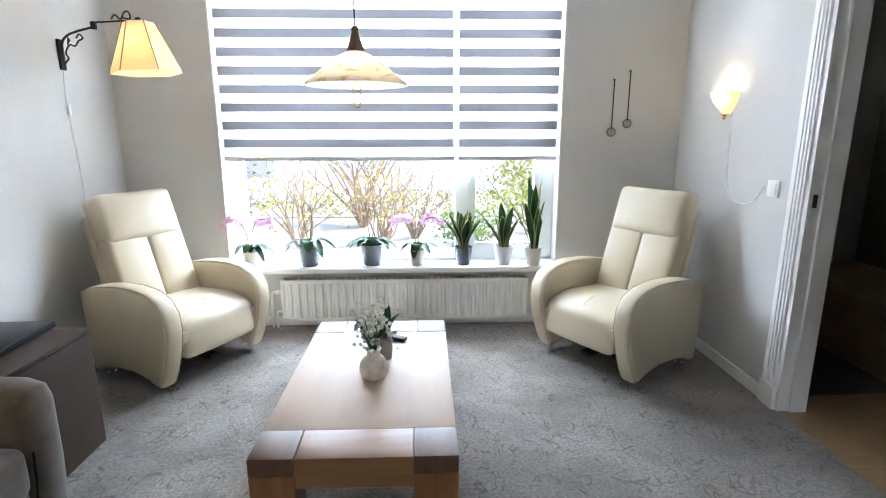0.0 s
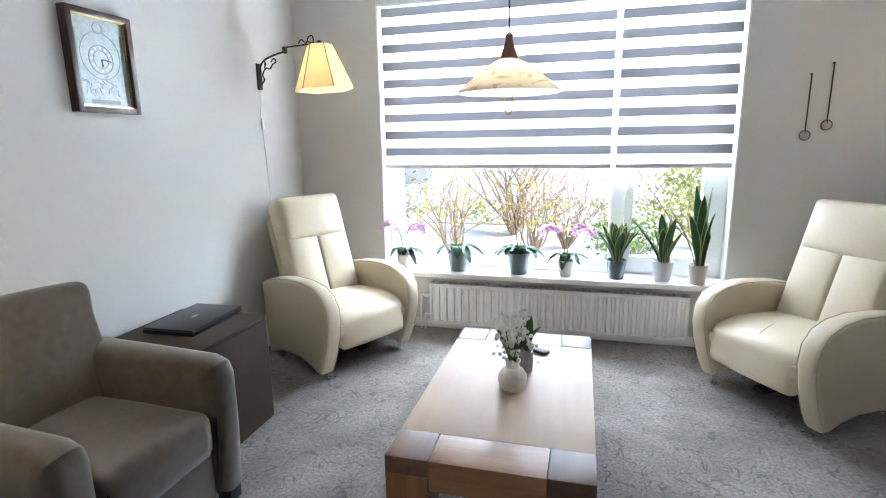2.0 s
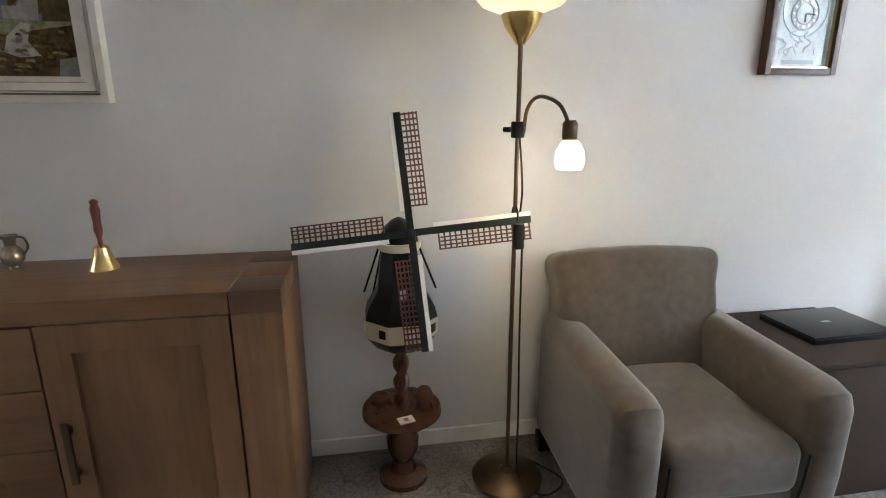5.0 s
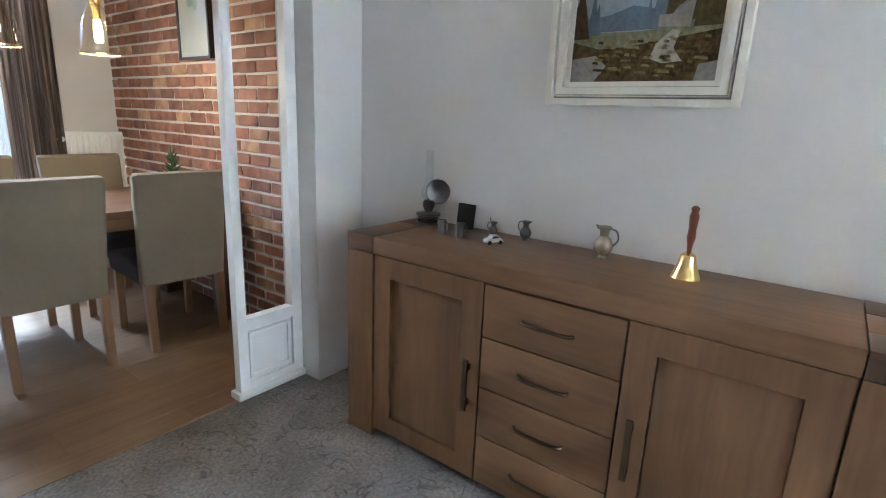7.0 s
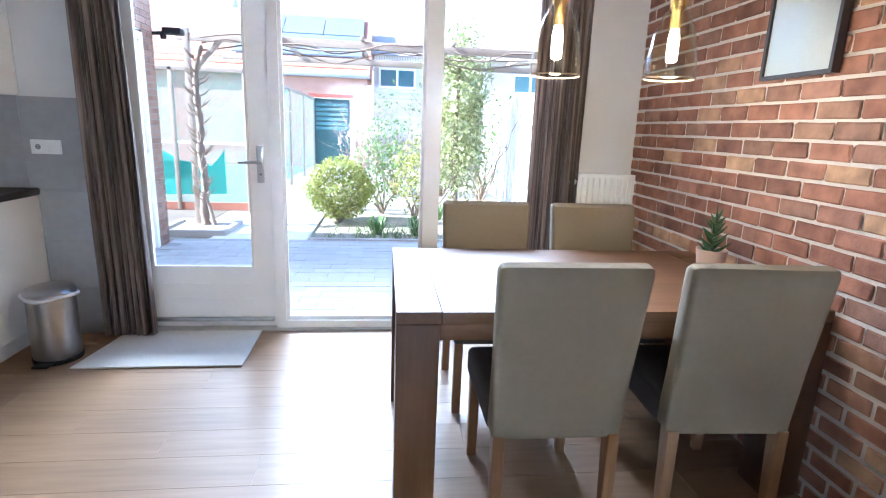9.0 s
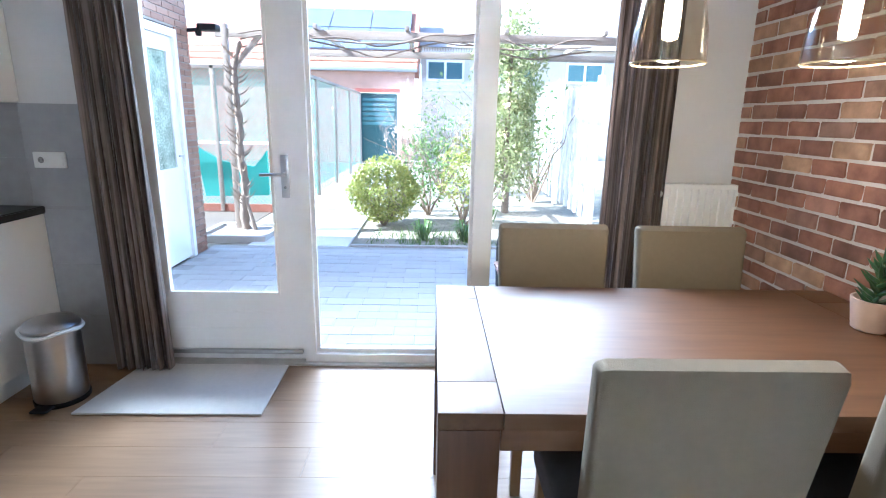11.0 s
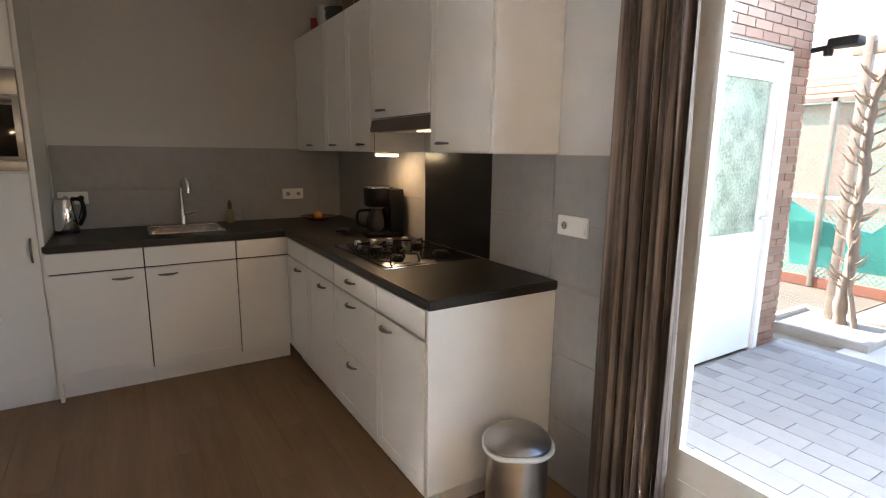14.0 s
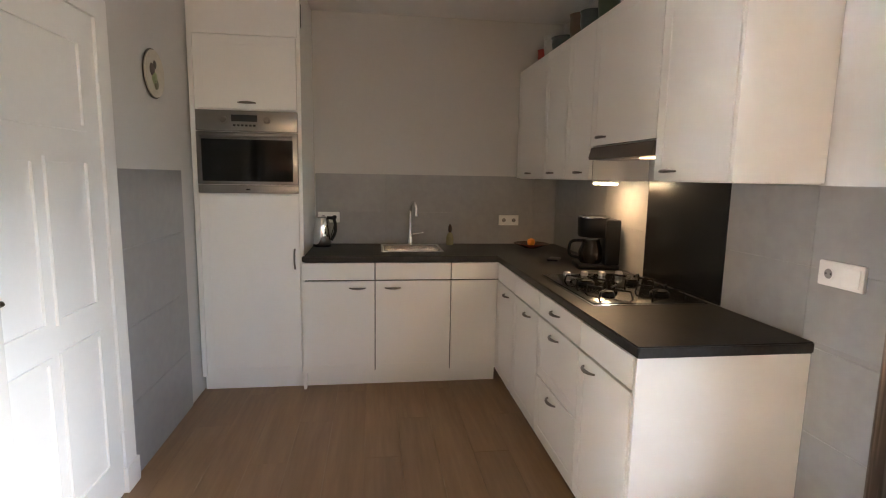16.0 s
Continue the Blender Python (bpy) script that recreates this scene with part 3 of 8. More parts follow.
LEAF = M("leaf_green", (0.055, 0.13, 0.035), 0.4, var=0.3, scale=20, rand=0.1)
LEAF2 = M("leaf_dark_green", (0.03, 0.085, 0.028), 0.38, var=0.35, scale=25, rand=0.12)
PINK = M("orchid_pink", (0.72, 0.53, 0.66), 0.6, var=0.2, scale=30)
WHITEP = translucent("white_petal", (0.86, 0.86, 0.80), 0.5, 0.6)
STEM = M("stem", (0.10, 0.14, 0.05), 0.6, var=0.2)
SOIL = M("potting_soil", (0.04, 0.03, 0.022), 0.95, var=0.4, fine=120, bump=0.6, bscale=120)


def blade(pts, widths, fold=0.25, thick=0.0015):
    """A leaf blade along points, with a folded middle."""
    bm = bmesh.new()
    pts = [Vector(p) for p in pts]
    rows = []
    for i, p in enumerate(pts):
        d = (pts[min(i + 1, len(pts) - 1)] - pts[max(i - 1, 0)]).normalized()
        s = d.cross(Vector((0, 0, 1)))
        s = s.normalized() if s.length > 0.05 else Vector((1, 0, 0))
        n = s.cross(d)
        w = widths[i]
        rows.append([bm.verts.new(p - s * w + n * w * fold), bm.verts.new(p), bm.verts.new(p + s * w + n * w * fold)])
    for a, b in zip(rows, rows[1:]):
        for k in range(2):
            bm.faces.new((a[k], a[k + 1], b[k + 1], b[k]))
    ex = bmesh.ops.solidify(bm, geom=bm.faces[:], thickness=thick)
    return bm


def vase_with_flowers():
    v = thing("flower_vase", "small round white vase with sprigs of white flowers", "vase", (0.452, 1.745, 0.4305))
    part("vase_body", lathe([(0.040, 0), (0.049, 0.008), (0.054, 0.030), (0.052, 0.055), (0.040, 0.074), (0.026, 0.086), (0.024, 0.098), (0.031, 0.112), (0.026, 0.110), (0.019, 0.09)], 28),
         M("mottled_glaze", (0.70, 0.65, 0.58), 0.3, var=0.25, scale=25, fine=70), v)
    rng = random.Random(4)
    for k in range(8):
        a, t = rng.uniform(0, 6.28), rng.uniform(0.02, 0.06)
        top = (t * math.cos(a) + 0.01, t * math.sin(a), 0.15 + rng.uniform(0, 0.12))
        part("stem", tube(curve_pts([(0, 0, 0.08), (top[0] * 0.4, top[1] * 0.4, 0.15), top]), 0.0018, 5), STEM, v)
        f = bmesh.new()
        for j in range(22):
            p = Vector(top) + Vector((rng.gauss(0, 0.018), rng.gauss(0, 0.018), rng.gauss(0, 0.02)))
            bmesh.ops.create_icosphere(f, subdivisions=1, radius=rng.uniform(0.005, 0.011), matrix=Matrix.Translation(p))
        part("blossom", f, WHITEP, v, "cluster of tiny white blossoms")
    for k, (a, ln) in enumerate(((2.9, 0.12), (3.6, 0.10), (0.4, 0.09), (1.6, 0.09))):
        dx, dy = math.cos(a), math.sin(a)
        part("leaf", blade(curve_pts([(0.01 * dx, 0.01 * dy, 0.10), (ln * 0.3 * dx, ln * 0.3 * dy, 0.10 + ln * 0.6), (ln * 0.55 * dx, ln * 0.55 * dy, 0.10 + ln)], 3), [0.004, 0.012, 0.018, 0.02, 0.017, 0.01, 0.002]), LEAF, v)


vase_with_flowers()
v2 = thing("bud_vase", "narrow grey bud vase with dark green leaves", "vase", (0.485, 1.90, 0.4305))
part("vase_body", lathe([(0.022, 0), (0.027, 0.006), (0.030, 0.05), (0.026, 0.085), (0.028, 0.09), (0.023, 0.088), (0.02, 0.06)], 20), M("grey_bud_glaze", (0.30, 0.27, 0.24), 0.35, var=0.15), v2)
for a, ln in ((0.3, 0.10), (1.4, 0.12), (2.6, 0.09), (4.4, 0.11), (5.4, 0.10)):
    dx, dy = math.cos(a), math.sin(a)
    part("leaf", blade(curve_pts([(0, 0, 0.085), (ln * 0.25 * dx, ln * 0.25 * dy, 0.085 + ln * 0.6), (ln * 0.6 * dx, ln * 0.6 * dy, 0.085 + ln)], 3), [0.004, 0.012, 0.018, 0.02, 0.017, 0.01, 0.002]), LEAF2, v2)
rc = solo("remote_control", box(-0.018, 0.018, -0.04, 0.04, 0, 0.014, 0.005), BLACK, "small black remote lying on the coffee table", "remote control", (0.525, 2.10, 0.4305), 60)

# ---- taupe armchair ----
def armchair():
    c = thing("armchair", "taupe microfibre armchair with rounded armrests beside the lamp", "armchair", (-0.92, 1.145, 0), 88)
    arm = [(-0.37, 0.07), (-0.385, 0.30), (-0.385, 0.52), (-0.365, 0.572), (-0.31, 0.592), (0.0, 0.60), (0.26, 0.605), (0.33, 0.58), (0.34, 0.30), (0.33, 0.07)]
    for a, b in ((-0.352, -0.205), (0.222, 0.366)):
        part("armrest", slab(arm, 'x', a, b, 0.062, 6), GREYVEL, c)
    part("seat_cushion", cushion(0.425, 0.60, 0.17, 0.05, 0.03, pose(0.009, -0.075, 0.255)), GREYVEL, c)
    part("seat_base", box(-0.203, 0.220, -0.35, 0.30, 0.075, 0.26, 0.012), GREYVEL, c)
    back = cushion(0.62, 0.52, 0.17, 0.05, 0.03, pose(0, 0.19, 0.33) @ pose(0, 0, 0, 90 - 14, 0, 0) @ pose(0, 0.245, -0.09))
    for v in back.verts:
        if v.co.z > 0.75:
            v.co.x *= 1.05
            v.co.z += 0.02 * (1 - (v.co.x / 0.31) ** 2)
    part("backrest", back, GREYVEL, c)
    part("back_panel", box(-0.30, 0.30, 0.27, 0.335, 0.08, 0.62, 0.02), GREYVEL, c)
    for s in (-1, 1):
        part("piping", tube([(0.009 + s * 0.210, -0.352, 0.10), (0.009 + s * 0.210, -0.378, 0.30), (0.009 + s * 0.210, -0.384, 0.40)], 0.0045, 6), BLACK, c)
        for y in (-0.32, 0.29):
            part("foot", box(s * 0.315 - 0.03, s * 0.315 + 0.03, y - 0.03, y + 0.03, 0, 0.07, 0.006), BLACK, c)
    return c


armchair()

# ---- side cube and laptop ----
cube = thing("side_cube", "dark brown leatherette cube used as a side table", "side table", (-0.995, 1.785, 0))
part("body", box(-0.235, 0.235, -0.235, 0.235, 0.012, 0.515, 0.006), DARKBROWN, cube)
part("lid", box(-0.235, 0.235, -0.235, 0.235, 0.517, 0.535, 0.005), DARKBROWN, cube)
part("glide", box(-0.22, 0.22, -0.22, 0.22, 0, 0.011), PLASTIC, cube, "pale plastic edge at the floor")
lp = thing("laptop", "closed black laptop lying on the side cube", "laptop", (-1.025, 1.862, 0.535), 2)
part("base", box(-0.125, 0.125, -0.175, 0.175, 0.0, 0.018, 0.004), BLACK, lp)
part("screen_lid", box(-0.125, 0.125, -0.175, 0.175, 0.0185, 0.028, 0.004), SATIN_BLACK, lp)
part("badge", box(-0.007, 0.007, -0.018, 0.018, 0.028, 0.0285), STEEL, lp, "small silver badge")


# ---- floor lamp ----
def floor_lamp():
    f = thing("floor_lamp", "bronzed uplighter floor lamp with a lit reading arm", "floor lamp", (-1.06, 0.635, 0))
    part("base", lathe([(0.125, 0), (0.13, 0.008), (0.13, 0.022), (0.115, 0.034), (0.03, 0.045), (0.016, 0.06)], 32), BRONZE, f)
    part("pole", tube([(0, 0, 0.05), (0, 0, 0.8), (0, 0, 1.565)], 0.0075, 12), BRONZE, f)
    part("clamp", lathe([(0.02, 0), (0.022, 0.006), (0.022, 0.045), (0.02, 0.05)], 14, pose(0, 0, 1.255)), BLACK, f)
    part("clamp_knob", tube([(-0.02, -0.02, 1.28), (-0.035, -0.035, 1.28)], 0.009, 8), BLACK, f)
    part("bowl_holder", lathe([(0.014, 0), (0.02, 0.01), (0.05, 0.05), (0.062, 0.085), (0.058, 0.086), (0.0, 0.03)], 24, pose(0, 0, 1.53)), BRASS, f)
    part("uplight_shade", lathe([(0.055, 0), (0.12, 0.025), (0.165, 0.075), (0.18, 0.12), (0.176, 0.12), (0.16, 0.077), (0.115, 0.03), (0.05, 0.006)], 32, pose(0, 0, 1.615)), translucent("opal_glass", (0.85, 0.80, 0.68), 0.5, 0.3), f, "pale opal glass bowl")
    part("reading_arm", tube(curve_pts([(0.012, 0.015, 1.27), (0.022, 0.022, 1.345), (0.062, 0.045, 1.378), (0.13, 0.08, 1.355), (0.167, 0.098, 1.30)]), 0.006, 8), BRONZE, f)
    part("socket", lathe([(0.014, 0), (0.022, 0.01), (0.022, 0.05), (0.016, 0.06)], 14, pose(0.172, 0.100, 1.250)), BRONZE, f)
    part("reading_shade", lathe([(0.036, 0), (0.043, 0.02), (0.040, 0.05), (0.027, 0.075), (0.018, 0.082)], 20, pose(0.177, 0.102, 1.172)), glow("lit_frosted_glass", (1.0, 0.70, 0.36), 2.2, (0.9, 0.85, 0.75)), f, "lit frosted glass tulip shade")
    part("cord", tube(curve_pts([(0.015, 0, 1.28), (0.03, 0.012, 1.1), (0.012, 0.01, 0.98), (0.035, 0.015, 0.93), (0.03, 0.02, 0.6), (0.05, 0.02, 0.3), (0.045, 0.03, 0.05), (0.12, 0.10, 0.012), (0.05, 0.2, 0.01), (-0.1, 0.1, 0.01)]), 0.0035, 6), BLACK, f)
    part("cord_switch", box(0.012, 0.045, -0.012, 0.022, 0.90, 0.985, 0.008), BLACK, f)
    part("cord_loop", tube([(0.0 - 0.03 * math.cos(a), 0, 1.01 + 0.028 * math.sin(a)) for a in [i * math.pi / 8 for i in range(17)]], 0.0035, 6), BLACK, f)


floor_lamp()
lamp("reading_bulb", 'POINT', pose(-0.883, 0.737, 1.15), 1.8, (1.0, 0.75, 0.45), 0.03)
lamp("uplight_bulb", 'POINT', pose(-1.06, 0.635, 1.70), 1.2, (1.0, 0.80, 0.55), 0.04)

# ---- model windmill on a turned pedestal ----
def windmill():
    ped = thing("pedestal_table", "small dark turned wooden pedestal with a round tray", "pedestal", (-1.14, 0.255, 0))
    DW = wood("dark_mahogany", (0.10, 0.038, 0.018), (0.045, 0.018, 0.010), 2, 0.25)
    part("column", lathe([(0.09, 0), (0.09, 0.02), (0.05, 0.04), (0.035, 0.08), (0.055, 0.12), (0.06, 0.17), (0.035, 0.215), (0.03, 0.24), (0.05, 0.263)], 24), DW, ped)
    part("tray", lathe([(0.02, 0.263), (0.130, 0.267), (0.145, 0.280), (0.142, 0.297), (0.133, 0.297), (0.128, 0.290), (0.02, 0.288)], 32), DW, ped)
    tw = bmesh.new()
    for k in (0, 1):
        add(tw, tube([(0.014 * math.cos(a + k * math.pi), 0.014 * math.sin(a + k * math.pi), 0.290 + 0.232 * i / 20) for i, a in [(i, i * 0.5) for i in range(21)]], 0.016, 8))
    part("twisted_stem", tw, DW, ped)
    part("cup", lathe([(0.020, 0.289), (0.036, 0.305), (0.038, 0.328), (0.028, 0.335), (0.0, 0.318)], 16, pose(-0.03, -0.075, 0)), DW, ped)
    part("cup", lathe([(0.020, 0.289), (0.032, 0.297), (0.026, 0.318), (0.034, 0.345), (0.024, 0.372), (0.012, 0.38)], 16, pose(0.02, 0.08, 0)), DW, ped)
    card = solo("playing_card", box(-0.021, 0.021, -0.028, 0.028, 0, 0.004, 0.001), M("card_white", (0.75, 0.72, 0.66), 0.6), "small white card with a red mark lying on the tray", "card", (-1.045, 0.262, 0.2975), 15)
    part("mark", box(-0.009, 0.009, -0.009, 0.009, 0.004, 0.0045), M("card_red", (0.55, 0.06, 0.03), 0.5), card)
    w = thing("model_windmill", "black and cream model windmill with brown lattice sails", "windmill model", (-1.172, 0.262, 0.517))
    CRM = M("cream_paint", (0.62, 0.55, 0.38), 0.5, var=0.06)
    part("hull", lathe([(0.06, 0.0), (0.095, 0.02), (0.128, 0.065)], 8, pose(0, 0, 0, 0, 0, 22.5)), BLACK, w)
    part("gallery", lathe([(0.128, 0.066), (0.135, 0.085), (0.135, 0.135), (0.128, 0.14)], 8, pose(0, 0, 0, 0, 0, 22.5)), CRM, w, "cream octagonal storey with small shutters")
    part("body", lathe([(0.134, 0.141), (0.125, 0.18), (0.085, 0.25), (0.072, 0.36), (0.062, 0.40)], 8, pose(0, 0, 0, 0, 0, 22.5)), BLACK, w)
    part("cap_ring", lathe([(0.072, 0.40), (0.075, 0.41), (0.075, 0.428), (0.06, 0.43)], 12), CRM, w)
    cap = lathe([(0.066, 0.43), (0.064, 0.455), (0.05, 0.485), (0.025, 0.51), (0.005, 0.52)], 10)
    part("cap", cap, BLACK, w)
    for k in range(8):
        a = math.radians(45 * k + 12)
        part("window", add(bmesh.new(), box(-0.014, 0.014, -0.003, 0.003, 0.09, 0.122), pose(0.127 * math.cos(a), 0.127 * math.sin(a), 0, 0, 0, 90 + 45 * k + 12)), BLACK if k % 2 else PLASTIC, w)
    part("body_window", box(0.088, 0.100, -0.012, 0.012, 0.235, 0.27, 0.002), PLASTIC, w)
    for s in (-1, 1):
        part("tail_pole", tube([(-0.02, s * 0.06, 0.43), (0.01, s * 0.125, 0.24)], 0.004, 6), BLACK, w)
        part("tail_pole", tube([(-0.02, s * 0.05, 0.44), (-0.10, s * 0.10, 0.15)], 0.004, 6), BLACK, w)
    LAT = M("sail_brown", (0.11, 0.042, 0.026), 0.6, var=0.2)
    GRN = M("spar_green", (0.008, 0.016, 0.014), 0.4)
    hubm = pose(0.075, 0.035, 0.435, 0, 0, -9) @ pose(0, 0, 0, 0, -12, 0)
    part("windshaft", tube([hubm @ Vector((-0.07, 0, 0)), hubm @ Vector((0.03, 0, 0))], 0.014, 10), BLACK, w)
    for k in range(4):
        m = hubm @ pose(0, 0, 0, 90 * k + 6.5, 0, 0)
        sp = add(bmesh.new(), boxes((0.004, 0.018, -0.012, 0.011, 0.0, 0.39)), m)
        spar = part("sail", sp, GRN, w)
        part("sail_edge", add(bmesh.new(), boxes((0.003, 0.0175, -0.026, -0.0125, 0.075, 0.39)), m), PLASTIC, spar, "white leading edge board")
        lt = bmesh.new()
        for i in range(17):
            add(lt, box(0.004, 0.008, 0.008, 0.064, 0.085 + i * 0.0185, 0.0907 + i * 0.0185))
        for y in (0.022, 0.035, 0.048, 0.060):
            add(lt, box(0.0035, 0.0085, y, y + 0.0048, 0.085, 0.388))
        part("lattice", add(bmesh.new(), lt, m), LAT, spar)
    for o in w.children:
        if o.name.split(".")[0] not in ("sail", "windshaft"):
            o.data.transform(Matrix.Diagonal((1, 1, 0.915, 1)))
    part("hub_cap", lathe([(0.016, 0), (0.016, 0.012), (0.006, 0.016)], 12, hubm @ pose(0.017, 0, 0, 0, 90, 0)), M("hub_blue", (0.012, 0.016, 0.03), 0.4), w)


windmill()

# ---- sideboard ----
def sideboard():
    s = thing("sideboard", "heavy oak sideboard with two panelled doors and four drawers", "sideboard", (-1.105, -0.975, 0))
    L, D, Z, T = 0.88, 0.222, 0.855, 0.788
    for y in (-1, 1):
        part("side_post", box(-D, D, y * L, y * (L - 0.140), 0.0, T - 0.002, 0.004), OAK_Z, s)
        part("end_board", box(-D + 0.142, D - 0.142, y * L, y * (L - 0.140), T, Z, 0.003), OAK, s)
        for q in (-1, 1):
            part("corner_block", box(q * D, q * (D - 0.140), y * L, y * (L - 0.140), T, Z + 0.0005, 0.003), OAK_DARK, s, "darker end-grain corner block")
    part("top_board", box(-D, D, -L + 0.142, L - 0.142, T, Z, 0.004), OAK_Y, s)
    part("carcass", box(-D + 0.01, D - 0.03, -L + 0.135, L - 0.135, 0.06, T - 0.001), OAK_Y, s)
    part("plinth_rail", box(-D + 0.03, D - 0.06, -L + 0.141, L - 0.141, 0.03, 0.06, 0.003), OAK_Y, s)
    cuts = (-L + 0.144, -0.233, 0.236, L - 0.144)
    z0, z1, r = 0.042, 0.785, 0.082
    x0, x1 = D - 0.028, D - 0.004
    for i, (a, b) in enumerate(((cuts[0], cuts[1]), (cuts[2], cuts[3]))):
        a, b = a + 0.003, b - 0.003
        fr = part("door", boxes((x0, x1, a, a + r, z0, z1), (x0, x1, b - r, b, z0, z1), (x0, x1, a + r, b - r, z1 - r, z1), (x0, x1, a + r, b - r, z0, z0 + r - 0.01)), OAK_Z, s)
        part("door_panel", box(x0 - 0.001, x1 - 0.013, a + r + 0.002, b - r - 0.002, z0 + r - 0.008, z1 - r - 0.002, 0.002), OAK_Z, fr)
        yh = (b - 0.042) if i == 0 else (a + 0.042)
        part("door_handle", boxes((x1, x1 + 0.024, yh - 0.007, yh + 0.007, 0.330, 0.352), (x1, x1 + 0.024, yh - 0.007, yh + 0.007, 0.464, 0.486), (x1 + 0.016, x1 + 0.026, yh - 0.009, yh + 0.009, 0.312, 0.504)), BRONZE, fr, "bronze bar handle")
    for k in range(4):
        h = (z1 - z0) / 4
        za, zb = z0 + k * h, z0 + (k + 1) * h - 0.0045
        dr = part("drawer", box(x0, x1, cuts[1] + 0.003, cuts[2] - 0.003, za, zb, 0.002), OAK_Y, s)
        zc = (za + zb) / 2
        grip = tube(curve_pts([(x1 + 0.002, -0.086, zc), (x1 + 0.018, -0.066, zc), (x1 + 0.023, 0.0, zc + 0.002), (x1 + 0.018, 0.066, zc), (x1 + 0.002, 0.086, zc)], 4), 0.0062, 8)
        part("drawer_handle", grip, BRONZE, dr, "bronze bow handle")


sideboard()

# ---- glazed leaf beside the dining opening ----
sc = struct("door_2", boxes((-0.735, -0.69, -2.405, -2.36, 0.0, 2.42), (-1.04, -0.985, -2.405, -2.36, 0.0, 2.42), (-0.985, -0.735, -2.405, -2.36, 0.33, 0.385), (-0.985, -0.735, -2.405, -2.36, 0.0, 0.075), (-0.985, -0.735, -2.405, -2.36, 2.34, 2.42)),
            TRIM, "narrow white glazed door leaf folded at the dining opening", "door")
part("lower_panel", box(-0.985, -0.735, -2.39, -2.375, 0.075, 0.33), WHITE, sc)
part("bead", boxes((-0.972, -0.748, -2.372, -2.366, 0.30, 0.315), (-0.972, -0.748, -2.372, -2.366, 0.09, 0.105), (-0.972, -0.957, -2.372, -2.366, 0.105, 0.30), (-0.763, -0.748, -2.372, -2.366, 0.105, 0.30)), TRIM, sc)
part("pane", box(-0.985, -0.735, -2.385, -2.380, 0.385, 2.34), GLASS, sc)
part("bottom_bar", box(-1.045, -0.672, -2.42, -2.345, 0.0, 0.035, 0.005), TRIM, sc)

# ---- garden doors ----
def garden_doors():
    fr = struct("window_2", boxes((-0.88, -0.80, -5.14, -5.03, 0, 2.32), (-0.04, 0.065, -5.14, -5.03, 0.0, 2.32), (0.955, 1.015, -5.14, -5.03, 0, 2.32), (1.86, 1.92, -5.14, -5.03, 0, 2.32), (-0.80, -0.04, -5.14, -5.03, 2.24, 2.32), (0.065, 0.955, -5.14, -5.03, 2.24, 2.32), (1.015, 1.86, -5.14, -5.03, 2.24, 2.32),
                                  (-0.80, -0.04, -5.14, -5.03, 0, 0.06), (0.065, 0.955, -5.14, -5.03, 0, 0.06)), TRIM, "white wooden frame of the garden front", "window")
    part("pane", box(-0.80, -0.04, -5.088, -5.082, 0.06, 2.24), GLASS, fr)
    part("pane", box(0.065, 0.955, -5.088, -5.082, 0.06, 2.24), GLASS, fr)
    part("glazing_bead", boxes((0.065, 0.085, -5.08, -5.06, 0.06, 2.24), (0.935, 0.955, -5.08, -5.06, 0.06, 2.24), (0.085, 0.935, -5.08, -5.06, 0.06, 0.085)), TRIM, fr)
    part("threshold", box(-0.88, 1.92, -5.20, -4.995, -0.06, 0.012, 0.004), M("threshold_stone", (0.42, 0.40, 0.36), 0.6, var=0.1), fr)
    d = struct("door_3", boxes((1.02, 1.145, -5.10, -5.05, 0.02, 2.235), (1.775, 1.855, -5.10, -5.05, 0.02, 2.235), (1.145, 1.775, -5.10, -5.05, 0.02, 0.415), (1.145, 1.775, -5.10, -5.05, 2.12, 2.235)), TRIM, "white glazed garden door, closed", "door")
    part("pane", box(1.145, 1.775, -5.078, -5.072, 0.415, 2.12), GLASS, d)
    part("glazing_bead", boxes((1.145, 1.160, -5.05, -5.04, 0.415, 2.12), (1.760, 1.775, -5.05, -5.04, 0.415, 2.12), (1.160, 1.760, -5.05, -5.04, 0.415, 0.432)), TRIM, d)
    part("weather_bar", box(1.03, 1.85, -5.05, -5.02, 0.06, 0.085, 0.006), STEEL, d)
    part("rail_groove", boxes((1.16, 1.76, -5.05, -5.046, 0.20, 0.212), (1.16, 1.76, -5.05, -5.046, 0.30, 0.312)), TRIM, d)
    h = part("lock_plate", box(1.062, 1.105, -5.05, -5.040, 0.975, 1.205, 0.003), STEEL, d, "brushed steel lock plate")
    part("door_handle", tube(curve_pts([(1.084, -5.04, 1.105), (1.084, -4.995, 1.105), (1.10, -4.985, 1.105), (1.20, -4.985, 1.102)], 4), 0.009, 10), STEEL, h)
    part("lock_cylinder", lathe([(0.008, 0), (0.008, 0.008), (0.003, 0.009)], 12, pose(1.084, -5.04, 1.03, -90, 0, 0) @ pose(0, 0, 0, 180, 0, 0)), BLACK, h)


garden_doors()


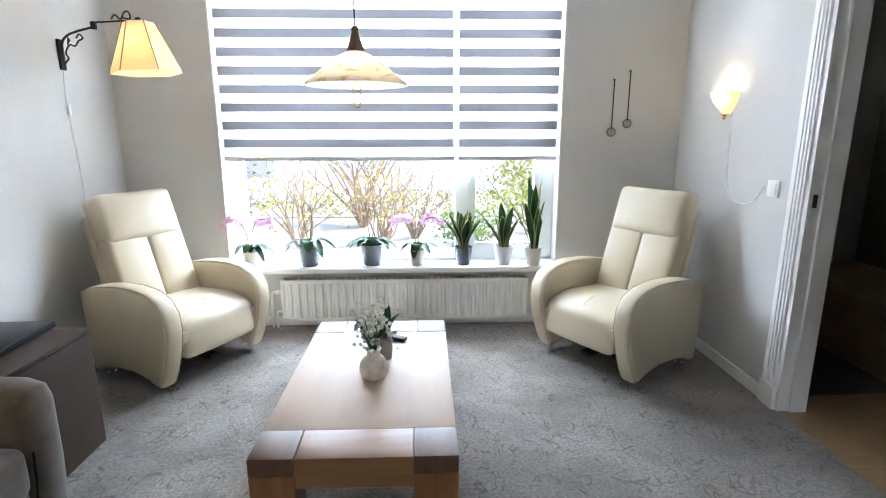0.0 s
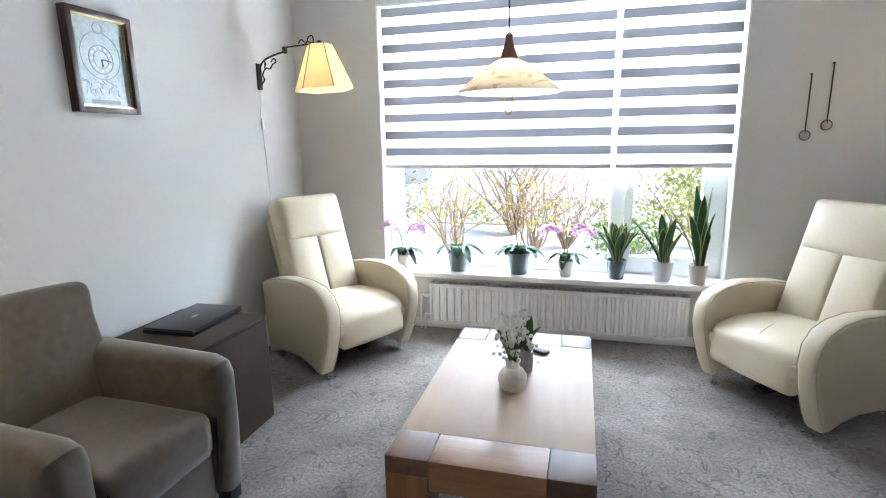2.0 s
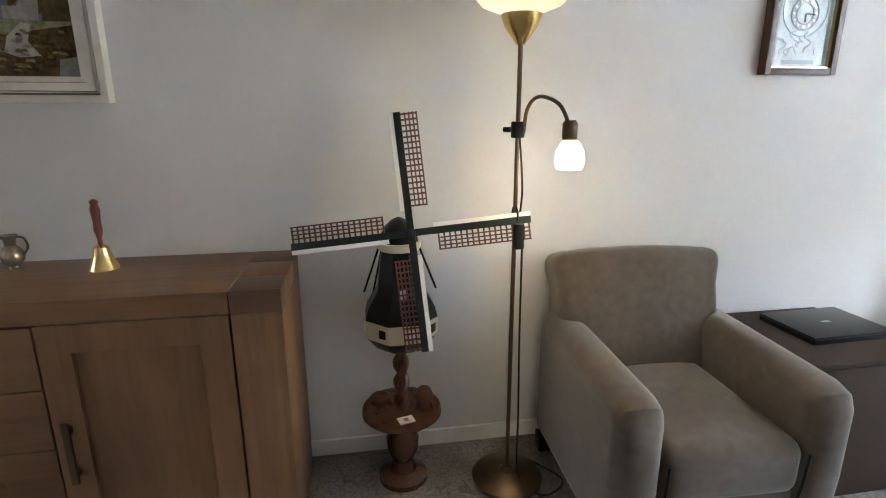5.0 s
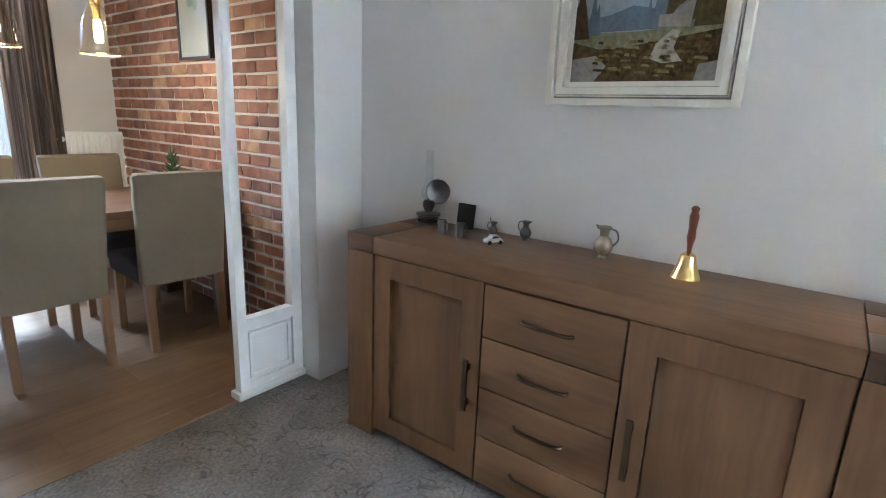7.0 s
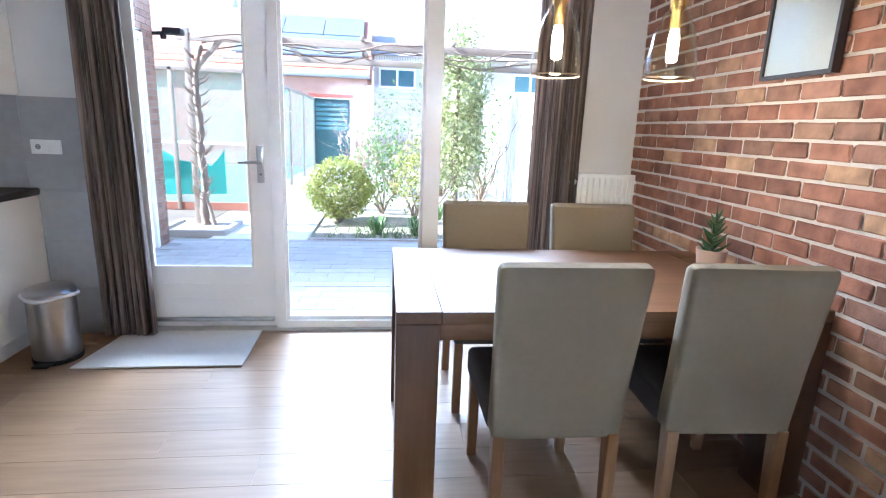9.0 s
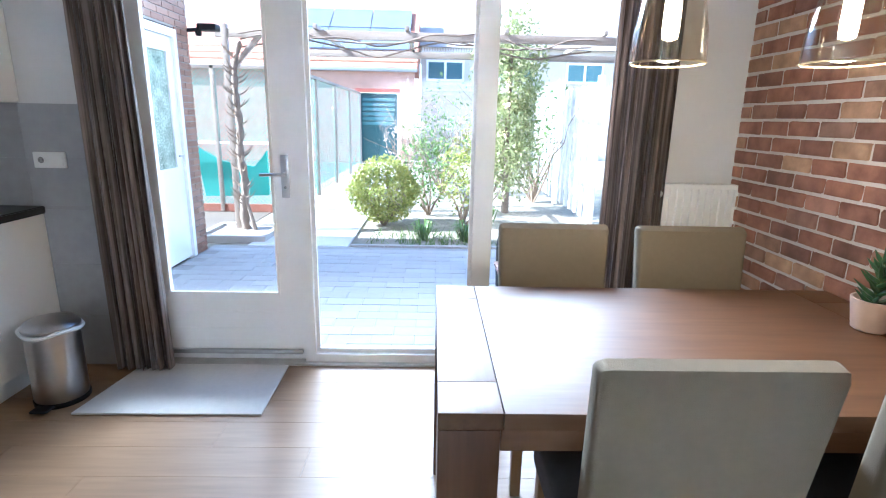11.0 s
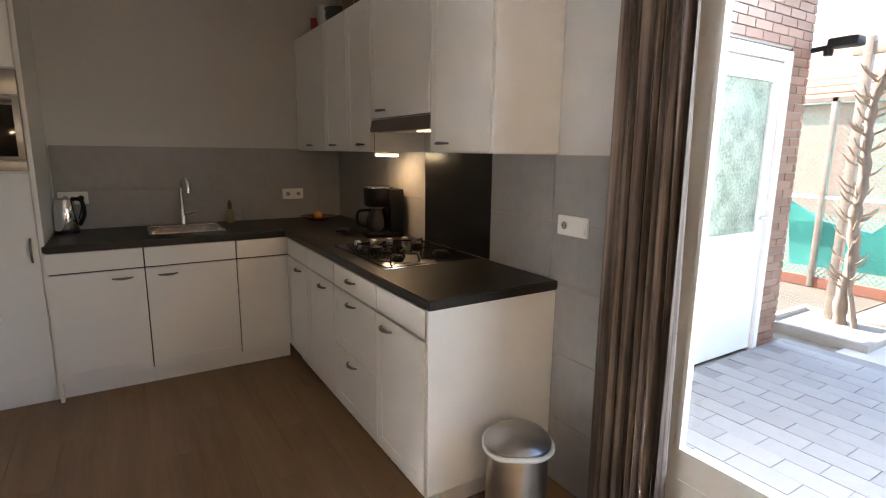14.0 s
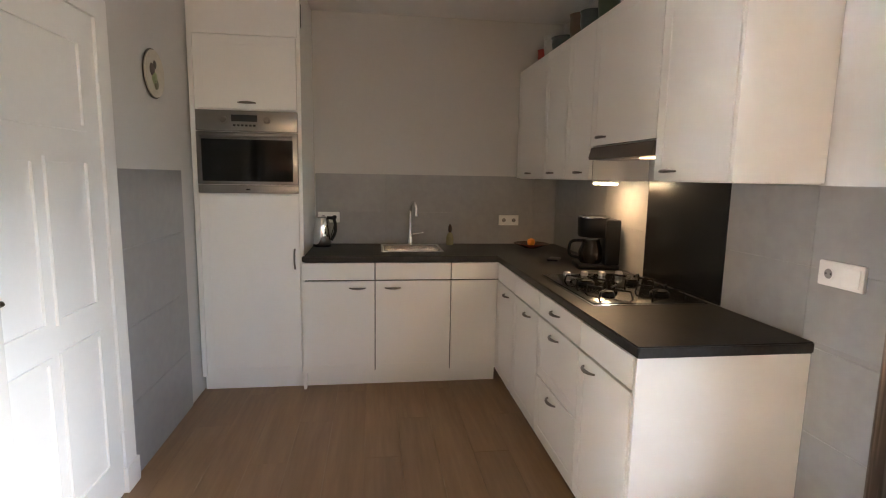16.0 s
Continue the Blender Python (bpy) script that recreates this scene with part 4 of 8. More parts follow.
def curtain(x0, x1, y, label, flare=0.0, seed=1):
    """A gathered curtain from rail to floor: deep folds, wider at the hem."""
    rng = random.Random(seed)
    bm = bmesh.new()
    n, folds, zs = 120, 9, [2.52, 2.3, 1.8, 1.3, 0.8, 0.35, 0.02]
    rows = []
    for k, z in enumerate(zs):
        f = 1 - z / 2.52
        row = []
        for i in range(n + 1):
            u = i / n
            x = x0 + (x1 - x0) * u + flare * f * u + 0.012 * math.sin(folds * 1.3 * u * 6.28 + 2 * f)
            a = (0.028 + 0.012 * f)
            row.append(bm.verts.new((x, y + a * math.sin(folds * 6.283 * u + 0.5 * math.sin(7 * u + seed) + 0.35 * f) + 0.01 * math.sin(23 * u + 3 * f), z)))
        rows.append(row)
    for a, b in zip(rows, rows[1:]):
        for i in range(n):
            bm.faces.new((a[i], a[i + 1], b[i + 1], b[i]))
    bmesh.ops.solidify(bm, geom=bm.faces[:], thickness=0.003)
    c = thing("curtain", label, "curtain", (0, 0, 0), 0, "garden door curtains")
    m, nn, l, p = nodes_of("striped_taupe_fabric")
    tc, mp = nn.new("ShaderNodeTexCoord"), nn.new("ShaderNodeMapping")
    mp.inputs["Scale"].default_value = (1, 1, 0.02)
    l.new(tc.outputs["Object"], mp.inputs[0])
    t1 = nn.new("ShaderNodeTexNoise")
    t1.inputs["Scale"].default_value, t1.inputs["Detail"].default_value = 60, 3
    l.new(mp.outputs[0], t1.inputs["Vector"])
    rp = nn.new("ShaderNodeValToRGB")
    rp.color_ramp.elements[0].position, rp.color_ramp.elements[1].position = 0.38, 0.62
    rp.color_ramp.elements[0].color, rp.color_ramp.elements[1].color = (0.12, 0.09, 0.075, 1), (0.36, 0.285, 0.24, 1)
    l.new(t1.outputs["Fac"], rp.inputs[0])
    l.new(rp.outputs[0], p.inputs["Base Color"])
    p.inputs["Roughness"].default_value = 0.8
    p.inputs["Sheen Weight"].default_value = 0.2
    part("drape", bm, m, c)
    part("rail", box(min(x0, x1) - 0.05, max(x0, x1) + 0.05, y - 0.012, y + 0.012, 2.525, 2.55, 0.004), PVC, c)


curtain(2.02, 1.80, -4.93, "taupe striped curtain gathered beside the garden door", -0.06, 1)
curtain(-0.60, -0.915, -4.93, "taupe striped curtain gathered beside the radiator", 0.0, 2)
g = radiator("tall white fluted radiator between curtain and brick wall", 0.385, 0.62, 0.07, (-1.125, -4.995, 0.48), 180, 0.036)
part("thermostat", lathe([(0.012, 0), (0.02, 0.01), (0.022, 0.05), (0.018, 0.062)], 14, pose(-0.20, -0.05, 0.565, 0, -90, 0)), PLASTIC, g, "white thermostat knob")
part("pipe", tube([(-0.15, -0.035, 0.02), (-0.15, -0.035, -0.48)], 0.008), RADW, g)
solo("door_mat", slab([(1.10, -4.475), (2.0, -4.47), (1.93, -4.99), (1.105, -5.0 + 0.012)], 'z', 0.001, 0.012, 0.003), M("pale_mat", (0.60, 0.57, 0.52), 0.95, var=0.06, bump=0.5, bscale=250), "thin pale grey mat on the laminate by the door", "mat")

# ---- dining table and chairs ----
def dining_table():
    t = thing("dining_table", "solid oak dining table with broad square legs", "dining table", (-0.517, -3.74, 0))
    a, b, Z = 0.787, 0.46, 0.765
    part("tabletop", box(-a + 0.152, a - 0.152, -b, b, 0.722, Z, 0.003), TABLE_X, t)
    for s in (-1, 1):
        part("end_board", box(s * a, s * (a - 0.150), -b + 0.147, b - 0.147, 0.722, Z, 0.003), TABLE_Y, t)
        for q in (-1, 1):
            part("corner_block", box(s * a, s * (a - 0.150), q * b, q * (b - 0.145), 0.722, Z + 0.0005, 0.003), TABLE_Y, t)
            part("leg", box(s * a, s * (a - 0.145), q * b, q * (b - 0.145), 0, 0.7205, 0.005), TABLE_Z, t)
        part("apron", box(-a + 0.146, a - 0.146, s * (b - 0.012), s * (b - 0.04), 0.66, 0.7205, 0.003), TABLE_X, t)
        part("apron", box(s * (a - 0.012), s * (a - 0.04), -b + 0.146, b - 0.146, 0.66, 0.7205, 0.003), TABLE_Y, t)


dining_table()


def dining_chair():
    c = thing("dining_chair", "beige linen dining chair with charcoal seat and oak legs", "chair", (-0.262, -3.37, 0), 0, "chairs round the dining table")
    back = [(0.125, 0.37), (0.215, 0.37), (0.235, 0.60), (0.277, 0.942), (0.270, 0.968), (0.236, 0.976), (0.208, 0.958), (0.165, 0.62)]
    bk = slab(back, 'x', -0.235, 0.235, 0.02, 3)
    for v in bk.verts:
        k = (v.co.z - 0.37) / 0.6
        v.co.x *= 0.94 + 0.08 * k
    part("backrest", bk, LINEN, c)
    seat = cushion(0.45, 0.45, 0.115, 0.03, 0.018, pose(0, -0.065, 0.365))
    part("seat", seat, SEATGREY, c, "charcoal seat cushion")
    for x in (-0.195, 0.195):
        part("leg", slab([(0.195, 0.0), (0.228, 0.0), (0.222, 0.38), (0.165, 0.38)], 'x', x - 0.02, x + 0.02, 0.004), CHAIR_LEG, c)
        part("leg", slab([(-0.262, 0.0), (-0.232, 0.0), (-0.222, 0.37), (-0.268, 0.37)], 'x', x - 0.02, x + 0.02, 0.004), CHAIR_LEG, c)
    return c


c = dining_chair()
copy_thing(c, pose(-0.878, -3.365, 0, 0, 0, -3))
copy_thing(c, pose(-0.24, -4.20, 0, 0, 0, 180))
copy_thing(c, pose(-0.84, -4.19, 0, 0, 0, 180))


def glass_pendant(loc):
    p = thing("pendant_lamp", "amber glass bell pendant with a lit bulb over the table", "pendant lamp", loc, 0, "pendants over the dining table")
    prof = [(0.090, 0), (0.0905, 0.02), (0.086, 0.08), (0.072, 0.15), (0.048, 0.21), (0.026, 0.245), (0.02, 0.26)]
    part("glass_shade", lathe(prof + [(r - 0.003, z) for r, z in reversed(prof)], 36), SMOKE, p, "clear amber tinted glass bell")
    part("rim", tube([(0.0895 * math.cos(a), 0.0895 * math.sin(a), 0.0) for a in [i * math.pi / 18 for i in range(37)]], 0.0028, 6), M("amber_glass_rim", (0.42, 0.33, 0.20), 0.1), p)
    part("lamp_holder", lathe([(0.018, 0.17), (0.02, 0.18), (0.02, 0.23), (0.028, 0.245), (0.028, 0.285), (0.01, 0.295)], 18), BRASS, p, "brass lamp holder")
    part("bulb", lathe([(0.006, 0.055), (0.018, 0.06), (0.020, 0.075), (0.020, 0.14), (0.014, 0.165), (0.013, 0.18)], 16), glow("warm_filament_bulb", (1.0, 0.80, 0.50), 5, (0.9, 0.8, 0.6)), p, "lit tubular filament bulb")
    part("cord", tube([(0, 0, 0.29), (0, 0, H - loc[2] - 0.02)], 0.003, 6), BLACK, p)
    part("ceiling_cup", lathe([(0.03, H - loc[2] - 0.03), (0.05, H - loc[2] - 0.012), (0.05, H - loc[2])], 20), BRASS, p)
    return p


glass_pendant((-0.30, -3.62, 1.555))
glass_pendant((-0.72, -3.58, 1.56))
lamp("pendant_bulb", 'POINT', pose(-0.30, -3.62, 1.53), 2.2, (1.0, 0.75, 0.45), 0.03)
lamp("pendant_bulb", 'POINT', pose(-0.72, -3.58, 1.535), 2.2, (1.0, 0.75, 0.45), 0.03)


def succulent():
    p = thing("potted_succulent", "small spiky succulent in a pale pink pot on the table", "potted plant", (-1.15, -3.80, 0.7655))
    part("pot", lathe([(0.045, 0), (0.05, 0.004), (0.065, 0.095), (0.066, 0.105), (0.060, 0.105), (0.055, 0.08), (0.0, 0.075)], 28), M("pale_clay", (0.62, 0.47, 0.39), 0.6, var=0.08), p)
    part("soil", lathe([(0.056, 0.082), (0.04, 0.09), (0.01, 0.092)], 16), SOIL, p)
    rng = random.Random(2)
    for k in range(26):
        a, h, r = k * 2.4, 0.08 + 0.16 * k / 26, 0.075 * (1 - 0.6 * k / 26)
        b = Vector((0, 0, h))
        e = b + Vector((r * math.cos(a), r * math.sin(a), 0.03 + 0.03 * rng.random()))
        part("spiky_leaf", tube([b, b.lerp(e, 0.5) + Vector((0, 0, -0.004)), e], [0.008, 0.007, 0.001], 5), LEAF2, p)
    part("stem", tube([(0, 0, 0.08), (0, 0, 0.24)], 0.008, 6), STEM, p)
    part("top_shoot", tube([(0, 0, 0.23), (0.005, 0, 0.31)], [0.006, 0.001], 6), LEAF2, p)


succulent()
pic = thing("framed_picture", "pale print in a dark frame hung on the brick wall", "picture", (XW + 0.022, -3.663, 1.60), 0)
part("frame", boxes((0, 0.035, -0.185, -0.170, 0, 0.62), (0, 0.035, 0.170, 0.185, 0, 0.62), (0, 0.035, -0.170, 0.170, 0, 0.015), (0, 0.035, -0.170, 0.170, 0.605, 0.62)), M("dark_frame", (0.04, 0.032, 0.03), 0.35), pic)
part("print", box(0.0, 0.024, -0.170, 0.170, 0.015, 0.605), M("pale_print", (0.62, 0.64, 0.66), 0.3, var=0.1, scale=5), pic)
part("glazing", box(0.026, 0.028, -0.170, 0.170, 0.015, 0.605), CLEARG, pic)
for (y, z, s, cc) in ((0.02, 0.40, 0.05, (0.25, 0.42, 0.45)), (-0.03, 0.34, 0.04, (0.35, 0.48, 0.50)), (0.03, 0.31, 0.03, (0.42, 0.50, 0.46))):
    part("painted_shape", lathe([(s, 0), (s * 0.9, 0.0008)], 9, pose(0.024, y, z, 0, 90, 0)), M("print_tint", cc, 0.5, var=0.2), pic)


def wall_socket(loc, rz, gangs, label, switch=False):
    s = thing("wall_socket", label, "socket", loc, rz)
    w = 0.041 * gangs
    part("plate", box(-w, w, -0.012, 0, -0.041, 0.041, 0.005), PLASTIC, s)
    for k in range(gangs):
        x = -w + 0.041 + 0.082 * k
        if switch and k == gangs - 1:
            part("rocker", box(x - 0.03, x + 0.03, -0.017, -0.011, -0.03, 0.03, 0.003), PLASTIC, s)
        else:
            part("socket_ring", lathe([(0.022, 0), (0.022, 0.004), (0.017, 0.004), (0.016, -0.0)], 20, pose(x, -0.012, 0, 90, 0, 0)), PLASTIC, s)
            part("socket_well", lathe([(0.0165, 0), (0.0165, 0.001)], 18, pose(x, -0.0125, 0, 90, 0, 0)), M("socket_shadow", (0.25, 0.24, 0.23), 0.5), s)
            for q in (-1, 1):
                part("contact", lathe([(0.0028, 0), (0.0028, 0.001)], 8, pose(x + q * 0.009, -0.0135, 0, 90, 0, 0)), BLACK, s)
    return s


wall_socket((XW + 0.024, -2.79, 0.355), 90, 1, "white single wall socket low on the brick wall")
wall_socket((2.275, YG + 0.0075, 1.16), 180, 2, "white socket and switch plate on grey tiles", True)
wall_socket((XK - 0.009, -4.60, 1.11), -90, 2, "white double socket on the kitchen tiles")
wall_socket((XK - 0.009, -3.17, 1.125), -90, 2, "white double socket behind the kettle")
wall_socket((XE, 2.41, 1.06), -90, 1, "white wall switch by the hall doorway", True)

# ---- kitchen ----
HANDLE = M("dark_nickel", (0.22, 0.20, 0.18), 0.28, 1.0, var=0.1)


def bow(parent, c, along, out, length=0.105):
    """A bow handle centred at c along a direction, standing out from the front."""
    c, a, o = Vector(c), Vector(along), Vector(out)
    pts = [c + a * (length * (t - 0.5)) + o * (0.024 * math.sin(math.pi * t) ** 0.6) for t in [i / 10 for i in range(11)]]
    part("handle", tube(pts, [0.004 + 0.004 * math.sin(math.pi * i / 10) for i in range(11)], 8), HANDLE, parent, "dark metal bow handle")


def front(parent, name, x0, x1, z0, z1, handle=None):
    """A cabinet front with a shallow recessed field; local front is -y at y = 0."""
    g = 0.0034
    f = box(x0 + g, x1 - g, -0.019, 0, z0 + g, z1 - g, 0.002, 1)
    ob = part(name, f, KITCH, parent)
    if z1 - z0 > 0.25 and x1 - x0 > 0.15:
        rim = 0.055
        rb = boxes((x0 + g, x1 - g, -0.0215, -0.0188, z1 - rim, z1 - g), (x0 + g, x1 - g, -0.0215, -0.0188, z0 + g, z0 + rim), (x0 + g, x0 + rim, -0.0215, -0.0188, z0 + rim, z1 - rim), (x1 - rim, x1 - g, -0.0215, -0.0188, z0 + rim, z1 - rim))
        part("raised_rim", rb, KITCH, ob)
    if handle:
        bow(ob, (handle[0], -0.0205, handle[1]), (1, 0, 0), (0, -1, 0))
    return ob


def base_unit(loc, rz, w, label, fronts):
    u = thing("base_cabinet", label, "kitchen cabinet", loc, rz, "white base cabinets")
    part("carcass", box(0.001, w - 0.001, 0.001, 0.56, 0.112, 0.876), CARC_SHADE, u)
    part("plinth", box(0.0, w, 0.05, 0.065, 0, 0.110), KITCH, u)
    for nm, z0, z1, hd in fronts:
        front(u, nm, 0, w, z0, z1, hd)
    return u


yf = -4.382
# along the garden wall: the front looks towards +y, so the unit's own x runs towards -x
u = base_unit((2.822, yf, 0), 180, 0.44, "white base cabinet with drawer and door at the counter end", [("drawer", 0.752, 0.874, None), ("door", 0.113, 0.750, (0.11, 0.70))])
part("end_panel", box(0.442, 0.460, -0.017, 0.616, 0.112, 0.876, 0.001), KITCH, u)
part("end_plinth", box(0.400, 0.414, 0.05, 0.612, 0, 0.110), KITCH, u)
base_unit((3.362, yf, 0), 180, 0.54, "white base cabinet with three drawers under the hob", [("drawer", 0.752, 0.874, (0.25, 0.82)), ("drawer", 0.435, 0.750, (0.25, 0.70)), ("drawer", 0.113, 0.433, (0.25, 0.385))])
base_unit((3.832, yf, 0), 180, 0.47, "white base cabinet with a panelled door", [("drawer", 0.752, 0.874, None), ("door", 0.113, 0.750, (0.29, 0.70))])
base_unit((4.262, yf, 0), 180, 0.43, "white corner base cabinet with a panelled door", [("drawer", 0.752, 0.874, None), ("door", 0.113, 0.750, (0.26, 0.70))])
xf = 4.302
base_unit((xf, -3.045, 0), -90, 0.477, "white sink cabinet with drawer front and door", [("drawer", 0.752, 0.874, None), ("door", 0.113, 0.750, (0.36, 0.70))])
base_unit((xf, -3.522, 0), -90, 0.518, "white base cabinet under the sink", [("drawer", 0.752, 0.874, None), ("door", 0.113, 0.750, (0.12, 0.70))])
base_unit((xf, -4.040, 0), -90, 0.335, "narrow white blind corner cabinet", [("drawer", 0.752, 0.874, None), ("door", 0.113, 0.750, None)])
def worktop_mesh():
    """An L-shaped slab with an opening for the sink and eased edges."""
    xs, ys = (2.345, 4.272, 4.470, 4.850, 4.933), (-4.993, -4.355, -4.005, -3.575, -3.046)
    bm = bmesh.new()
    grid = [[bm.verts.new((x, y, 0.878)) for y in ys] for x in xs]
    for i in range(4):
        for j in range(4):
            if (i == 0 and j > 0) or (i == 2 and j == 2):
                continue
            bm.faces.new((grid[i][j], grid[i + 1][j], grid[i + 1][j + 1], grid[i][j + 1]))
    bmesh.ops.delete(bm, geom=[v for v in bm.verts if not v.link_faces], context='VERTS')
    up = bmesh.ops.extrude_face_region(bm, geom=bm.faces[:])
    bmesh.ops.translate(bm, verts=[g for g in up["geom"] if isinstance(g, bmesh.types.BMVert)], vec=(0, 0, 0.04))
    bmesh.ops.recalc_face_normals(bm, faces=bm.faces[:])
    sharp = [e for e in bm.edges if len(e.link_faces) == 2 and e.calc_face_angle() > 0.5]
    bmesh.ops.bevel(bm, geom=sharp, offset=0.005, segments=2, affect='EDGES')
    return bm


wt = worktop_mesh()
solo("worktop", wt, TOP, "dark mottled L-shaped worktop over the base cabinets", "worktop")

# tall unit with oven
tu = thing("tall_cabinet", "white tall cabinet around a built-in oven", "kitchen cabinet", (xf, -2.392, 0), -90)
part("carcass", box(-0.0, 0.648, 0.001, 0.63, 0.112, 2.64), KITCH, tu)
part("plinth", box(0, 0.648, 0.05, 0.065, 0, 0.11), KITCH, tu)
part("side_panel", box(0.650, 0.668, -0.015, 0.634, 0.0, 2.64), KITCH, tu)
f = front(tu, "fridge_door", 0.03, 0.645, 0.113, 1.318)
fh = Vector((0.61, -0.0205, 0.90))
part("handle", tube([fh + Vector((0, -0.024 * math.sin(math.pi * t) ** 0.6, 0.13 * (t - 0.5))) for t in [i / 10 for i in range(11)]], 0.006, 8), HANDLE, f)
front(tu, "upper_door", 0.03, 0.645, 1.845, 2.285, (0.34, 1.885))
part("filler", box(0.0, 0.648, -0.012, 0.0, 2.29, 2.64), KITCH, tu)
part("filler_strip", box(0.0, 0.028, -0.015, 0.0, 0.112, 2.29), KITCH, tu)
part("vent_slot", box(0.6505, 0.6695, 0.02, 0.05, 2.36, 2.50), BLACK, tu)
OVEN_STEEL = M("dark_brushed_steel", (0.27, 0.26, 0.25), 0.3, 1.0, var=0.06, scale=3, fine=90, stretch=(1, 1, 12))
ov = thing("oven", "stainless built-in oven with black glass door", "oven", (xf, -2.392, 1.325), -90)
part("control_panel", box(0.032, 0.643, -0.024, 0.02, 0.385, 0.512, 0.003), OVEN_STEEL, ov)
part("oven_door", box(0.032, 0.643, -0.03, 0.02, 0.055, 0.380, 0.004), OVEN_STEEL, ov)
part("door_glass", box(0.062, 0.613, -0.033, -0.029, 0.075, 0.335, 0.002), M("oven_glass", (0.008, 0.008, 0.008), 0.06, var=0.1, spec=0.25), ov, "black reflective oven glass")
part("bar_handle", tube([(0.06, -0.055, 0.355), (0.615, -0.055, 0.355)], 0.008, 10), OVEN_STEEL, ov)
for x in (0.07, 0.605):
    part("handle_post", tube([(x, -0.03, 0.355), (x, -0.055, 0.355)], 0.006, 8), OVEN_STEEL, ov)
part("lower_trim", box(0.032, 0.643, -0.024, 0.02, 0.0, 0.052, 0.003), OVEN_STEEL, ov)
part("display", box(0.245, 0.40, -0.026, -0.0235, 0.445, 0.485), M("display_glass", (0.02, 0.02, 0.022), 0.15), ov)
for i in range(6):
    part("button", box(0.255 + i * 0.024, 0.270 + i * 0.024, -0.0275, -0.0235, 0.415, 0.427, 0.001), BLACK, ov)
for x in (0.20, 0.46):
    part("knob", lathe([(0.02, 0), (0.019, 0.016), (0.014, 0.02)], 18, pose(x, -0.024, 0.455, 90, 0, 0)), OVEN_STEEL, ov)
part("maker_mark", box(0.32, 0.345, -0.0255, -0.0235, 0.02, 0.028), BLACK, ov)

# wall cabinets
yu = -4.678


def wall_unit(x1, w, z0, label, door):
    u = thing("wall_cabinet", label, "kitchen cabinet", (x1, yu, 0), 180, "white wall cabinets")
    part("carcass", box(0.005, w - 0.005, 0.001, 0.32, z0, 2.268), CARC_SHADE, u)
    for a in (0.0008, w - 0.0048):
        part("side_board", box(a, a + 0.004, 0.002, 0.32, z0 - 0.002, 2.269), KITCH, u)
    part("base_board", box(0.0008, w - 0.0008, 0.002, 0.32, z0 - 0.006, z0 - 0.0022), KITCH, u)
    front(u, "door", 0, w, z0 - 0.004, 2.272, door)
    return u


u = wall_unit(2.86, 0.455, 1.452, "white wall cabinet at the curtain end", (0.105, 1.487))
part("side_panel", box(0.456, 0.472, -0.018, 0.317, 1.45, 2.272, 0.001), KITCH, u)
wall_unit(3.512, 0.65, 1.625, "white wall cabinet above the extractor hood", (0.13, 1.662))
wall_unit(3.872, 0.358, 1.452, "narrow white wall cabinet beside the hood", (0.21, 1.487))
wall_unit(4.272, 0.398, 1.452, "narrow white wall cabinet in the row", (0.15, 1.487))
wall_unit(4.930, 0.656, 1.452, "white corner wall cabinet", (0.32, 1.487))
hd = thing("cooker_hood", "slim dark extractor hood with a lit underside", "extractor hood", (3.186, -4.83, 1.553))
part("visor", slab([(0.0, 0.0), (0.182, 0.0), (0.185, 0.012), (0.172, 0.062), (0.0, 0.062)], 'x', -0.319, 0.319, 0.003), M("hood_brown", (0.10, 0.08, 0.07), 0.35), hd)
part("hood_body", box(-0.318, 0.318, -0.16, -0.001, 0.005, 0.062), STEEL, hd)
part("grease_filter", box(-0.30, 0.30, 0.01, 0.15, -0.003, -0.0005), STEEL, hd)
part("hood_light", box(-0.31, -0.16, 0.10, 0.15, -0.009, -0.0035), glow("hood_lamp_warm", (1.0, 0.62, 0.30), 1), hd, "lit warm hood lamp")
ul = thing("under_cabinet_lamp", "lit strip lamp under the wall cabinets", "lamp", (3.68, -4.83, 1.420))
part("lamp_body", box(-0.11, 0.11, -0.03, 0.03, 0.012, 0.024, 0.003), PLASTIC, ul)
part("diffuser", box(-0.105, 0.105, -0.025, 0.025, 0.0, 0.0118, 0.003), glow("strip_lamp_warm", (1.0, 0.78, 0.48), 4), ul, "glowing warm diffuser")
lamp("strip_light", 'AREA', look((3.68, -4.83, 1.415), (3.68, -4.86, 0.9)), 0.26, (1.0, 0.56, 0.24), 0.2, 0.05)

# splash tiles (large format), separate pieces
sp = struct("splashback", boxes((2.01, 4.94, YG, YG + 0.004, 0.0, 1.44), (4.936, 4.94, -5.0, -3.07, 0.9, 1.46), (3.31, 4.1, YD - 0.004, YD, 0.0, 1.46)), M("tile_joint", (0.30, 0.295, 0.285), 0.8), "grey tiled splashback band", "tiles")
for x0, x1, z0, z1 in [(2.012, 2.36, 0.0, 0.298), (2.012, 2.36, 0.30, 0.598), (2.012, 2.36, 0.60, 0.898)] + [(a, b, z0, z1) for a, b in ((2.012, 2.40), (2.402, 2.834), (3.490, 4.0), (4.002, 4.50), (4.502, 4.93)) for z0, z1 in ((0.920, 1.168), (1.170, 1.443))]:
    part("tile", box(x0, x1, YG + 0.003, YG + 0.0075, z0, z1, 0.0008, 1), TILE, sp)
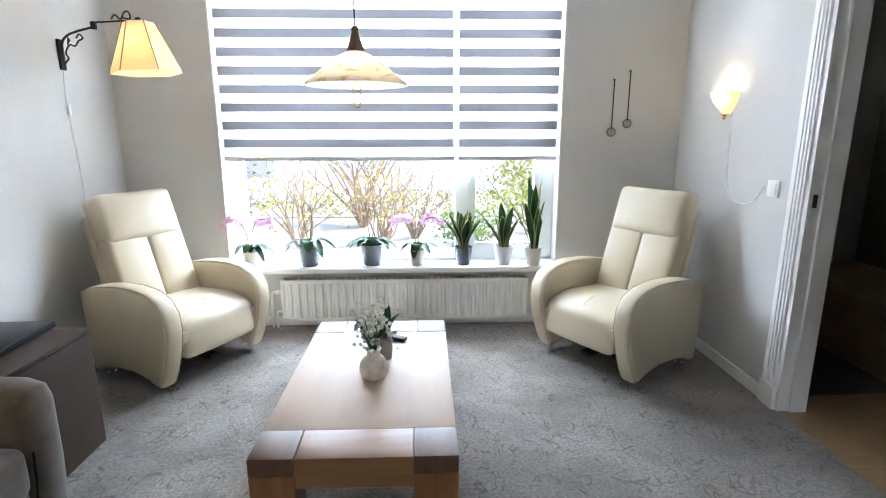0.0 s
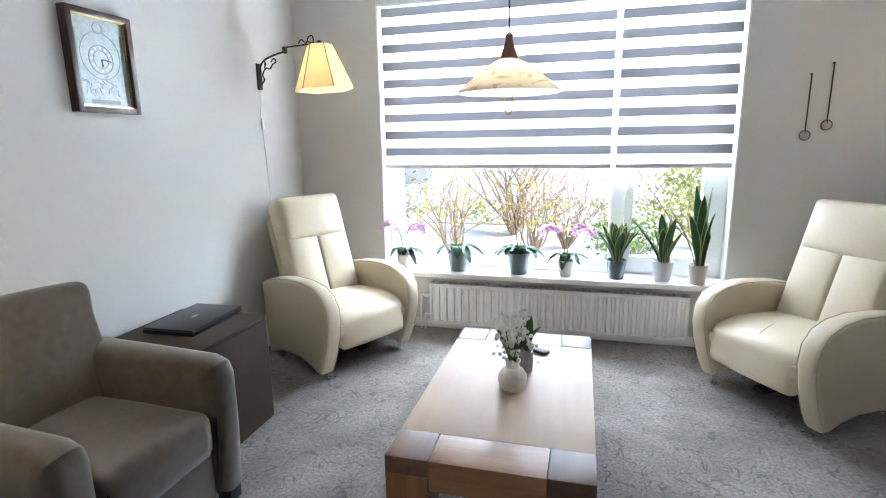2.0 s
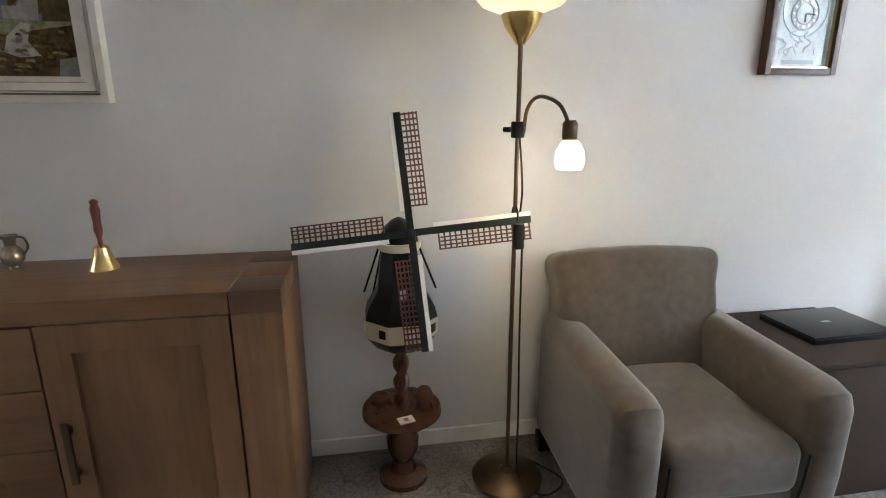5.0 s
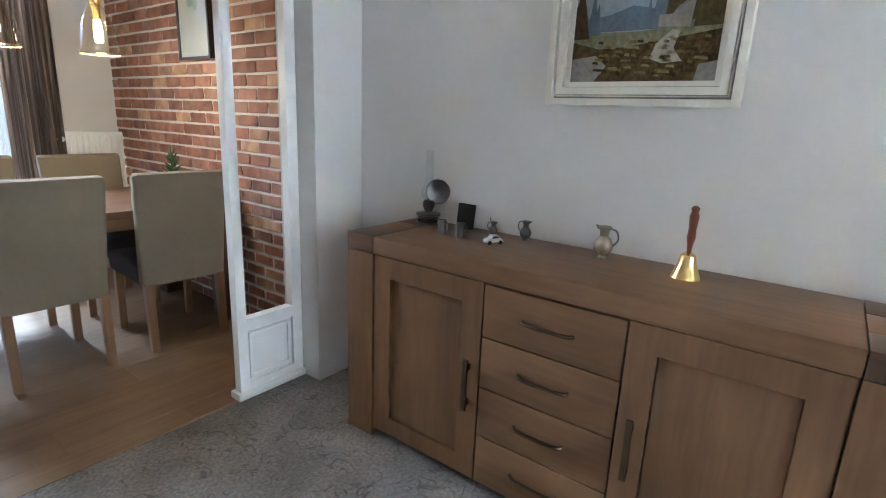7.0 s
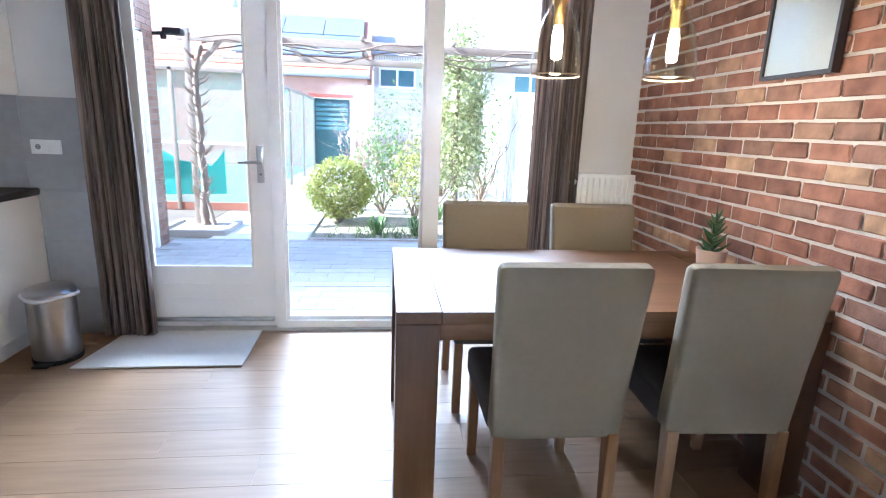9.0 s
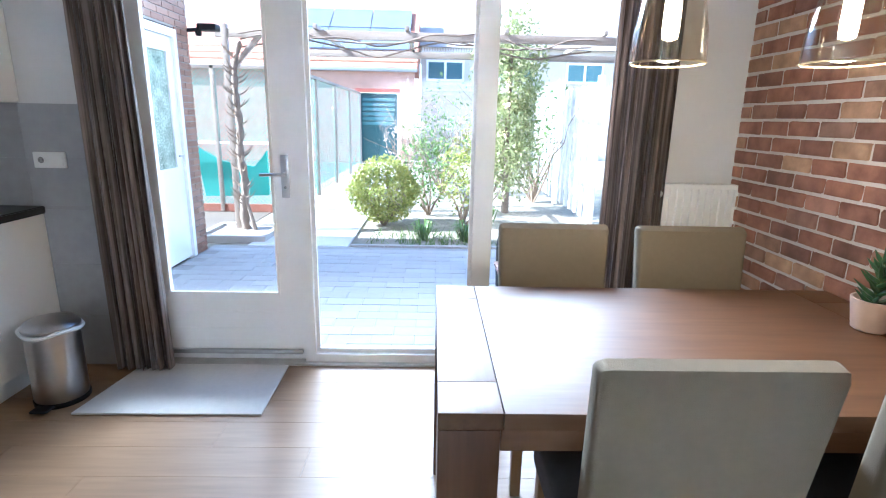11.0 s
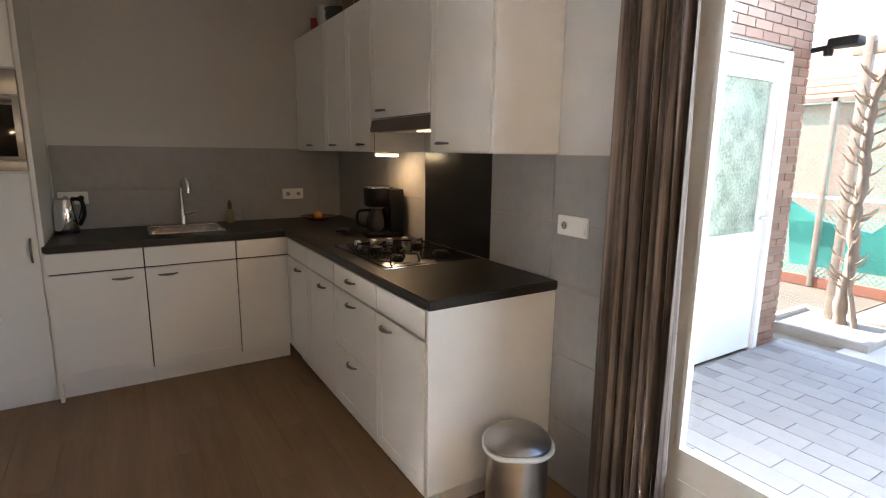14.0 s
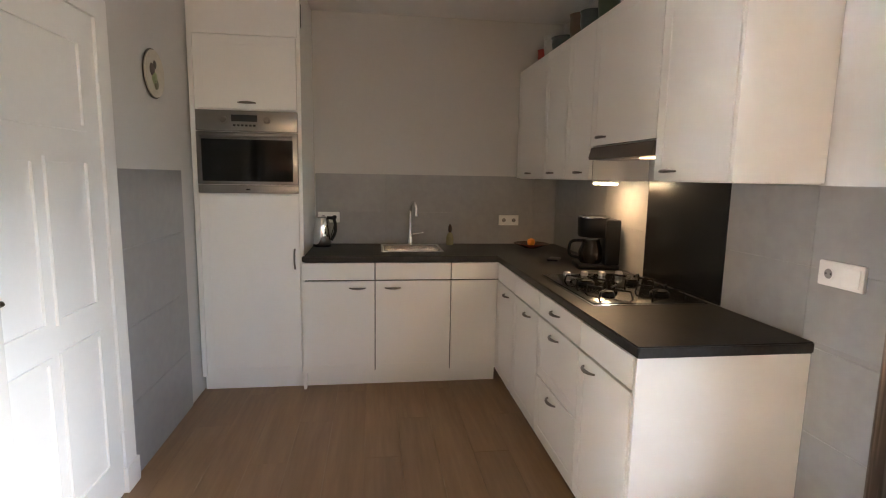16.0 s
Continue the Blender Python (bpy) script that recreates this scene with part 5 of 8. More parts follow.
for a, b in ((-3.60, -3.075), (-4.20, -3.602), (-4.80, -4.202), (-4.99, -4.802)):
    for z0, z1 in ((0.920, 1.168), (1.170, 1.462)):
        part("tile", box(4.9315, 4.937, a, b, z0, z1, 0.0008, 1), TILE, sp)
for z0, z1 in ((0.0, 0.36), (0.362, 0.728), (0.73, 1.098), (1.10, 1.462)):
    part("tile", box(3.312, 4.10, YD - 0.0085, YD - 0.003, z0, z1, 0.0008, 1), TILE, sp)
part("edge_strip", box(2.004, 2.011, YG, YG + 0.010, 0, 1.445), STEEL, sp)
part("hob_panel", box(2.837, 3.487, YG + 0.004, YG + 0.010, 0.920, 1.447, 0.001, 1), M("black_glass_panel", (0.012, 0.012, 0.013), 0.25, var=0.2), sp, "plain black panel behind the hob")

# hob
hb = thing("gas_hob", "stainless gas hob with black pan supports", "hob", (3.22, -4.70, 0.918))
part("steel_edge", box(-0.345, 0.345, -0.262, 0.267, 0.0, 0.005, 0.002), CHROME, hb)
part("hob_plate", box(-0.335, 0.335, -0.255, 0.260, 0.0, 0.010, 0.004), M("hob_glass", (0.012, 0.012, 0.013), 0.12, var=0.06), hb)
for x, y, r in ((-0.20, -0.12, 0.045), (0.06, -0.12, 0.035), (-0.20, 0.13, 0.03), (0.06, 0.13, 0.045)):
    b = part("burner", lathe([(r, 0.010), (r, 0.022), (r * 0.8, 0.026), (r * 0.8, 0.032), (r * 0.3, 0.034)], 20, pose(x, y, 0)), BLACK, hb)
    for k in range(4):
        a = math.radians(45 + 90 * k)
        part("grate_arm", tube([(x + 0.03 * math.cos(a), y + 0.03 * math.sin(a), 0.043), (x + 0.10 * math.cos(a), y + 0.10 * math.sin(a), 0.043), (x + 0.11 * math.cos(a), y + 0.11 * math.sin(a), 0.010)], 0.005, 6), BLACK, b)
for k in range(4):
    part("knob", lathe([(0.02, 0.010), (0.019, 0.028), (0.013, 0.032)], 16, pose(0.285, -0.16 + k * 0.10, 0)), STEEL, hb)

# sink, tap and small things on the worktop
sk = thing("sink", "stainless inset sink with a drain", "sink", (4.66, -3.79, 0.918))
part("rim", boxes((-0.197, 0.197, -0.222, -0.205, 0.0004, 0.004), (-0.197, 0.197, 0.205, 0.222, 0.0004, 0.004), (-0.197, -0.18, -0.205, 0.205, 0.0004, 0.004), (0.18, 0.197, -0.205, 0.205, 0.0004, 0.004)), STEEL, sk)
BASIN = M("basin_steel", (0.40, 0.39, 0.38), 0.2, 1.0, var=0.1, scale=8)
part("basin", boxes((-0.183, 0.183, -0.208, 0.208, -0.039, -0.036), (-0.183, -0.180, -0.208, 0.208, -0.036, 0.0), (0.180, 0.183, -0.208, 0.208, -0.036, 0.0), (-0.180, 0.180, -0.208, -0.205, -0.036, 0.0), (-0.180, 0.180, 0.205, 0.208, -0.036, 0.0)), BASIN, sk)
part("drain", lathe([(0.04, -0.0355), (0.04, -0.034), (0.012, -0.0335)], 20), CHROME, sk)
tp = thing("kitchen_tap", "chrome swan-neck kitchen tap behind the sink", "tap", (4.87, -3.80, 0.918), 0)
part("base", lathe([(0.026, 0), (0.026, 0.03), (0.020, 0.04), (0.018, 0.12)], 18), CHROME, tp)
part("spout", tube(curve_pts([(0, 0, 0.1), (0, 0, 0.25), (-0.025, -0.005, 0.315), (-0.085, -0.02, 0.335), (-0.135, -0.03, 0.30), (-0.145, -0.033, 0.235)]), 0.012, 12), CHROME, tp)
part("lever", tube([(0, -0.02, 0.08), (-0.01, -0.10, 0.095)], [0.010, 0.006], 10), CHROME, tp)
kt = thing("kettle", "stainless electric kettle with black handle", "kettle", (4.78, -3.13, 0.918))
part("body", lathe([(0.062, 0.018), (0.066, 0.03), (0.064, 0.12), (0.052, 0.20), (0.046, 0.215), (0.02, 0.222)], 28), CHROME, kt)
part("base", lathe([(0.068, 0), (0.068, 0.016), (0.062, 0.018)], 24), BLACK, kt)
part("handle", tube(curve_pts([(-0.02, -0.04, 0.215), (-0.03, -0.09, 0.205), (-0.03, -0.10, 0.12), (-0.02, -0.07, 0.05)]), 0.012, 8), BLACK, kt)
pl = thing("power_plug", "black plug and flex in the socket behind the kettle", "plug", (XK - 0.021, -3.212, 1.125), -90)
part("plug_body", lathe([(0.017, 0), (0.018, 0.012), (0.012, 0.03), (0.006, 0.034)], 16, pose(0, 0, 0, 90, 0, 0)), BLACK, pl)
part("flex", tube(curve_pts([(0, -0.03, 0), (0.002, -0.04, -0.05), (-0.02, -0.06, -0.13), (-0.05, -0.07, -0.215)], 4), 0.004, 6), BLACK, pl)
so = thing("soap_bottle", "small glass oil bottle with dark stopper", "bottle", (4.85, -4.11, 0.918))
part("body", lathe([(0.026, 0), (0.028, 0.01), (0.028, 0.06), (0.02, 0.085), (0.010, 0.10)], 20), M("olive_glass", (0.30, 0.28, 0.16), 0.15, var=0.1), so)
part("stopper", lathe([(0.011, 0.10), (0.015, 0.115), (0.015, 0.14), (0.006, 0.165)], 14), M("dark_stopper", (0.04, 0.02, 0.015), 0.4), so)
bl = thing("fruit_bowl", "shallow dark red bowl with an orange", "bowl", (4.68, -4.72, 0.918))
part("bowl", lathe([(0.05, 0), (0.06, 0.006), (0.13, 0.032), (0.135, 0.036), (0.128, 0.036), (0.055, 0.012), (0.0, 0.010)], 32), M("oxblood_glaze", (0.16, 0.03, 0.022), 0.25, var=0.2), bl)
part("orange", lathe([(0.004, 0.012), (0.022, 0.018), (0.032, 0.042), (0.024, 0.066), (0.003, 0.074)], 20), M("orange_peel", (0.75, 0.28, 0.04), 0.5, bump=0.3, bscale=300), bl)
cm = thing("coffee_maker", "black filter coffee maker with glass jug", "coffee maker", (3.80, -4.85, 0.918), 170)
part("base", box(-0.10, 0.10, -0.12, 0.12, 0, 0.03, 0.01), BLACK, cm)
part("tower", box(-0.095, 0.095, 0.03, 0.12, 0.028, 0.30, 0.015), BLACK, cm)
part("filter_head", lathe([(0.085, 0.19), (0.092, 0.20), (0.095, 0.30), (0.09, 0.315), (0.02, 0.32)], 24, pose(0, -0.02, 0)), BLACK, cm)
part("jug", lathe([(0.06, 0.032), (0.07, 0.05), (0.072, 0.10), (0.055, 0.15), (0.05, 0.165), (0.053, 0.175)], 24, pose(0, -0.03, 0)), M("dark_jug", (0.02, 0.015, 0.012), 0.06), cm)
part("jug_handle", tube(curve_pts([(0.0, -0.08, 0.165), (0.0, -0.15, 0.155), (0.0, -0.155, 0.08), (0.0, -0.10, 0.06)]), 0.009, 8), BLACK, cm)
part("trim_ring", lathe([(0.096, 0.305), (0.097, 0.312), (0.090, 0.316)], 24, pose(0, -0.02, 0)), CHROME, cm)
ph = solo("phone", box(-0.035, 0.035, -0.07, 0.07, 0, 0.01, 0.003), SATIN_BLACK, "flat dark phone lying on the worktop", "phone", (4.10, -4.70, 0.918), 60)
for (x, r, h, col, nm, lb) in ((4.80, 0.05, 0.14, (0.30, 0.03, 0.025), "storage_tin", "red storage tin on top of the cabinets"), (4.62, 0.06, 0.19, (0.55, 0.54, 0.52), "steel_pot", "shiny steel pot on top of the cabinets"), (4.36, 0.09, 0.12, (0.05, 0.06, 0.06), "plant_pot", "dark green glazed pot on top of the cabinets"), (4.12, 0.06, 0.20, (0.10, 0.06, 0.035), "brown_jar", "brown stoneware jar on top of the cabinets"), (3.92, 0.07, 0.16, (0.035, 0.05, 0.055), "plant_pot", "dark glazed pot on top of the cabinets"), (3.70, 0.06, 0.22, (0.04, 0.07, 0.045), "plant_pot", "green glazed pot on top of the cabinets")):
    solo(nm, lathe([(r * 0.7, 0), (r * 0.75, 0.004), (r, h * 0.6), (r * 0.95, h * 0.9), (r * 1.05, h), (r * 0.95, h), (r * 0.85, h * 0.85)], 24), M(nm + "_glaze", col, 0.28, 0.9 if nm == "steel_pot" else 0.0, var=0.15), lb, "pot", (x, -4.80, 2.273))

# pedal bin
bn = thing("pedal_bin", "stainless steel pedal bin with a white liner edge", "bin", (2.145, -4.63, 0))
part("body", lathe([(0.098, 0.02), (0.10, 0.03), (0.10, 0.36), (0.098, 0.362)], 36), STEEL, bn)
part("base_ring", lathe([(0.103, 0), (0.104, 0.02), (0.098, 0.024)], 32), BLACK, bn)
part("liner", tube([(0.107 * math.cos(a) * (1 + 0.03 * math.sin(5 * a)), 0.107 * math.sin(a), 0.368 + 0.008 * math.sin(3 * a)) for a in [i * math.pi / 16 for i in range(33)]], 0.010, 6), M("bin_liner", (0.75, 0.75, 0.73), 0.5, bump=0.4, bscale=80), bn, "white bin liner edge")
part("lid", lathe([(0.106, 0.375), (0.106, 0.388), (0.09, 0.408), (0.05, 0.422), (0.005, 0.427)], 36), STEEL, bn)
part("pedal", box(-0.035, 0.035, 0.095, 0.15, 0.012, 0.022, 0.004), BLACK, bn)
for o in bn.children:
    o.data.transform(Matrix.Diagonal((1.17, 1.17, 1.03, 1)))

# kitchen door in the north wall
kd = struct("door_4", boxes((2.35, 3.19, YD - 0.012, YD + 0.028, 0.005, 2.06)), TRIM, "white panelled kitchen door, closed", "door")
for x0, x1, z0, z1 in ((2.46, 2.745, 0.18, 0.80), (2.795, 3.08, 0.18, 0.80), (2.46, 2.745, 0.90, 1.50), (2.795, 3.08, 0.90, 1.50), (2.46, 3.08, 1.60, 1.95)):
    part("panel_moulding", boxes((x0, x1, YD - 0.022, YD - 0.0118, z0, z0 + 0.022), (x0, x1, YD - 0.022, YD - 0.0118, z1 - 0.022, z1), (x0, x0 + 0.022, YD - 0.022, YD - 0.0118, z0 + 0.022, z1 - 0.022), (x1 - 0.022, x1, YD - 0.022, YD - 0.0118, z0 + 0.022, z1 - 0.022)), TRIM, kd)
part("casing", boxes((3.192, 3.29, YD - 0.024, YD, 0, 2.15), (2.25, 2.348, YD - 0.024, YD, 0, 2.15), (2.348, 3.192, YD - 0.024, YD, 2.062, 2.15)), TRIM, kd)
part("plinth_block", box(3.185, 3.305, YD - 0.032, YD - 0.001, 0, 0.12, 0.004), TRIM, kd)
for z in (0.25, 1.07, 1.85):
    part("hinge", tube([(3.191, YD - 0.018, z - 0.045), (3.191, YD - 0.018, z + 0.045)], 0.007, 8), TRIM, kd)
part("door_handle", tube(curve_pts([(2.385, YD - 0.012, 1.06), (2.385, YD - 0.052, 1.06), (2.395, YD - 0.058, 1.06), (2.47, YD - 0.058, 1.06)], 4), 0.009, 10), BRONZE, kd)
dp = thing("wall_plate", "round painted ceramic plate hung on the wall", "plate", (3.78, YD - 0.002, 1.95))
part("plate", lathe([(0.11, 0), (0.12, 0.012), (0.118, 0.016), (0.075, 0.008), (0.0, 0.007)], 32, pose(0, 0, 0, 90, 0, 0)), M("plate_glaze", (0.62, 0.57, 0.47), 0.25, var=0.1), dp)
part("rim", lathe([(0.105, -0.002), (0.124, 0.004), (0.124, 0.009), (0.115, 0.006)], 32, pose(0, 0, 0, 90, 0, 0)), M("plate_rim", (0.05, 0.04, 0.03), 0.4), dp, "dark plate rim")
for (x, z, r, col) in ((0.01, -0.02, 0.035, (0.25, 0.30, 0.12)), (-0.015, 0.02, 0.034, (0.07, 0.035, 0.02)), (0.02, 0.05, 0.022, (0.05, 0.03, 0.02)), (0.03, -0.05, 0.03, (0.12, 0.12, 0.05))):
    part("painted_motif", lathe([(r, 0), (r * 0.8, 0.001)], 9, pose(x, -0.0085, z, 90, 0, 0)), M("motif_paint", col, 0.4, var=0.3, scale=30), dp)

# ---- lamps of the living room ----
def pendant():
    p = thing("pendant_lamp", "wide alabaster glass pendant, lit, over the coffee table", "pendant lamp", (0.428, 1.74, 1.485))
    prof = [(0.172, 0.0), (0.168, 0.008), (0.12, 0.045), (0.07, 0.085), (0.032, 0.105)]
    m, n, l, q = nodes_of("alabaster_glass")
    tc, wv, rp = n.new("ShaderNodeTexCoord"), n.new("ShaderNodeTexNoise"), n.new("ShaderNodeValToRGB")
    wv.inputs["Scale"].default_value, wv.inputs["Distortion"].default_value = 6.0, 3.0
    l.new(tc.outputs["Object"], wv.inputs["Vector"])
    rp.color_ramp.elements[0].position, rp.color_ramp.elements[1].position = 0.40, 0.47
    rp.color_ramp.elements[0].color, rp.color_ramp.elements[1].color = (0.70, 0.58, 0.43, 1), (0.91, 0.88, 0.80, 1)
    l.new(wv.outputs["Fac"], rp.inputs[0])
    tl, mx = n.new("ShaderNodeBsdfTranslucent"), n.new("ShaderNodeMixShader")
    mx.inputs[0].default_value = 0.55
    l.new(rp.outputs[0], tl.inputs[0])
    l.new(rp.outputs[0], q.inputs["Base Color"])
    q.inputs["Roughness"].default_value = 0.25
    l.new(q.outputs[0], mx.inputs[1])
    l.new(tl.outputs[0], mx.inputs[2])
    l.new(mx.outputs[0], n["Material Output"].inputs[0])
    part("glass_shade", lathe(prof + [(r - 0.004, z - 0.001) for r, z in reversed(prof)], 40), m, p, "veined alabaster glass dish")
    part("wooden_cone", lathe([(0.032, 0.105), (0.03, 0.112), (0.014, 0.155), (0.011, 0.172), (0.014, 0.178), (0.008, 0.186)], 20), wood("cone_wood", (0.20, 0.10, 0.05), (0.12, 0.06, 0.03), 2), p, "dark turned wooden cone")
    part("pull_handle", tube(curve_pts([(-0.012, 0, 0.06), (-0.013, 0, -0.03), (-0.010, 0, -0.058), (0.0, 0, -0.07), (0.010, 0, -0.058), (0.013, 0, -0.03), (0.012, 0, 0.06)]), 0.003, 6), BRASS, p, "brass pull loop")
    part("bulb", lathe([(0.004, 0.03), (0.02, 0.036), (0.028, 0.058), (0.02, 0.08), (0.012, 0.1)], 16), glow("living_bulb", (1.0, 0.85, 0.62), 4), p)
    part("cord", tube([(0, 0, 0.186), (0, 0, H - 1.485 - 0.02)], 0.0028, 6), BLACK, p)
    part("ceiling_cup", lathe([(0.03, H - 1.485 - 0.045), (0.05, H - 1.485 - 0.015), (0.05, H - 1.485)], 20), PLASTIC, p)


pendant()
lamp("living_pendant_bulb", 'POINT', pose(0.428, 1.74, 1.515), 1.2, (1.0, 0.82, 0.58), 0.03)


def swing_lamp():
    w = thing("wall_lamp", "wrought iron swing-arm wall lamp with a lit six-sided cream shade", "wall lamp", (XW, 2.98, 1.67))
    part("wall_plate", box(0, 0.016, -0.02, 0.02, 0.0, 0.16, 0.004), IRON, w)
    part("arm", tube(curve_pts([(0.012, 0, 0.03), (0.02, 0, 0.13), (0.05, 0, 0.175), (0.11, 0, 0.20), (0.20, 0, 0.222)]), 0.006, 8), IRON, w)
    part("knuckle", box(0.19, 0.215, -0.01, 0.01, 0.21, 0.25, 0.003), IRON, w)
    part("outer_arm", tube([(0.20, 0, 0.245), (0.44, 0, 0.258)], 0.005, 8), IRON, w)
    part("scroll", tube(curve_pts([(0.018, 0, 0.03), (0.045, 0, 0.06), (0.035, 0, 0.09), (0.06, 0, 0.13), (0.09, 0, 0.125), (0.11, 0, 0.15), (0.135, 0, 0.165), (0.12, 0, 0.185), (0.10, 0, 0.165)]), 0.0045, 6), IRON, w)
    part("scroll", tube(curve_pts([(0.30, 0, 0.262), (0.32, 0, 0.285), (0.35, 0, 0.262), (0.37, 0, 0.295), (0.395, 0, 0.30), (0.40, 0, 0.265), (0.36, 0, 0.27)]), 0.0045, 6), IRON, w)
    part("leaf_ornament", tube([(0.05, 0, 0.13), (0.06, 0, 0.155), (0.055, 0, 0.175)], [0.002, 0.008, 0.002], 6), IRON, w)
    prof = [(0.182, -0.018), (0.178, -0.0), (0.078, 0.245)]
    lean = pose(0.44, 0, 0.26) @ pose(0, 0, 0, 0, -3, 0) @ pose(0, 0, -0.26)
    sh = lathe(prof + [(r - 0.004, z) for r, z in reversed(prof)], 6, lean @ pose(0, 0, 0, 0, 0, 15))
    part("shade", sh, translucent("cream_lampshade", (0.93, 0.84, 0.64), 0.65), w, "six-sided cream fabric shade glowing warmly")
    for k in range(6):
        a = math.radians(15 + 60 * k)
        part("shade_piping", tube([lean @ Vector((0.183 * math.cos(a), 0.183 * math.sin(a), -0.018)), lean @ Vector((0.080 * math.cos(a), 0.080 * math.sin(a), 0.246))], 0.003, 5), M("shade_piping", (0.35, 0.22, 0.12), 0.7), w)
    part("bulb", lathe([(0.005, 0.10), (0.02, 0.105), (0.028, 0.13), (0.018, 0.16), (0.012, 0.18)], 14, pose(0.44, 0, 0)), glow("wall_lamp_bulb", (1.0, 0.80, 0.5), 3), w)
    part("socket", tube([(0.44, 0, 0.18), (0.44, 0, 0.27)], 0.014, 10), IRON, w)
    part("cord", tube(curve_pts([(0.01, 0, 0.02), (0.006, -0.012, -0.15), (0.006, 0.005, -0.4), (0.006, 0.03, -0.8), (0.006, 0.05, -1.3), (0.006, 0.05, -1.6)]), 0.0028, 6), PLASTIC, w)
    part("cord_switch", box(0.002, 0.018, -0.02, 0.0, -0.24, -0.185, 0.004), PLASTIC, w)


swing_lamp()
lamp("wall_lamp_glow", 'POINT', pose(XW + 0.44, 2.98, 1.78), 1.6, (1.0, 0.74, 0.42), 0.03)


def sconce():
    w = thing("wall_lamp", "small lit shell-shaped uplight on the wall with a hanging cord", "wall lamp", (XE, 2.885, 1.43))
    part("back_plate", box(-0.02, 0, -0.03, 0.03, 0.06, 0.14, 0.006), BRASS, w)
    bm = bmesh.new()
    rows = []
    for i in range(7):
        z = 0.12 * i / 6
        r = 0.025 + 0.075 * math.sin(0.5 * math.pi * i / 6)
        rows.append([bm.verts.new((-r * math.sin(math.pi * k / 14), r * 0.95 * math.cos(math.pi * k / 14), z)) for k in range(15)])
    for a, b in zip(rows, rows[1:]):
        for k in range(14):
            bm.faces.new((a[k], a[k + 1], b[k + 1], b[k]))
    bmesh.ops.solidify(bm, geom=bm.faces[:], thickness=0.004)
    part("shell_shade", bm, translucent("opal_shell", (0.88, 0.74, 0.50), 0.6, 0.4), w, "opal glass half shell, glowing")
    part("bulb", lathe([(0.004, 0.045), (0.018, 0.05), (0.022, 0.07), (0.012, 0.095)], 14, pose(-0.045, 0, 0)), glow("sconce_bulb", (1.0, 0.76, 0.45), 5), w)
    part("finial", lathe([(0.004, -0.03), (0.012, -0.02), (0.008, -0.01), (0.022, 0.0)], 12, pose(-0.02, 0, 0)), BRASS, w)
    part("cord", tube(curve_pts([(-0.006, -0.03, 0.08), (-0.006, -0.06, 0.02), (-0.006, -0.05, -0.2), (-0.006, -0.09, -0.42), (-0.006, -0.19, -0.475), (-0.006, -0.33, -0.45), (-0.006, -0.40, -0.36)]), 0.0028, 6), PLASTIC, w)


sconce()
lamp("sconce_glow", 'POINT', pose(XE - 0.06, 2.885, 1.57), 0.6, (1.0, 0.72, 0.40), 0.025)

# two metal wall sticks
for x, z0, z1 in ((1.902, 1.335, 1.67), (2.005, 1.39, 1.725)):
    s = thing("wall_ornament", "slim dark metal rod with a pearly disc, hung on the wall", "wall ornament", (x, YN, z0), 0, "pair of wall rods")
    part("rod", tube([(0, -0.012, 0.0), (0, -0.012, z1 - z0)], 0.004, 6), IRON, s)
    part("disc", lathe([(0.026, 0), (0.028, 0.004), (0.024, 0.01), (0.0, 0.012)], 20, pose(0, -0.004, 0.0, 90, 0, 0)), M("pearl_disc", (0.55, 0.52, 0.46), 0.25, 0.3), s)
    part("disc_rim", tube([(0.027 * math.cos(a), -0.012, 0.027 * math.sin(a)) for a in [i * math.pi / 10 for i in range(21)]], 0.0035, 6), BRONZE, s)
    part("hanger", tube([(0, 0, z1 - z0), (0, -0.012, z1 - z0)], 0.006, 8), IRON, s)

# ---- plants on the sill ----
def pot(parent, r, h, mat):
    part("pot", lathe([(r * 0.72, 0), (r * 0.76, 0.004), (r, h), (r * 1.03, h + 0.004), (r * 0.93, h + 0.004), (r * 0.88, h * 0.85), (0, h * 0.83)], 28), mat, parent)
    part("soil", lathe([(r * 0.89, h * 0.86), (r * 0.5, h * 0.9), (0.0, h * 0.9)], 16), SOIL, parent)


P_GREY = M("blue_grey_glaze", (0.115, 0.14, 0.155), 0.3, var=0.12)
P_WHITE = M("ivory_glaze", (0.56, 0.52, 0.44), 0.35, var=0.04)
P_NAVY = M("dark_slate_glaze", (0.07, 0.085, 0.10), 0.22, var=0.12)
P_LIGHT = M("pale_grey_glaze", (0.56, 0.56, 0.58), 0.35, var=0.05)


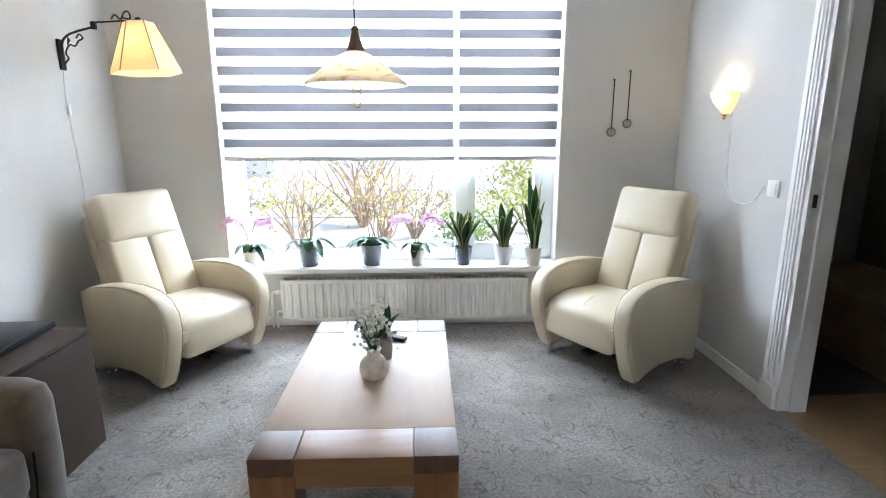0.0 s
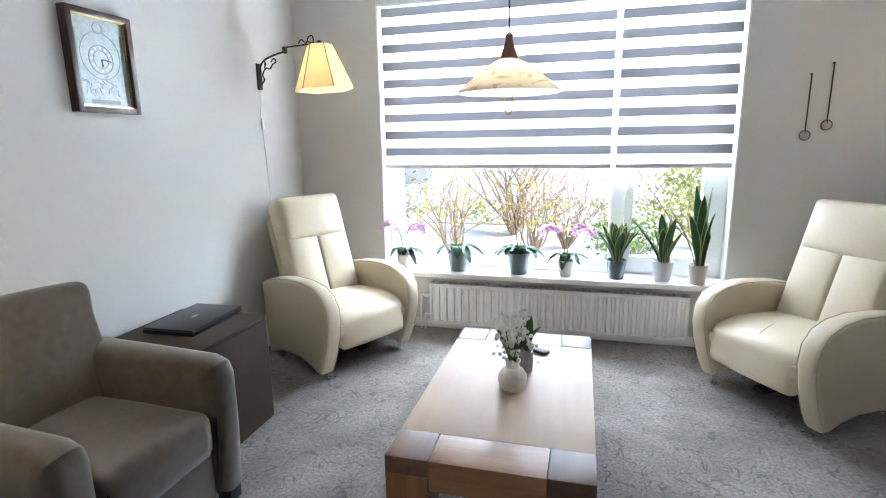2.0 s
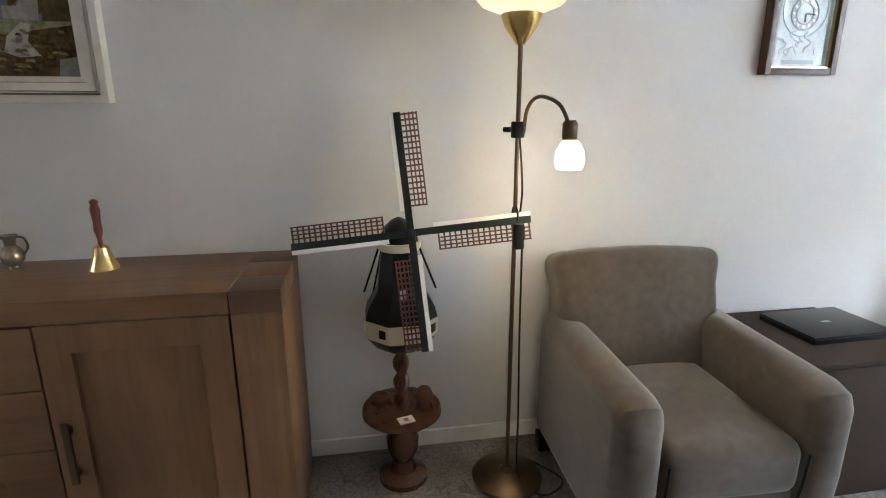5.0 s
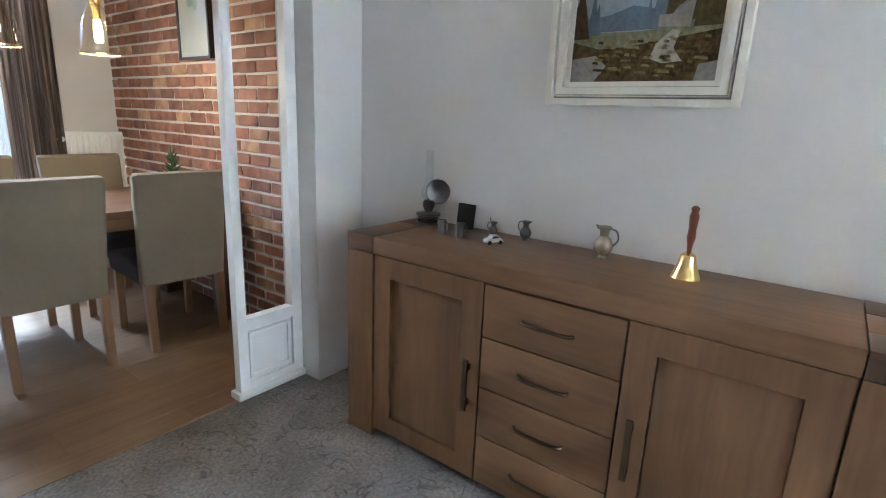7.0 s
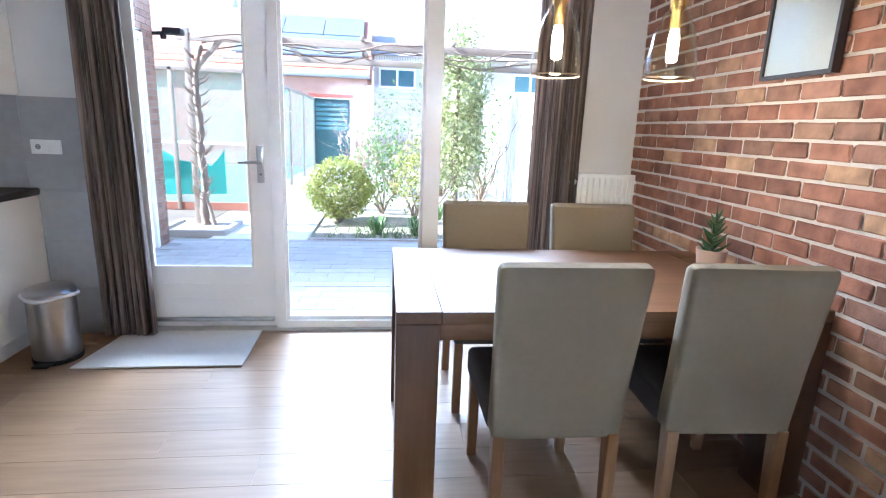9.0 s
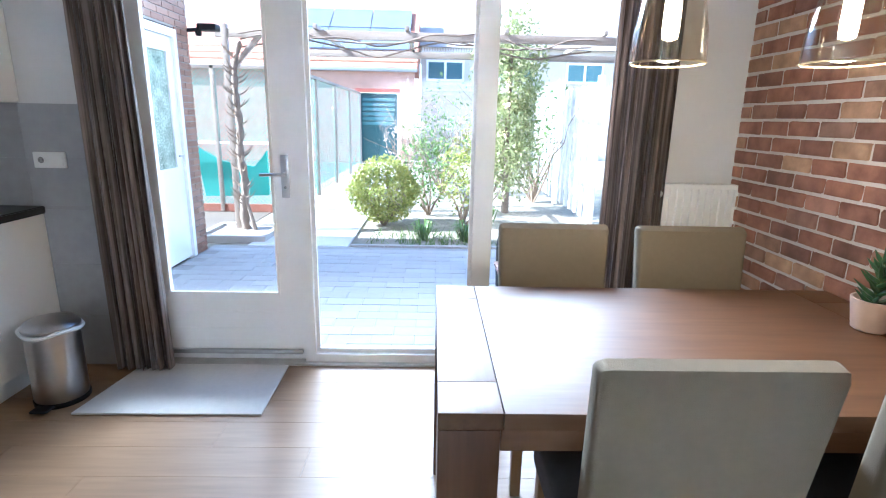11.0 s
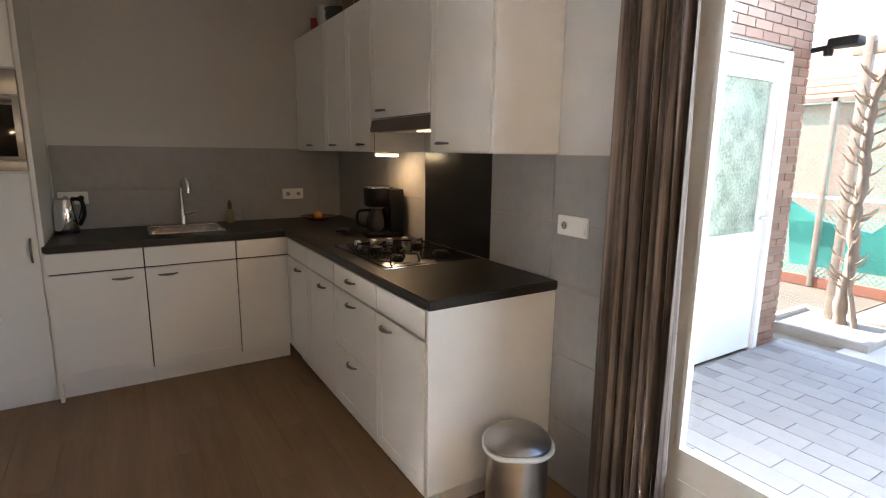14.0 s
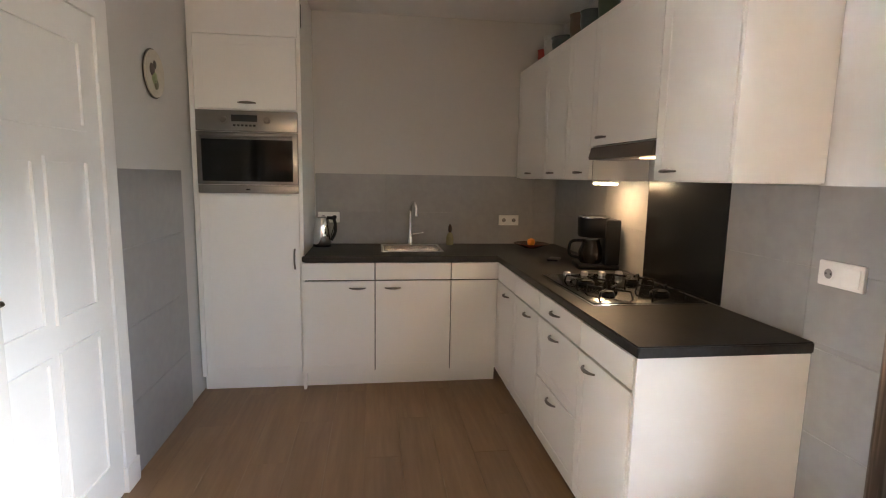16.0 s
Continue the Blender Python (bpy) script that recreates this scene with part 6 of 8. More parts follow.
def orchid(x, y, r, h, potmat, seed, flowers, label, leafmat=LEAF2):
    o = thing("orchid", label, "potted plant", (x, y, 0.438), 0, "plants on the window sill")
    pot(o, r, h, potmat)
    rng = random.Random(seed)
    nl = 7
    for k in range(nl):
        a = 6.283 * k / nl + rng.uniform(-0.3, 0.3)
        ln, w = rng.uniform(0.12, 0.17) * (r / 0.05) ** 0.6, 0.027 * (r / 0.05) ** 0.7
        dx, dy = math.cos(a), math.sin(a) * 0.5
        droop = rng.uniform(-0.07, 0.01)
        part("leaf", blade(curve_pts([(0, 0, h * 0.88), (0.35 * ln * dx, 0.35 * ln * dy, h + 0.045), (0.75 * ln * dx, 0.75 * ln * dy, h + 0.03 + droop * 0.5), (ln * dx, ln * dy, h + droop)], 3),
                           [0.006, w * 0.6, w * 0.9, w, w, w, w * 0.9, w * 0.7, w * 0.4, 0.002], 0.14), leafmat, o)
    for s in range(2):
        sx = -1 if s else 1
        top = 0.30 + rng.uniform(-0.03, 0.03)
        if flowers:
            pts = curve_pts([(0, 0, h), (0.02 * sx, 0.0, h + 0.13), (0.06 * sx, 0, h + 0.21), (0.12 * sx, 0, h + 0.225), (0.16 * sx, 0, h + 0.19)])
        else:
            pts = curve_pts([(0, 0, h), (0.018 * sx, 0, h + 0.12), (0.03 * sx, 0, h + top * 0.8), (0.02 * sx, 0, h + top)])
        part("flower_stem", tube(pts, 0.0034, 6), STEM, o)
        if flowers:
            for q in range(10):
                p = pts[-1 - (q * 3) // 2] + Vector((rng.uniform(-0.015, 0.015), rng.uniform(-0.02, 0.02), rng.uniform(-0.025, 0.015)))
                f = bmesh.new()
                for j in range(5):
                    a = 6.283 * j / 5 + rng.random()
                    d1, d2 = Vector((math.cos(a), -0.3, math.sin(a))), Vector((-math.sin(a), 0, math.cos(a)))
                    v = [f.verts.new(p + d1 * t + d2 * w_) for t, w_ in ((0.002, 0), (0.016, 0.012), (0.028, 0.0), (0.016, -0.012))]
                    f.faces.new(v)
                bmesh.ops.solidify(f, geom=f.faces[:], thickness=0.001)
                part("blossom", f, PINK, o, "pale pink orchid blossom")
    return o


def snake_plant(x, y, r, h, potmat, seed, n, height, label):
    o = thing("snake_plant", label, "potted plant", (x, y, 0.438), 0, "plants on the window sill")
    pot(o, r, h, potmat)
    rng = random.Random(seed)
    for k in range(n):
        a = 6.283 * k / n + rng.uniform(-0.4, 0.4)
        lean = rng.uniform(0.15, 0.75) if k else 0.05
        ln = height * rng.uniform(0.6, 1.0) if k else height
        dx, dy = math.cos(a) * lean, math.sin(a) * lean * 0.5
        w = 0.021
        b = Vector((0.35 * r * math.cos(a), 0.35 * r * math.sin(a), h * 0.85))
        pts = [b + Vector((dx * ln * t ** 1.4 * 0.9, dy * ln * t ** 1.4, ln * t)) for t in (0, 0.2, 0.4, 0.6, 0.8, 0.93, 1.0)]
        ws = [0.010, 0.016, w * 1.3, w * 1.35, w * 1.1, w * 0.55, 0.001]
        lf = part("leaf", blade(pts, ws, 0.35, 0.002), LEAF2, o)
        for s in (-1, 1):
            edge = []
            for i, p in enumerate(pts):
                d = (pts[min(i + 1, 6)] - pts[max(i - 1, 0)]).normalized()
                sd = d.cross(Vector((0, 0, 1)))
                sd = sd.normalized() if sd.length > 0.05 else Vector((1, 0, 0))
                edge.append(p + sd * s * ws[i] + sd.cross(d) * ws[i] * 0.35)
            part("yellow_margin", tube(edge, 0.0022, 4), MARGIN, lf)


MARGIN = M("leaf_margin_yellow", (0.38, 0.40, 0.13), 0.5)
orchid(-0.545, 3.42, 0.054, 0.10, P_WHITE, 1, True, "pink flowering orchid in an ivory pot")
orchid(-0.146, 3.43, 0.074, 0.135, P_GREY, 2, False, "orchid with bare stems in a blue-grey pot")
orchid(0.28, 3.43, 0.076, 0.14, P_GREY, 3, False, "broad-leaved orchid in a blue-grey pot")
orchid(0.594, 3.41, 0.053, 0.105, P_WHITE, 5, True, "pink flowering orchid in an ivory pot beside snake plants")
snake_plant(0.915, 3.42, 0.062, 0.12, P_NAVY, 6, 18, 0.28, "bushy snake plant in a dark slate pot")
snake_plant(1.195, 3.42, 0.066, 0.125, P_LIGHT, 7, 12, 0.36, "snake plant in a pale grey pot")
snake_plant(1.395, 3.38, 0.058, 0.12, P_WHITE, 8, 6, 0.50, "tall thin snake plant in an ivory pot")

# ---- clock and painting ----
ck = thing("wall_clock", "dark framed pictorial wall clock with a pale engraved face", "clock", (XW, 1.825, 1.472))
FR = wood("mahogany_frame", (0.055, 0.022, 0.016), (0.028, 0.013, 0.010), 2, 0.3)
for y0, y1, z0, z1 in ((-0.155, -0.13, 0, 0.41), (0.13, 0.155, 0, 0.41), (-0.13, 0.13, 0, 0.025), (-0.13, 0.13, 0.385, 0.41)):
    part("frame_bar", box(0, 0.042, y0, y1, z0, z1, 0.003), FR, ck)
part("gilt_slip", boxes((0.02, 0.032, -0.13, -0.125, 0.025, 0.385), (0.02, 0.032, 0.125, 0.13, 0.025, 0.385), (0.02, 0.032, -0.125, 0.125, 0.025, 0.03), (0.02, 0.032, -0.125, 0.125, 0.38, 0.385)), BRASS, ck)
part("engraved_sheet", box(0.004, 0.018, -0.125, 0.125, 0.03, 0.38), M("silvered_sheet", (0.36, 0.40, 0.40), 0.4, 0.2, var=0.3, scale=14, fine=60), ck)
ENG = M("engraving_line", (0.22, 0.26, 0.27), 0.5)


def ring(parent, r, y, z, t, name="engraved_ring"):
    part(name, tube([(0.019, y + r * math.cos(a), z + r * math.sin(a)) for a in [i * math.pi / 16 for i in range(33)]], t, 5), ENG, parent)


ring(ck, 0.058, 0.0, 0.22, 0.002)
ring(ck, 0.036, 0.0, 0.22, 0.0015)
ring(ck, 0.095, 0.0, 0.235, 0.0015)
ring(ck, 0.022, 0.0, 0.345, 0.002)
for k in range(12):
    a = math.radians(30 * k)
    part("hour_mark", lathe([(0.0065, 0), (0.005, 0.002)], 10, pose(0.018, 0.047 * math.cos(a), 0.22 + 0.047 * math.sin(a), 0, 90, 0)), PLASTIC, ck)
part("hour_hand", add(bmesh.new(), box(0.021, 0.0225, -0.003, 0.003, 0, 0.03), pose(0, 0.0, 0.22, 185, 0, 0)), BLACK, ck)
part("minute_hand", add(bmesh.new(), box(0.0225, 0.024, -0.0022, 0.0022, 0, 0.045), pose(0, 0.0, 0.22, -95, 0, 0)), BLACK, ck)
for y0, y1, z0, z1 in ((-0.115, -0.105, 0.04, 0.33), (0.105, 0.115, 0.04, 0.33), (-0.07, 0.07, 0.04, 0.055)):
    part("engraved_column", box(0.018, 0.0195, y0, y1, z0, z1), ENG, ck)
rng = random.Random(9)
for k in range(16):
    y, z = rng.uniform(-0.09, 0.09), rng.uniform(0.07, 0.15)
    part("engraved_figure", tube(curve_pts([(0.0185, y, z), (0.0185, y + rng.uniform(-0.02, 0.02), z + 0.015), (0.0185, y + rng.uniform(-0.02, 0.02), z + 0.025)], 3), 0.0014, 4), ENG, ck)

pt = thing("oil_painting", "landscape painting of a white cottage in a wide white frame", "painting", (XW, -0.936, 1.365))
PF = M("antique_white_frame", (0.66, 0.63, 0.55), 0.45, var=0.06, scale=8, stretch=(1, 1, 1))
PG = M("dark_frame_groove", (0.20, 0.18, 0.14), 0.6, var=0.2)
Wp, Hp = 0.312, 0.55
for k, (a, b, d) in enumerate(((0.0, 0.022, 0.045), (0.022, 0.029, 0.020), (0.029, 0.033, 0.036), (0.033, 0.036, 0.022), (0.036, 0.059, 0.040), (0.059, 0.062, 0.018), (0.062, 0.078, 0.026))):
    part("frame_moulding", boxes((0, d, -Wp + a, -Wp + b, a, Hp - a), (0, d, Wp - b, Wp - a, a, Hp - a), (0, d, -Wp + b, Wp - b, a, b), (0, d, -Wp + b, Wp - b, Hp - b, Hp - a)), PG if d < 0.024 else PF, pt)
cw, z0 = 0.234, 0.078


def paint(name, poly, col, depth, var=0.35, sc=18):
    """A brushed patch of the picture, laid over the one before."""
    part(name, slab([(u, v + z0) for u, v in poly], 'x', 0.012, 0.014 + depth * 0.0004), M("oil_" + name, dim(col, 0.62), 0.75, var=min(0.9, var * 1.5), scale=sc, fine=70, bump=0.3, bscale=90, spec=0.15), pt)


part("canvas", box(0.0, 0.012, -cw, cw, z0, Hp - z0), M("oil_sky", (0.27, 0.31, 0.345), 0.75, var=0.2, scale=9, spec=0.15), pt)
# the picture's left (towards the dining room) is -y
paint("haze", [(-cw, 0.16), (cw, 0.16), (cw, 0.19), (0.06, 0.215), (-0.04, 0.235), (-0.12, 0.21), (-cw, 0.20)], (0.20, 0.25, 0.31), 1, 0.2, 8)
paint("far_meadow", [(-cw, 0.10), (cw, 0.10), (cw, 0.17), (-0.02, 0.155), (-cw, 0.16)], (0.30, 0.29, 0.17), 2)
paint("blue_pine_tree", [(-0.19, 0.15), (-0.18, 0.23), (-0.172, 0.30), (-0.163, 0.22), (-0.155, 0.25), (-0.145, 0.17), (-0.14, 0.15)], (0.17, 0.22, 0.27), 3, 0.15)
paint("blue_pine_tree", [(0.0, 0.16), (0.012, 0.26), (0.022, 0.19), (0.045, 0.33), (0.06, 0.24), (0.075, 0.36), (0.10, 0.16)], (0.20, 0.25, 0.30), 3, 0.15)
paint("brown_pine", [(-cw, 0.14), (-0.18, 0.14), (-0.20, 0.24), (-0.215, 0.30), (-cw, 0.24)], (0.11, 0.065, 0.03), 4)
paint("autumn_tree", [(0.06, 0.18), (0.16, 0.18), (0.165, 0.28), (0.13, 0.36), (0.10, 0.36), (0.075, 0.30)], (0.13, 0.09, 0.035), 4)
paint("autumn_tree", [(0.15, 0.16), (cw, 0.16), (cw, 0.39), (0.19, 0.39), (0.165, 0.30)], (0.12, 0.085, 0.035), 5)
paint("cottage_wall", [(0.045, 0.165), (0.14, 0.16), (0.148, 0.235), (0.10, 0.225), (0.085, 0.20), (0.045, 0.20)], (0.40, 0.37, 0.32), 6, 0.2)
paint("cottage_roof", [(0.07, 0.195), (0.145, 0.255), (0.155, 0.27), (0.17, 0.235), (0.150, 0.235), (0.10, 0.222)], (0.36, 0.30, 0.26), 7, 0.15)
paint("foreground", [(-cw, 0.0), (cw, 0.0), (cw, 0.15), (0.10, 0.13), (-0.04, 0.11), (-0.14, 0.105), (-cw, 0.13)], (0.12, 0.075, 0.03), 6, 0.6, 26)
paint("path", [(0.03, 0.07), (0.07, 0.055), (0.13, 0.06), (0.10, 0.10), (0.115, 0.15), (0.09, 0.155), (0.045, 0.115)], (0.55, 0.50, 0.42), 8, 0.15)
paint("water", [(-cw, 0.0), (-0.15, 0.0), (-0.11, 0.05), (-0.15, 0.085), (-cw, 0.075)], (0.40, 0.38, 0.34), 7, 0.2)
paint("water", [(0.17, 0.0), (cw, 0.0), (cw, 0.06), (0.18, 0.05)], (0.36, 0.34, 0.30), 7, 0.2)
rng = random.Random(5)
for k in range(60):
    y, z, s = rng.uniform(-0.15, 0.2), rng.uniform(0.01, 0.13), rng.uniform(0.008, 0.02)
    paint("brush_stroke", [(y - s, z), (y + s, z - 0.003), (y + s * 0.8, z + 0.006), (y - s * 0.6, z + 0.007)], rng.choice([(0.24, 0.17, 0.06), (0.07, 0.045, 0.02), (0.33, 0.26, 0.12)]), 8, 0.3)

# ---- things on the sideboard ----
ZS = 0.855
ol = thing("oil_lamp", "old glass oil lamp with chimney and round reflector", "oil lamp", (-1.235, -1.73, ZS))
CHIM = pane_glass("chimney_glass", (0.92, 0.94, 0.94), 4.0)
part("font", lathe([(0.046, 0.012), (0.050, 0.018), (0.050, 0.036), (0.046, 0.042), (0.02, 0.052), (0.017, 0.066)], 28), CHIM, ol, "clear glass oil font")
part("oil", lathe([(0.044, 0.012), (0.045, 0.03), (0.0, 0.031)], 24), M("dark_oil", (0.03, 0.03, 0.028), 0.1), ol)
part("base_ring", lathe([(0.050, 0), (0.054, 0.003), (0.054, 0.010), (0.048, 0.012)], 28), PEWTER, ol)
part("base_ring", lathe([(0.048, 0.040), (0.053, 0.042), (0.053, 0.049), (0.03, 0.053)], 28), PEWTER, ol)
part("burner", lathe([(0.014, 0.055), (0.024, 0.075), (0.026, 0.092), (0.020, 0.105)], 20), IRON, ol)
part("chimney", lathe([(0.020, 0.105), (0.033, 0.125), (0.034, 0.145), (0.022, 0.172), (0.017, 0.20), (0.015, 0.315)], 24), CHIM, ol)
part("reflector", lathe([(0.0, 0.0), (0.040, 0.004), (0.050, 0.012), (0.053, 0.010), (0.043, -0.001), (0.0, -0.006)], 28, pose(-0.034, 0.024, 0.142, 0, 90, 30)), PEWTER, ol, "round tarnished reflector dish")
for y in (-1.575, -1.485):
    mg = thing("pewter_mug", "tiny pewter mug on the sideboard", "mug", (-1.13, y, ZS), 0, "pewter miniatures")
    part("body", lathe([(0.017, 0), (0.016, 0.004), (0.017, 0.036), (0.019, 0.055), (0.016, 0.055), (0.014, 0.01)], 18), PEWTER, mg)
    part("handle", tube(curve_pts([(0, 0.016, 0.048), (0, 0.031, 0.042), (0, 0.031, 0.018), (0, 0.016, 0.012)]), 0.0025, 6), PEWTER, mg)
bb = thing("photo_frame", "small black upright frame leaning by the wall", "frame", (-1.275, -1.565, ZS), 0)
part("frame", add(bmesh.new(), box(-0.008, 0.008, -0.04, 0.04, 0.0, 0.105, 0.003), pose(0, 0, 0, 0, -8, 0)), BLACK, bb)
part("easel_back", add(bmesh.new(), box(-0.03, -0.026, -0.012, 0.012, 0.0, 0.08), pose(0, 0, 0, 0, 14, 0)), BLACK, bb)


def jug(x, y, s, mat, label, ang):
    j = thing("jug", label, "jug", (x, y, ZS), ang, "metal jugs")
    part("body", lathe([(0.014 * s, 0), (0.012 * s, 0.008 * s), (0.026 * s, 0.024 * s), (0.029 * s, 0.038 * s), (0.022 * s, 0.056 * s), (0.013 * s, 0.066 * s), (0.014 * s, 0.08 * s), (0.021 * s, 0.095 * s), (0.018 * s, 0.095 * s), (0.011 * s, 0.075 * s)], 24), mat, j)
    part("handle", tube(curve_pts([(0, 0.018 * s, 0.09 * s), (0, 0.036 * s, 0.085 * s), (0, 0.042 * s, 0.06 * s), (0, 0.028 * s, 0.04 * s)]), 0.003 * s, 6), PEWTER, j)
    part("spout", tube([(0, -0.016 * s, 0.088 * s), (0, -0.028 * s, 0.097 * s)], [0.006 * s, 0.003 * s], 8), mat, j)
    return j


j = jug(-1.235, -1.40, 0.62, PEWTER, "tiny dark pewter jug with a lid", 180)
part("lid_thumb", tube([(0, 0.012, 0.058), (0, 0.016, 0.075)], 0.002, 5), PEWTER, j)
jug(-1.27, -1.275, 0.80, PEWTER, "small dark pewter jug with a lid", 180)
jug(-1.235, -0.955, 1.15, M("lustre_glaze", (0.42, 0.36, 0.27), 0.18, 0.6, var=0.25, scale=20), "round lustre jug with a dark handle", 0)
be = thing("hand_bell", "polished brass hand bell with a turned wooden handle", "bell", (-1.19, -0.675, ZS))
part("bell", lathe([(0.045, 0), (0.043, 0.006), (0.034, 0.025), (0.026, 0.05), (0.022, 0.07), (0.008, 0.08)], 28), BRASS, be)
part("handle", lathe([(0.007, 0.08), (0.008, 0.10), (0.013, 0.125), (0.011, 0.15), (0.014, 0.19), (0.010, 0.205), (0.013, 0.215), (0.005, 0.222)], 18), wood("bell_handle", (0.22, 0.06, 0.03), (0.12, 0.03, 0.015), 2, 0.3), be)
tc_ = thing("toy_car", "tiny white and pale blue toy car", "toy car", (-1.125, -1.33, ZS), 60)
CARW = M("toy_white", (0.66, 0.70, 0.74), 0.25)
part("body", slab([(-0.036, 0.008), (-0.037, 0.016), (-0.03, 0.022), (-0.018, 0.024), (-0.010, 0.034), (0.010, 0.035), (0.022, 0.025), (0.034, 0.018), (0.036, 0.008)], 'x', -0.015, 0.015, 0.003, 2), CARW, tc_)
part("side_window", slab([(-0.014, 0.0235), (-0.008, 0.032), (0.009, 0.032), (0.016, 0.0245)], 'x', -0.0153, 0.0153), M("toy_glass", (0.05, 0.07, 0.09), 0.1), tc_)
for x in (-0.014, 0.014):
    for y in (-0.022, 0.022):
        part("wheel", lathe([(0.008, -0.003), (0.008, 0.003)], 14, pose(x, y, 0.008, 0, 90, 0)), BLACK, tc_)

# ---- outside ----
def quads(name, verts, faces, mat, parent=None, label="", kind=""):
    me = bpy.data.meshes.new(name)
    me.from_pydata(verts, [], faces)
    me.materials.append(mat)
    ob = new(name, me)
    if parent:
        ob.parent = parent
    if label:
        ob["label"] = label
    if kind:
        ob["kind"] = kind
    return ob


def leaf_material(name, col, col2):
    m, n, l, p = nodes_of(name)
    g, rp = n.new("ShaderNodeNewGeometry"), n.new("ShaderNodeValToRGB")
    rp.color_ramp.elements[0].color, rp.color_ramp.elements[1].color = (*col, 1), (*col2, 1)
    l.new(g.outputs["Random Per Island"], rp.inputs[0])
    l.new(rp.outputs[0], p.inputs["Base Color"])
    p.inputs["Roughness"].default_value = 0.5
    t, mx = n.new("ShaderNodeBsdfTranslucent"), n.new("ShaderNodeMixShader")
    mx.inputs[0].default_value = 0.35
    l.new(rp.outputs[0], t.inputs[0])
    l.new(p.outputs[0], mx.inputs[1])
    l.new(t.outputs[0], mx.inputs[2])
    l.new(mx.outputs[0], n["Material Output"].inputs[0])
    return m


def leaves(rng, centre, radii, n, size, lump=0.25, shell=0.55):
    """Leaf rhombs in an uneven, gappy crown."""
    vs, fs = [], []
    ph = rng.uniform(0, 6, 6)
    while len(fs) < n:
        d = rng.normal(size=3)
        d /= np.linalg.norm(d)
        k = 1 + lump * math.sin(4 * d[0] + ph[0]) * math.sin(4 * d[1] + ph[1]) + lump * 0.6 * math.sin(7 * d[2] + ph[2])
        r = k * (shell + (1 - shell) * rng.random() ** 0.6)
        c = np.array(centre) + d * np.array(radii) * r
        a = rng.normal(size=3)
        a /= np.linalg.norm(a)
        b = np.cross(a, rng.normal(size=3))
        b /= np.linalg.norm(b)
        s = size * (0.6 + 0.8 * rng.random())
        i = len(vs)
        vs += [tuple(c - a * s), tuple(c + b * s * 0.45), tuple(c + a * s), tuple(c - b * s * 0.45)]
        fs.append((i, i + 1, i + 2, i + 3))
    return vs, fs


def twigs(rng, base, height, spread, n, r0=0.012):
    bm = bmesh.new()
    for k in range(n):
        a = rng.uniform(0, 6.283)
        p = Vector(base)
        pts, rad = [p.copy()], [r0]
        d = Vector((math.cos(a) * spread, math.sin(a) * spread, 1.0))
        m = 5
        for i in range(m):
            d = (d + Vector((rng.normal() * 0.28, rng.normal() * 0.28, rng.normal() * 0.12))).normalized()
            p = p + d * height / m * rng.uniform(0.75, 1.1)
            pts.append(p.copy())
            rad.append(r0 * (1 - (i + 1) / (m + 0.6)))
            if i > 1:
                e = (d + Vector((rng.normal() * 0.9, rng.normal() * 0.9, 0.3))).normalized()
                add(bm, tube([p, p + e * height * 0.14, p + e * height * 0.24 + Vector((0, 0, 0.02))], [r0 * 0.35, r0 * 0.25, r0 * 0.08], 4))
        add(bm, tube(pts, rad, 5))
    return bm


BARK = M("grey_brown_bark", (0.20, 0.155, 0.12), 0.9, var=0.3, scale=9, bump=0.6, bscale=60)
TWIG = M("twig_bark", (0.24, 0.18, 0.13), 0.85, var=0.2)
LIME = leaf_material("fresh_green_leaf", (0.19, 0.24, 0.045), (0.42, 0.41, 0.12))
DEEP = leaf_material("mid_green_leaf", (0.07, 0.14, 0.035), (0.18, 0.25, 0.07))
YELL = leaf_material("yellow_blossom", (0.42, 0.33, 0.03), (0.55, 0.45, 0.08))
PINKB = leaf_material("pale_pink_bud", (0.50, 0.38, 0.33), (0.62, 0.52, 0.42))
nrng = np.random.default_rng(11)


def shrub(name, loc, h, rad, n, size, mat, label, category="shrub", tw=14, shell=0.5, leaf_h=0.55):
    s = thing(name, label, category, loc)
    part("branches", twigs(nrng, (0, 0, -0.02), h * 0.95, rad / h * 0.75, tw, 0.010 + 0.006 * h), TWIG, s)
    if n:
        v, f = leaves(nrng, (0, 0, h * leaf_h), (rad, rad, h * (1 - leaf_h)), n, size, 0.22, shell)
        quads("foliage", v, f, mat, s)
    return s


GZ = -0.085
struct("ground", boxes((-60, 60, -70, 70, -0.5, -0.10)), M("garden_soil", (0.27, 0.235, 0.185), 0.95, var=0.3, scale=1.6, fine=25, bump=0.6, bscale=20, col2=(0.17, 0.16, 0.105)), "garden soil and grass reaching to the horizon", "ground")
struct("garden_path", boxes((1.28, 2.45, -20.0, -8.16, -0.10, -0.075), (-14, 14, 3.75, 16.0, -0.10, -0.085)), M("pale_concrete", (0.56, 0.54, 0.51), 0.85, var=0.12, scale=2, fine=30, bump=0.2), "pale concrete garden path", "path")
tb = struct("terrace_bed", boxes((2.85, 12, -30, -8.9, -0.10, -0.092)), M("earth", (0.09, 0.07, 0.05), 0.95, var=0.3, bump=0.5, bscale=30), "bare earth beds", "soil")

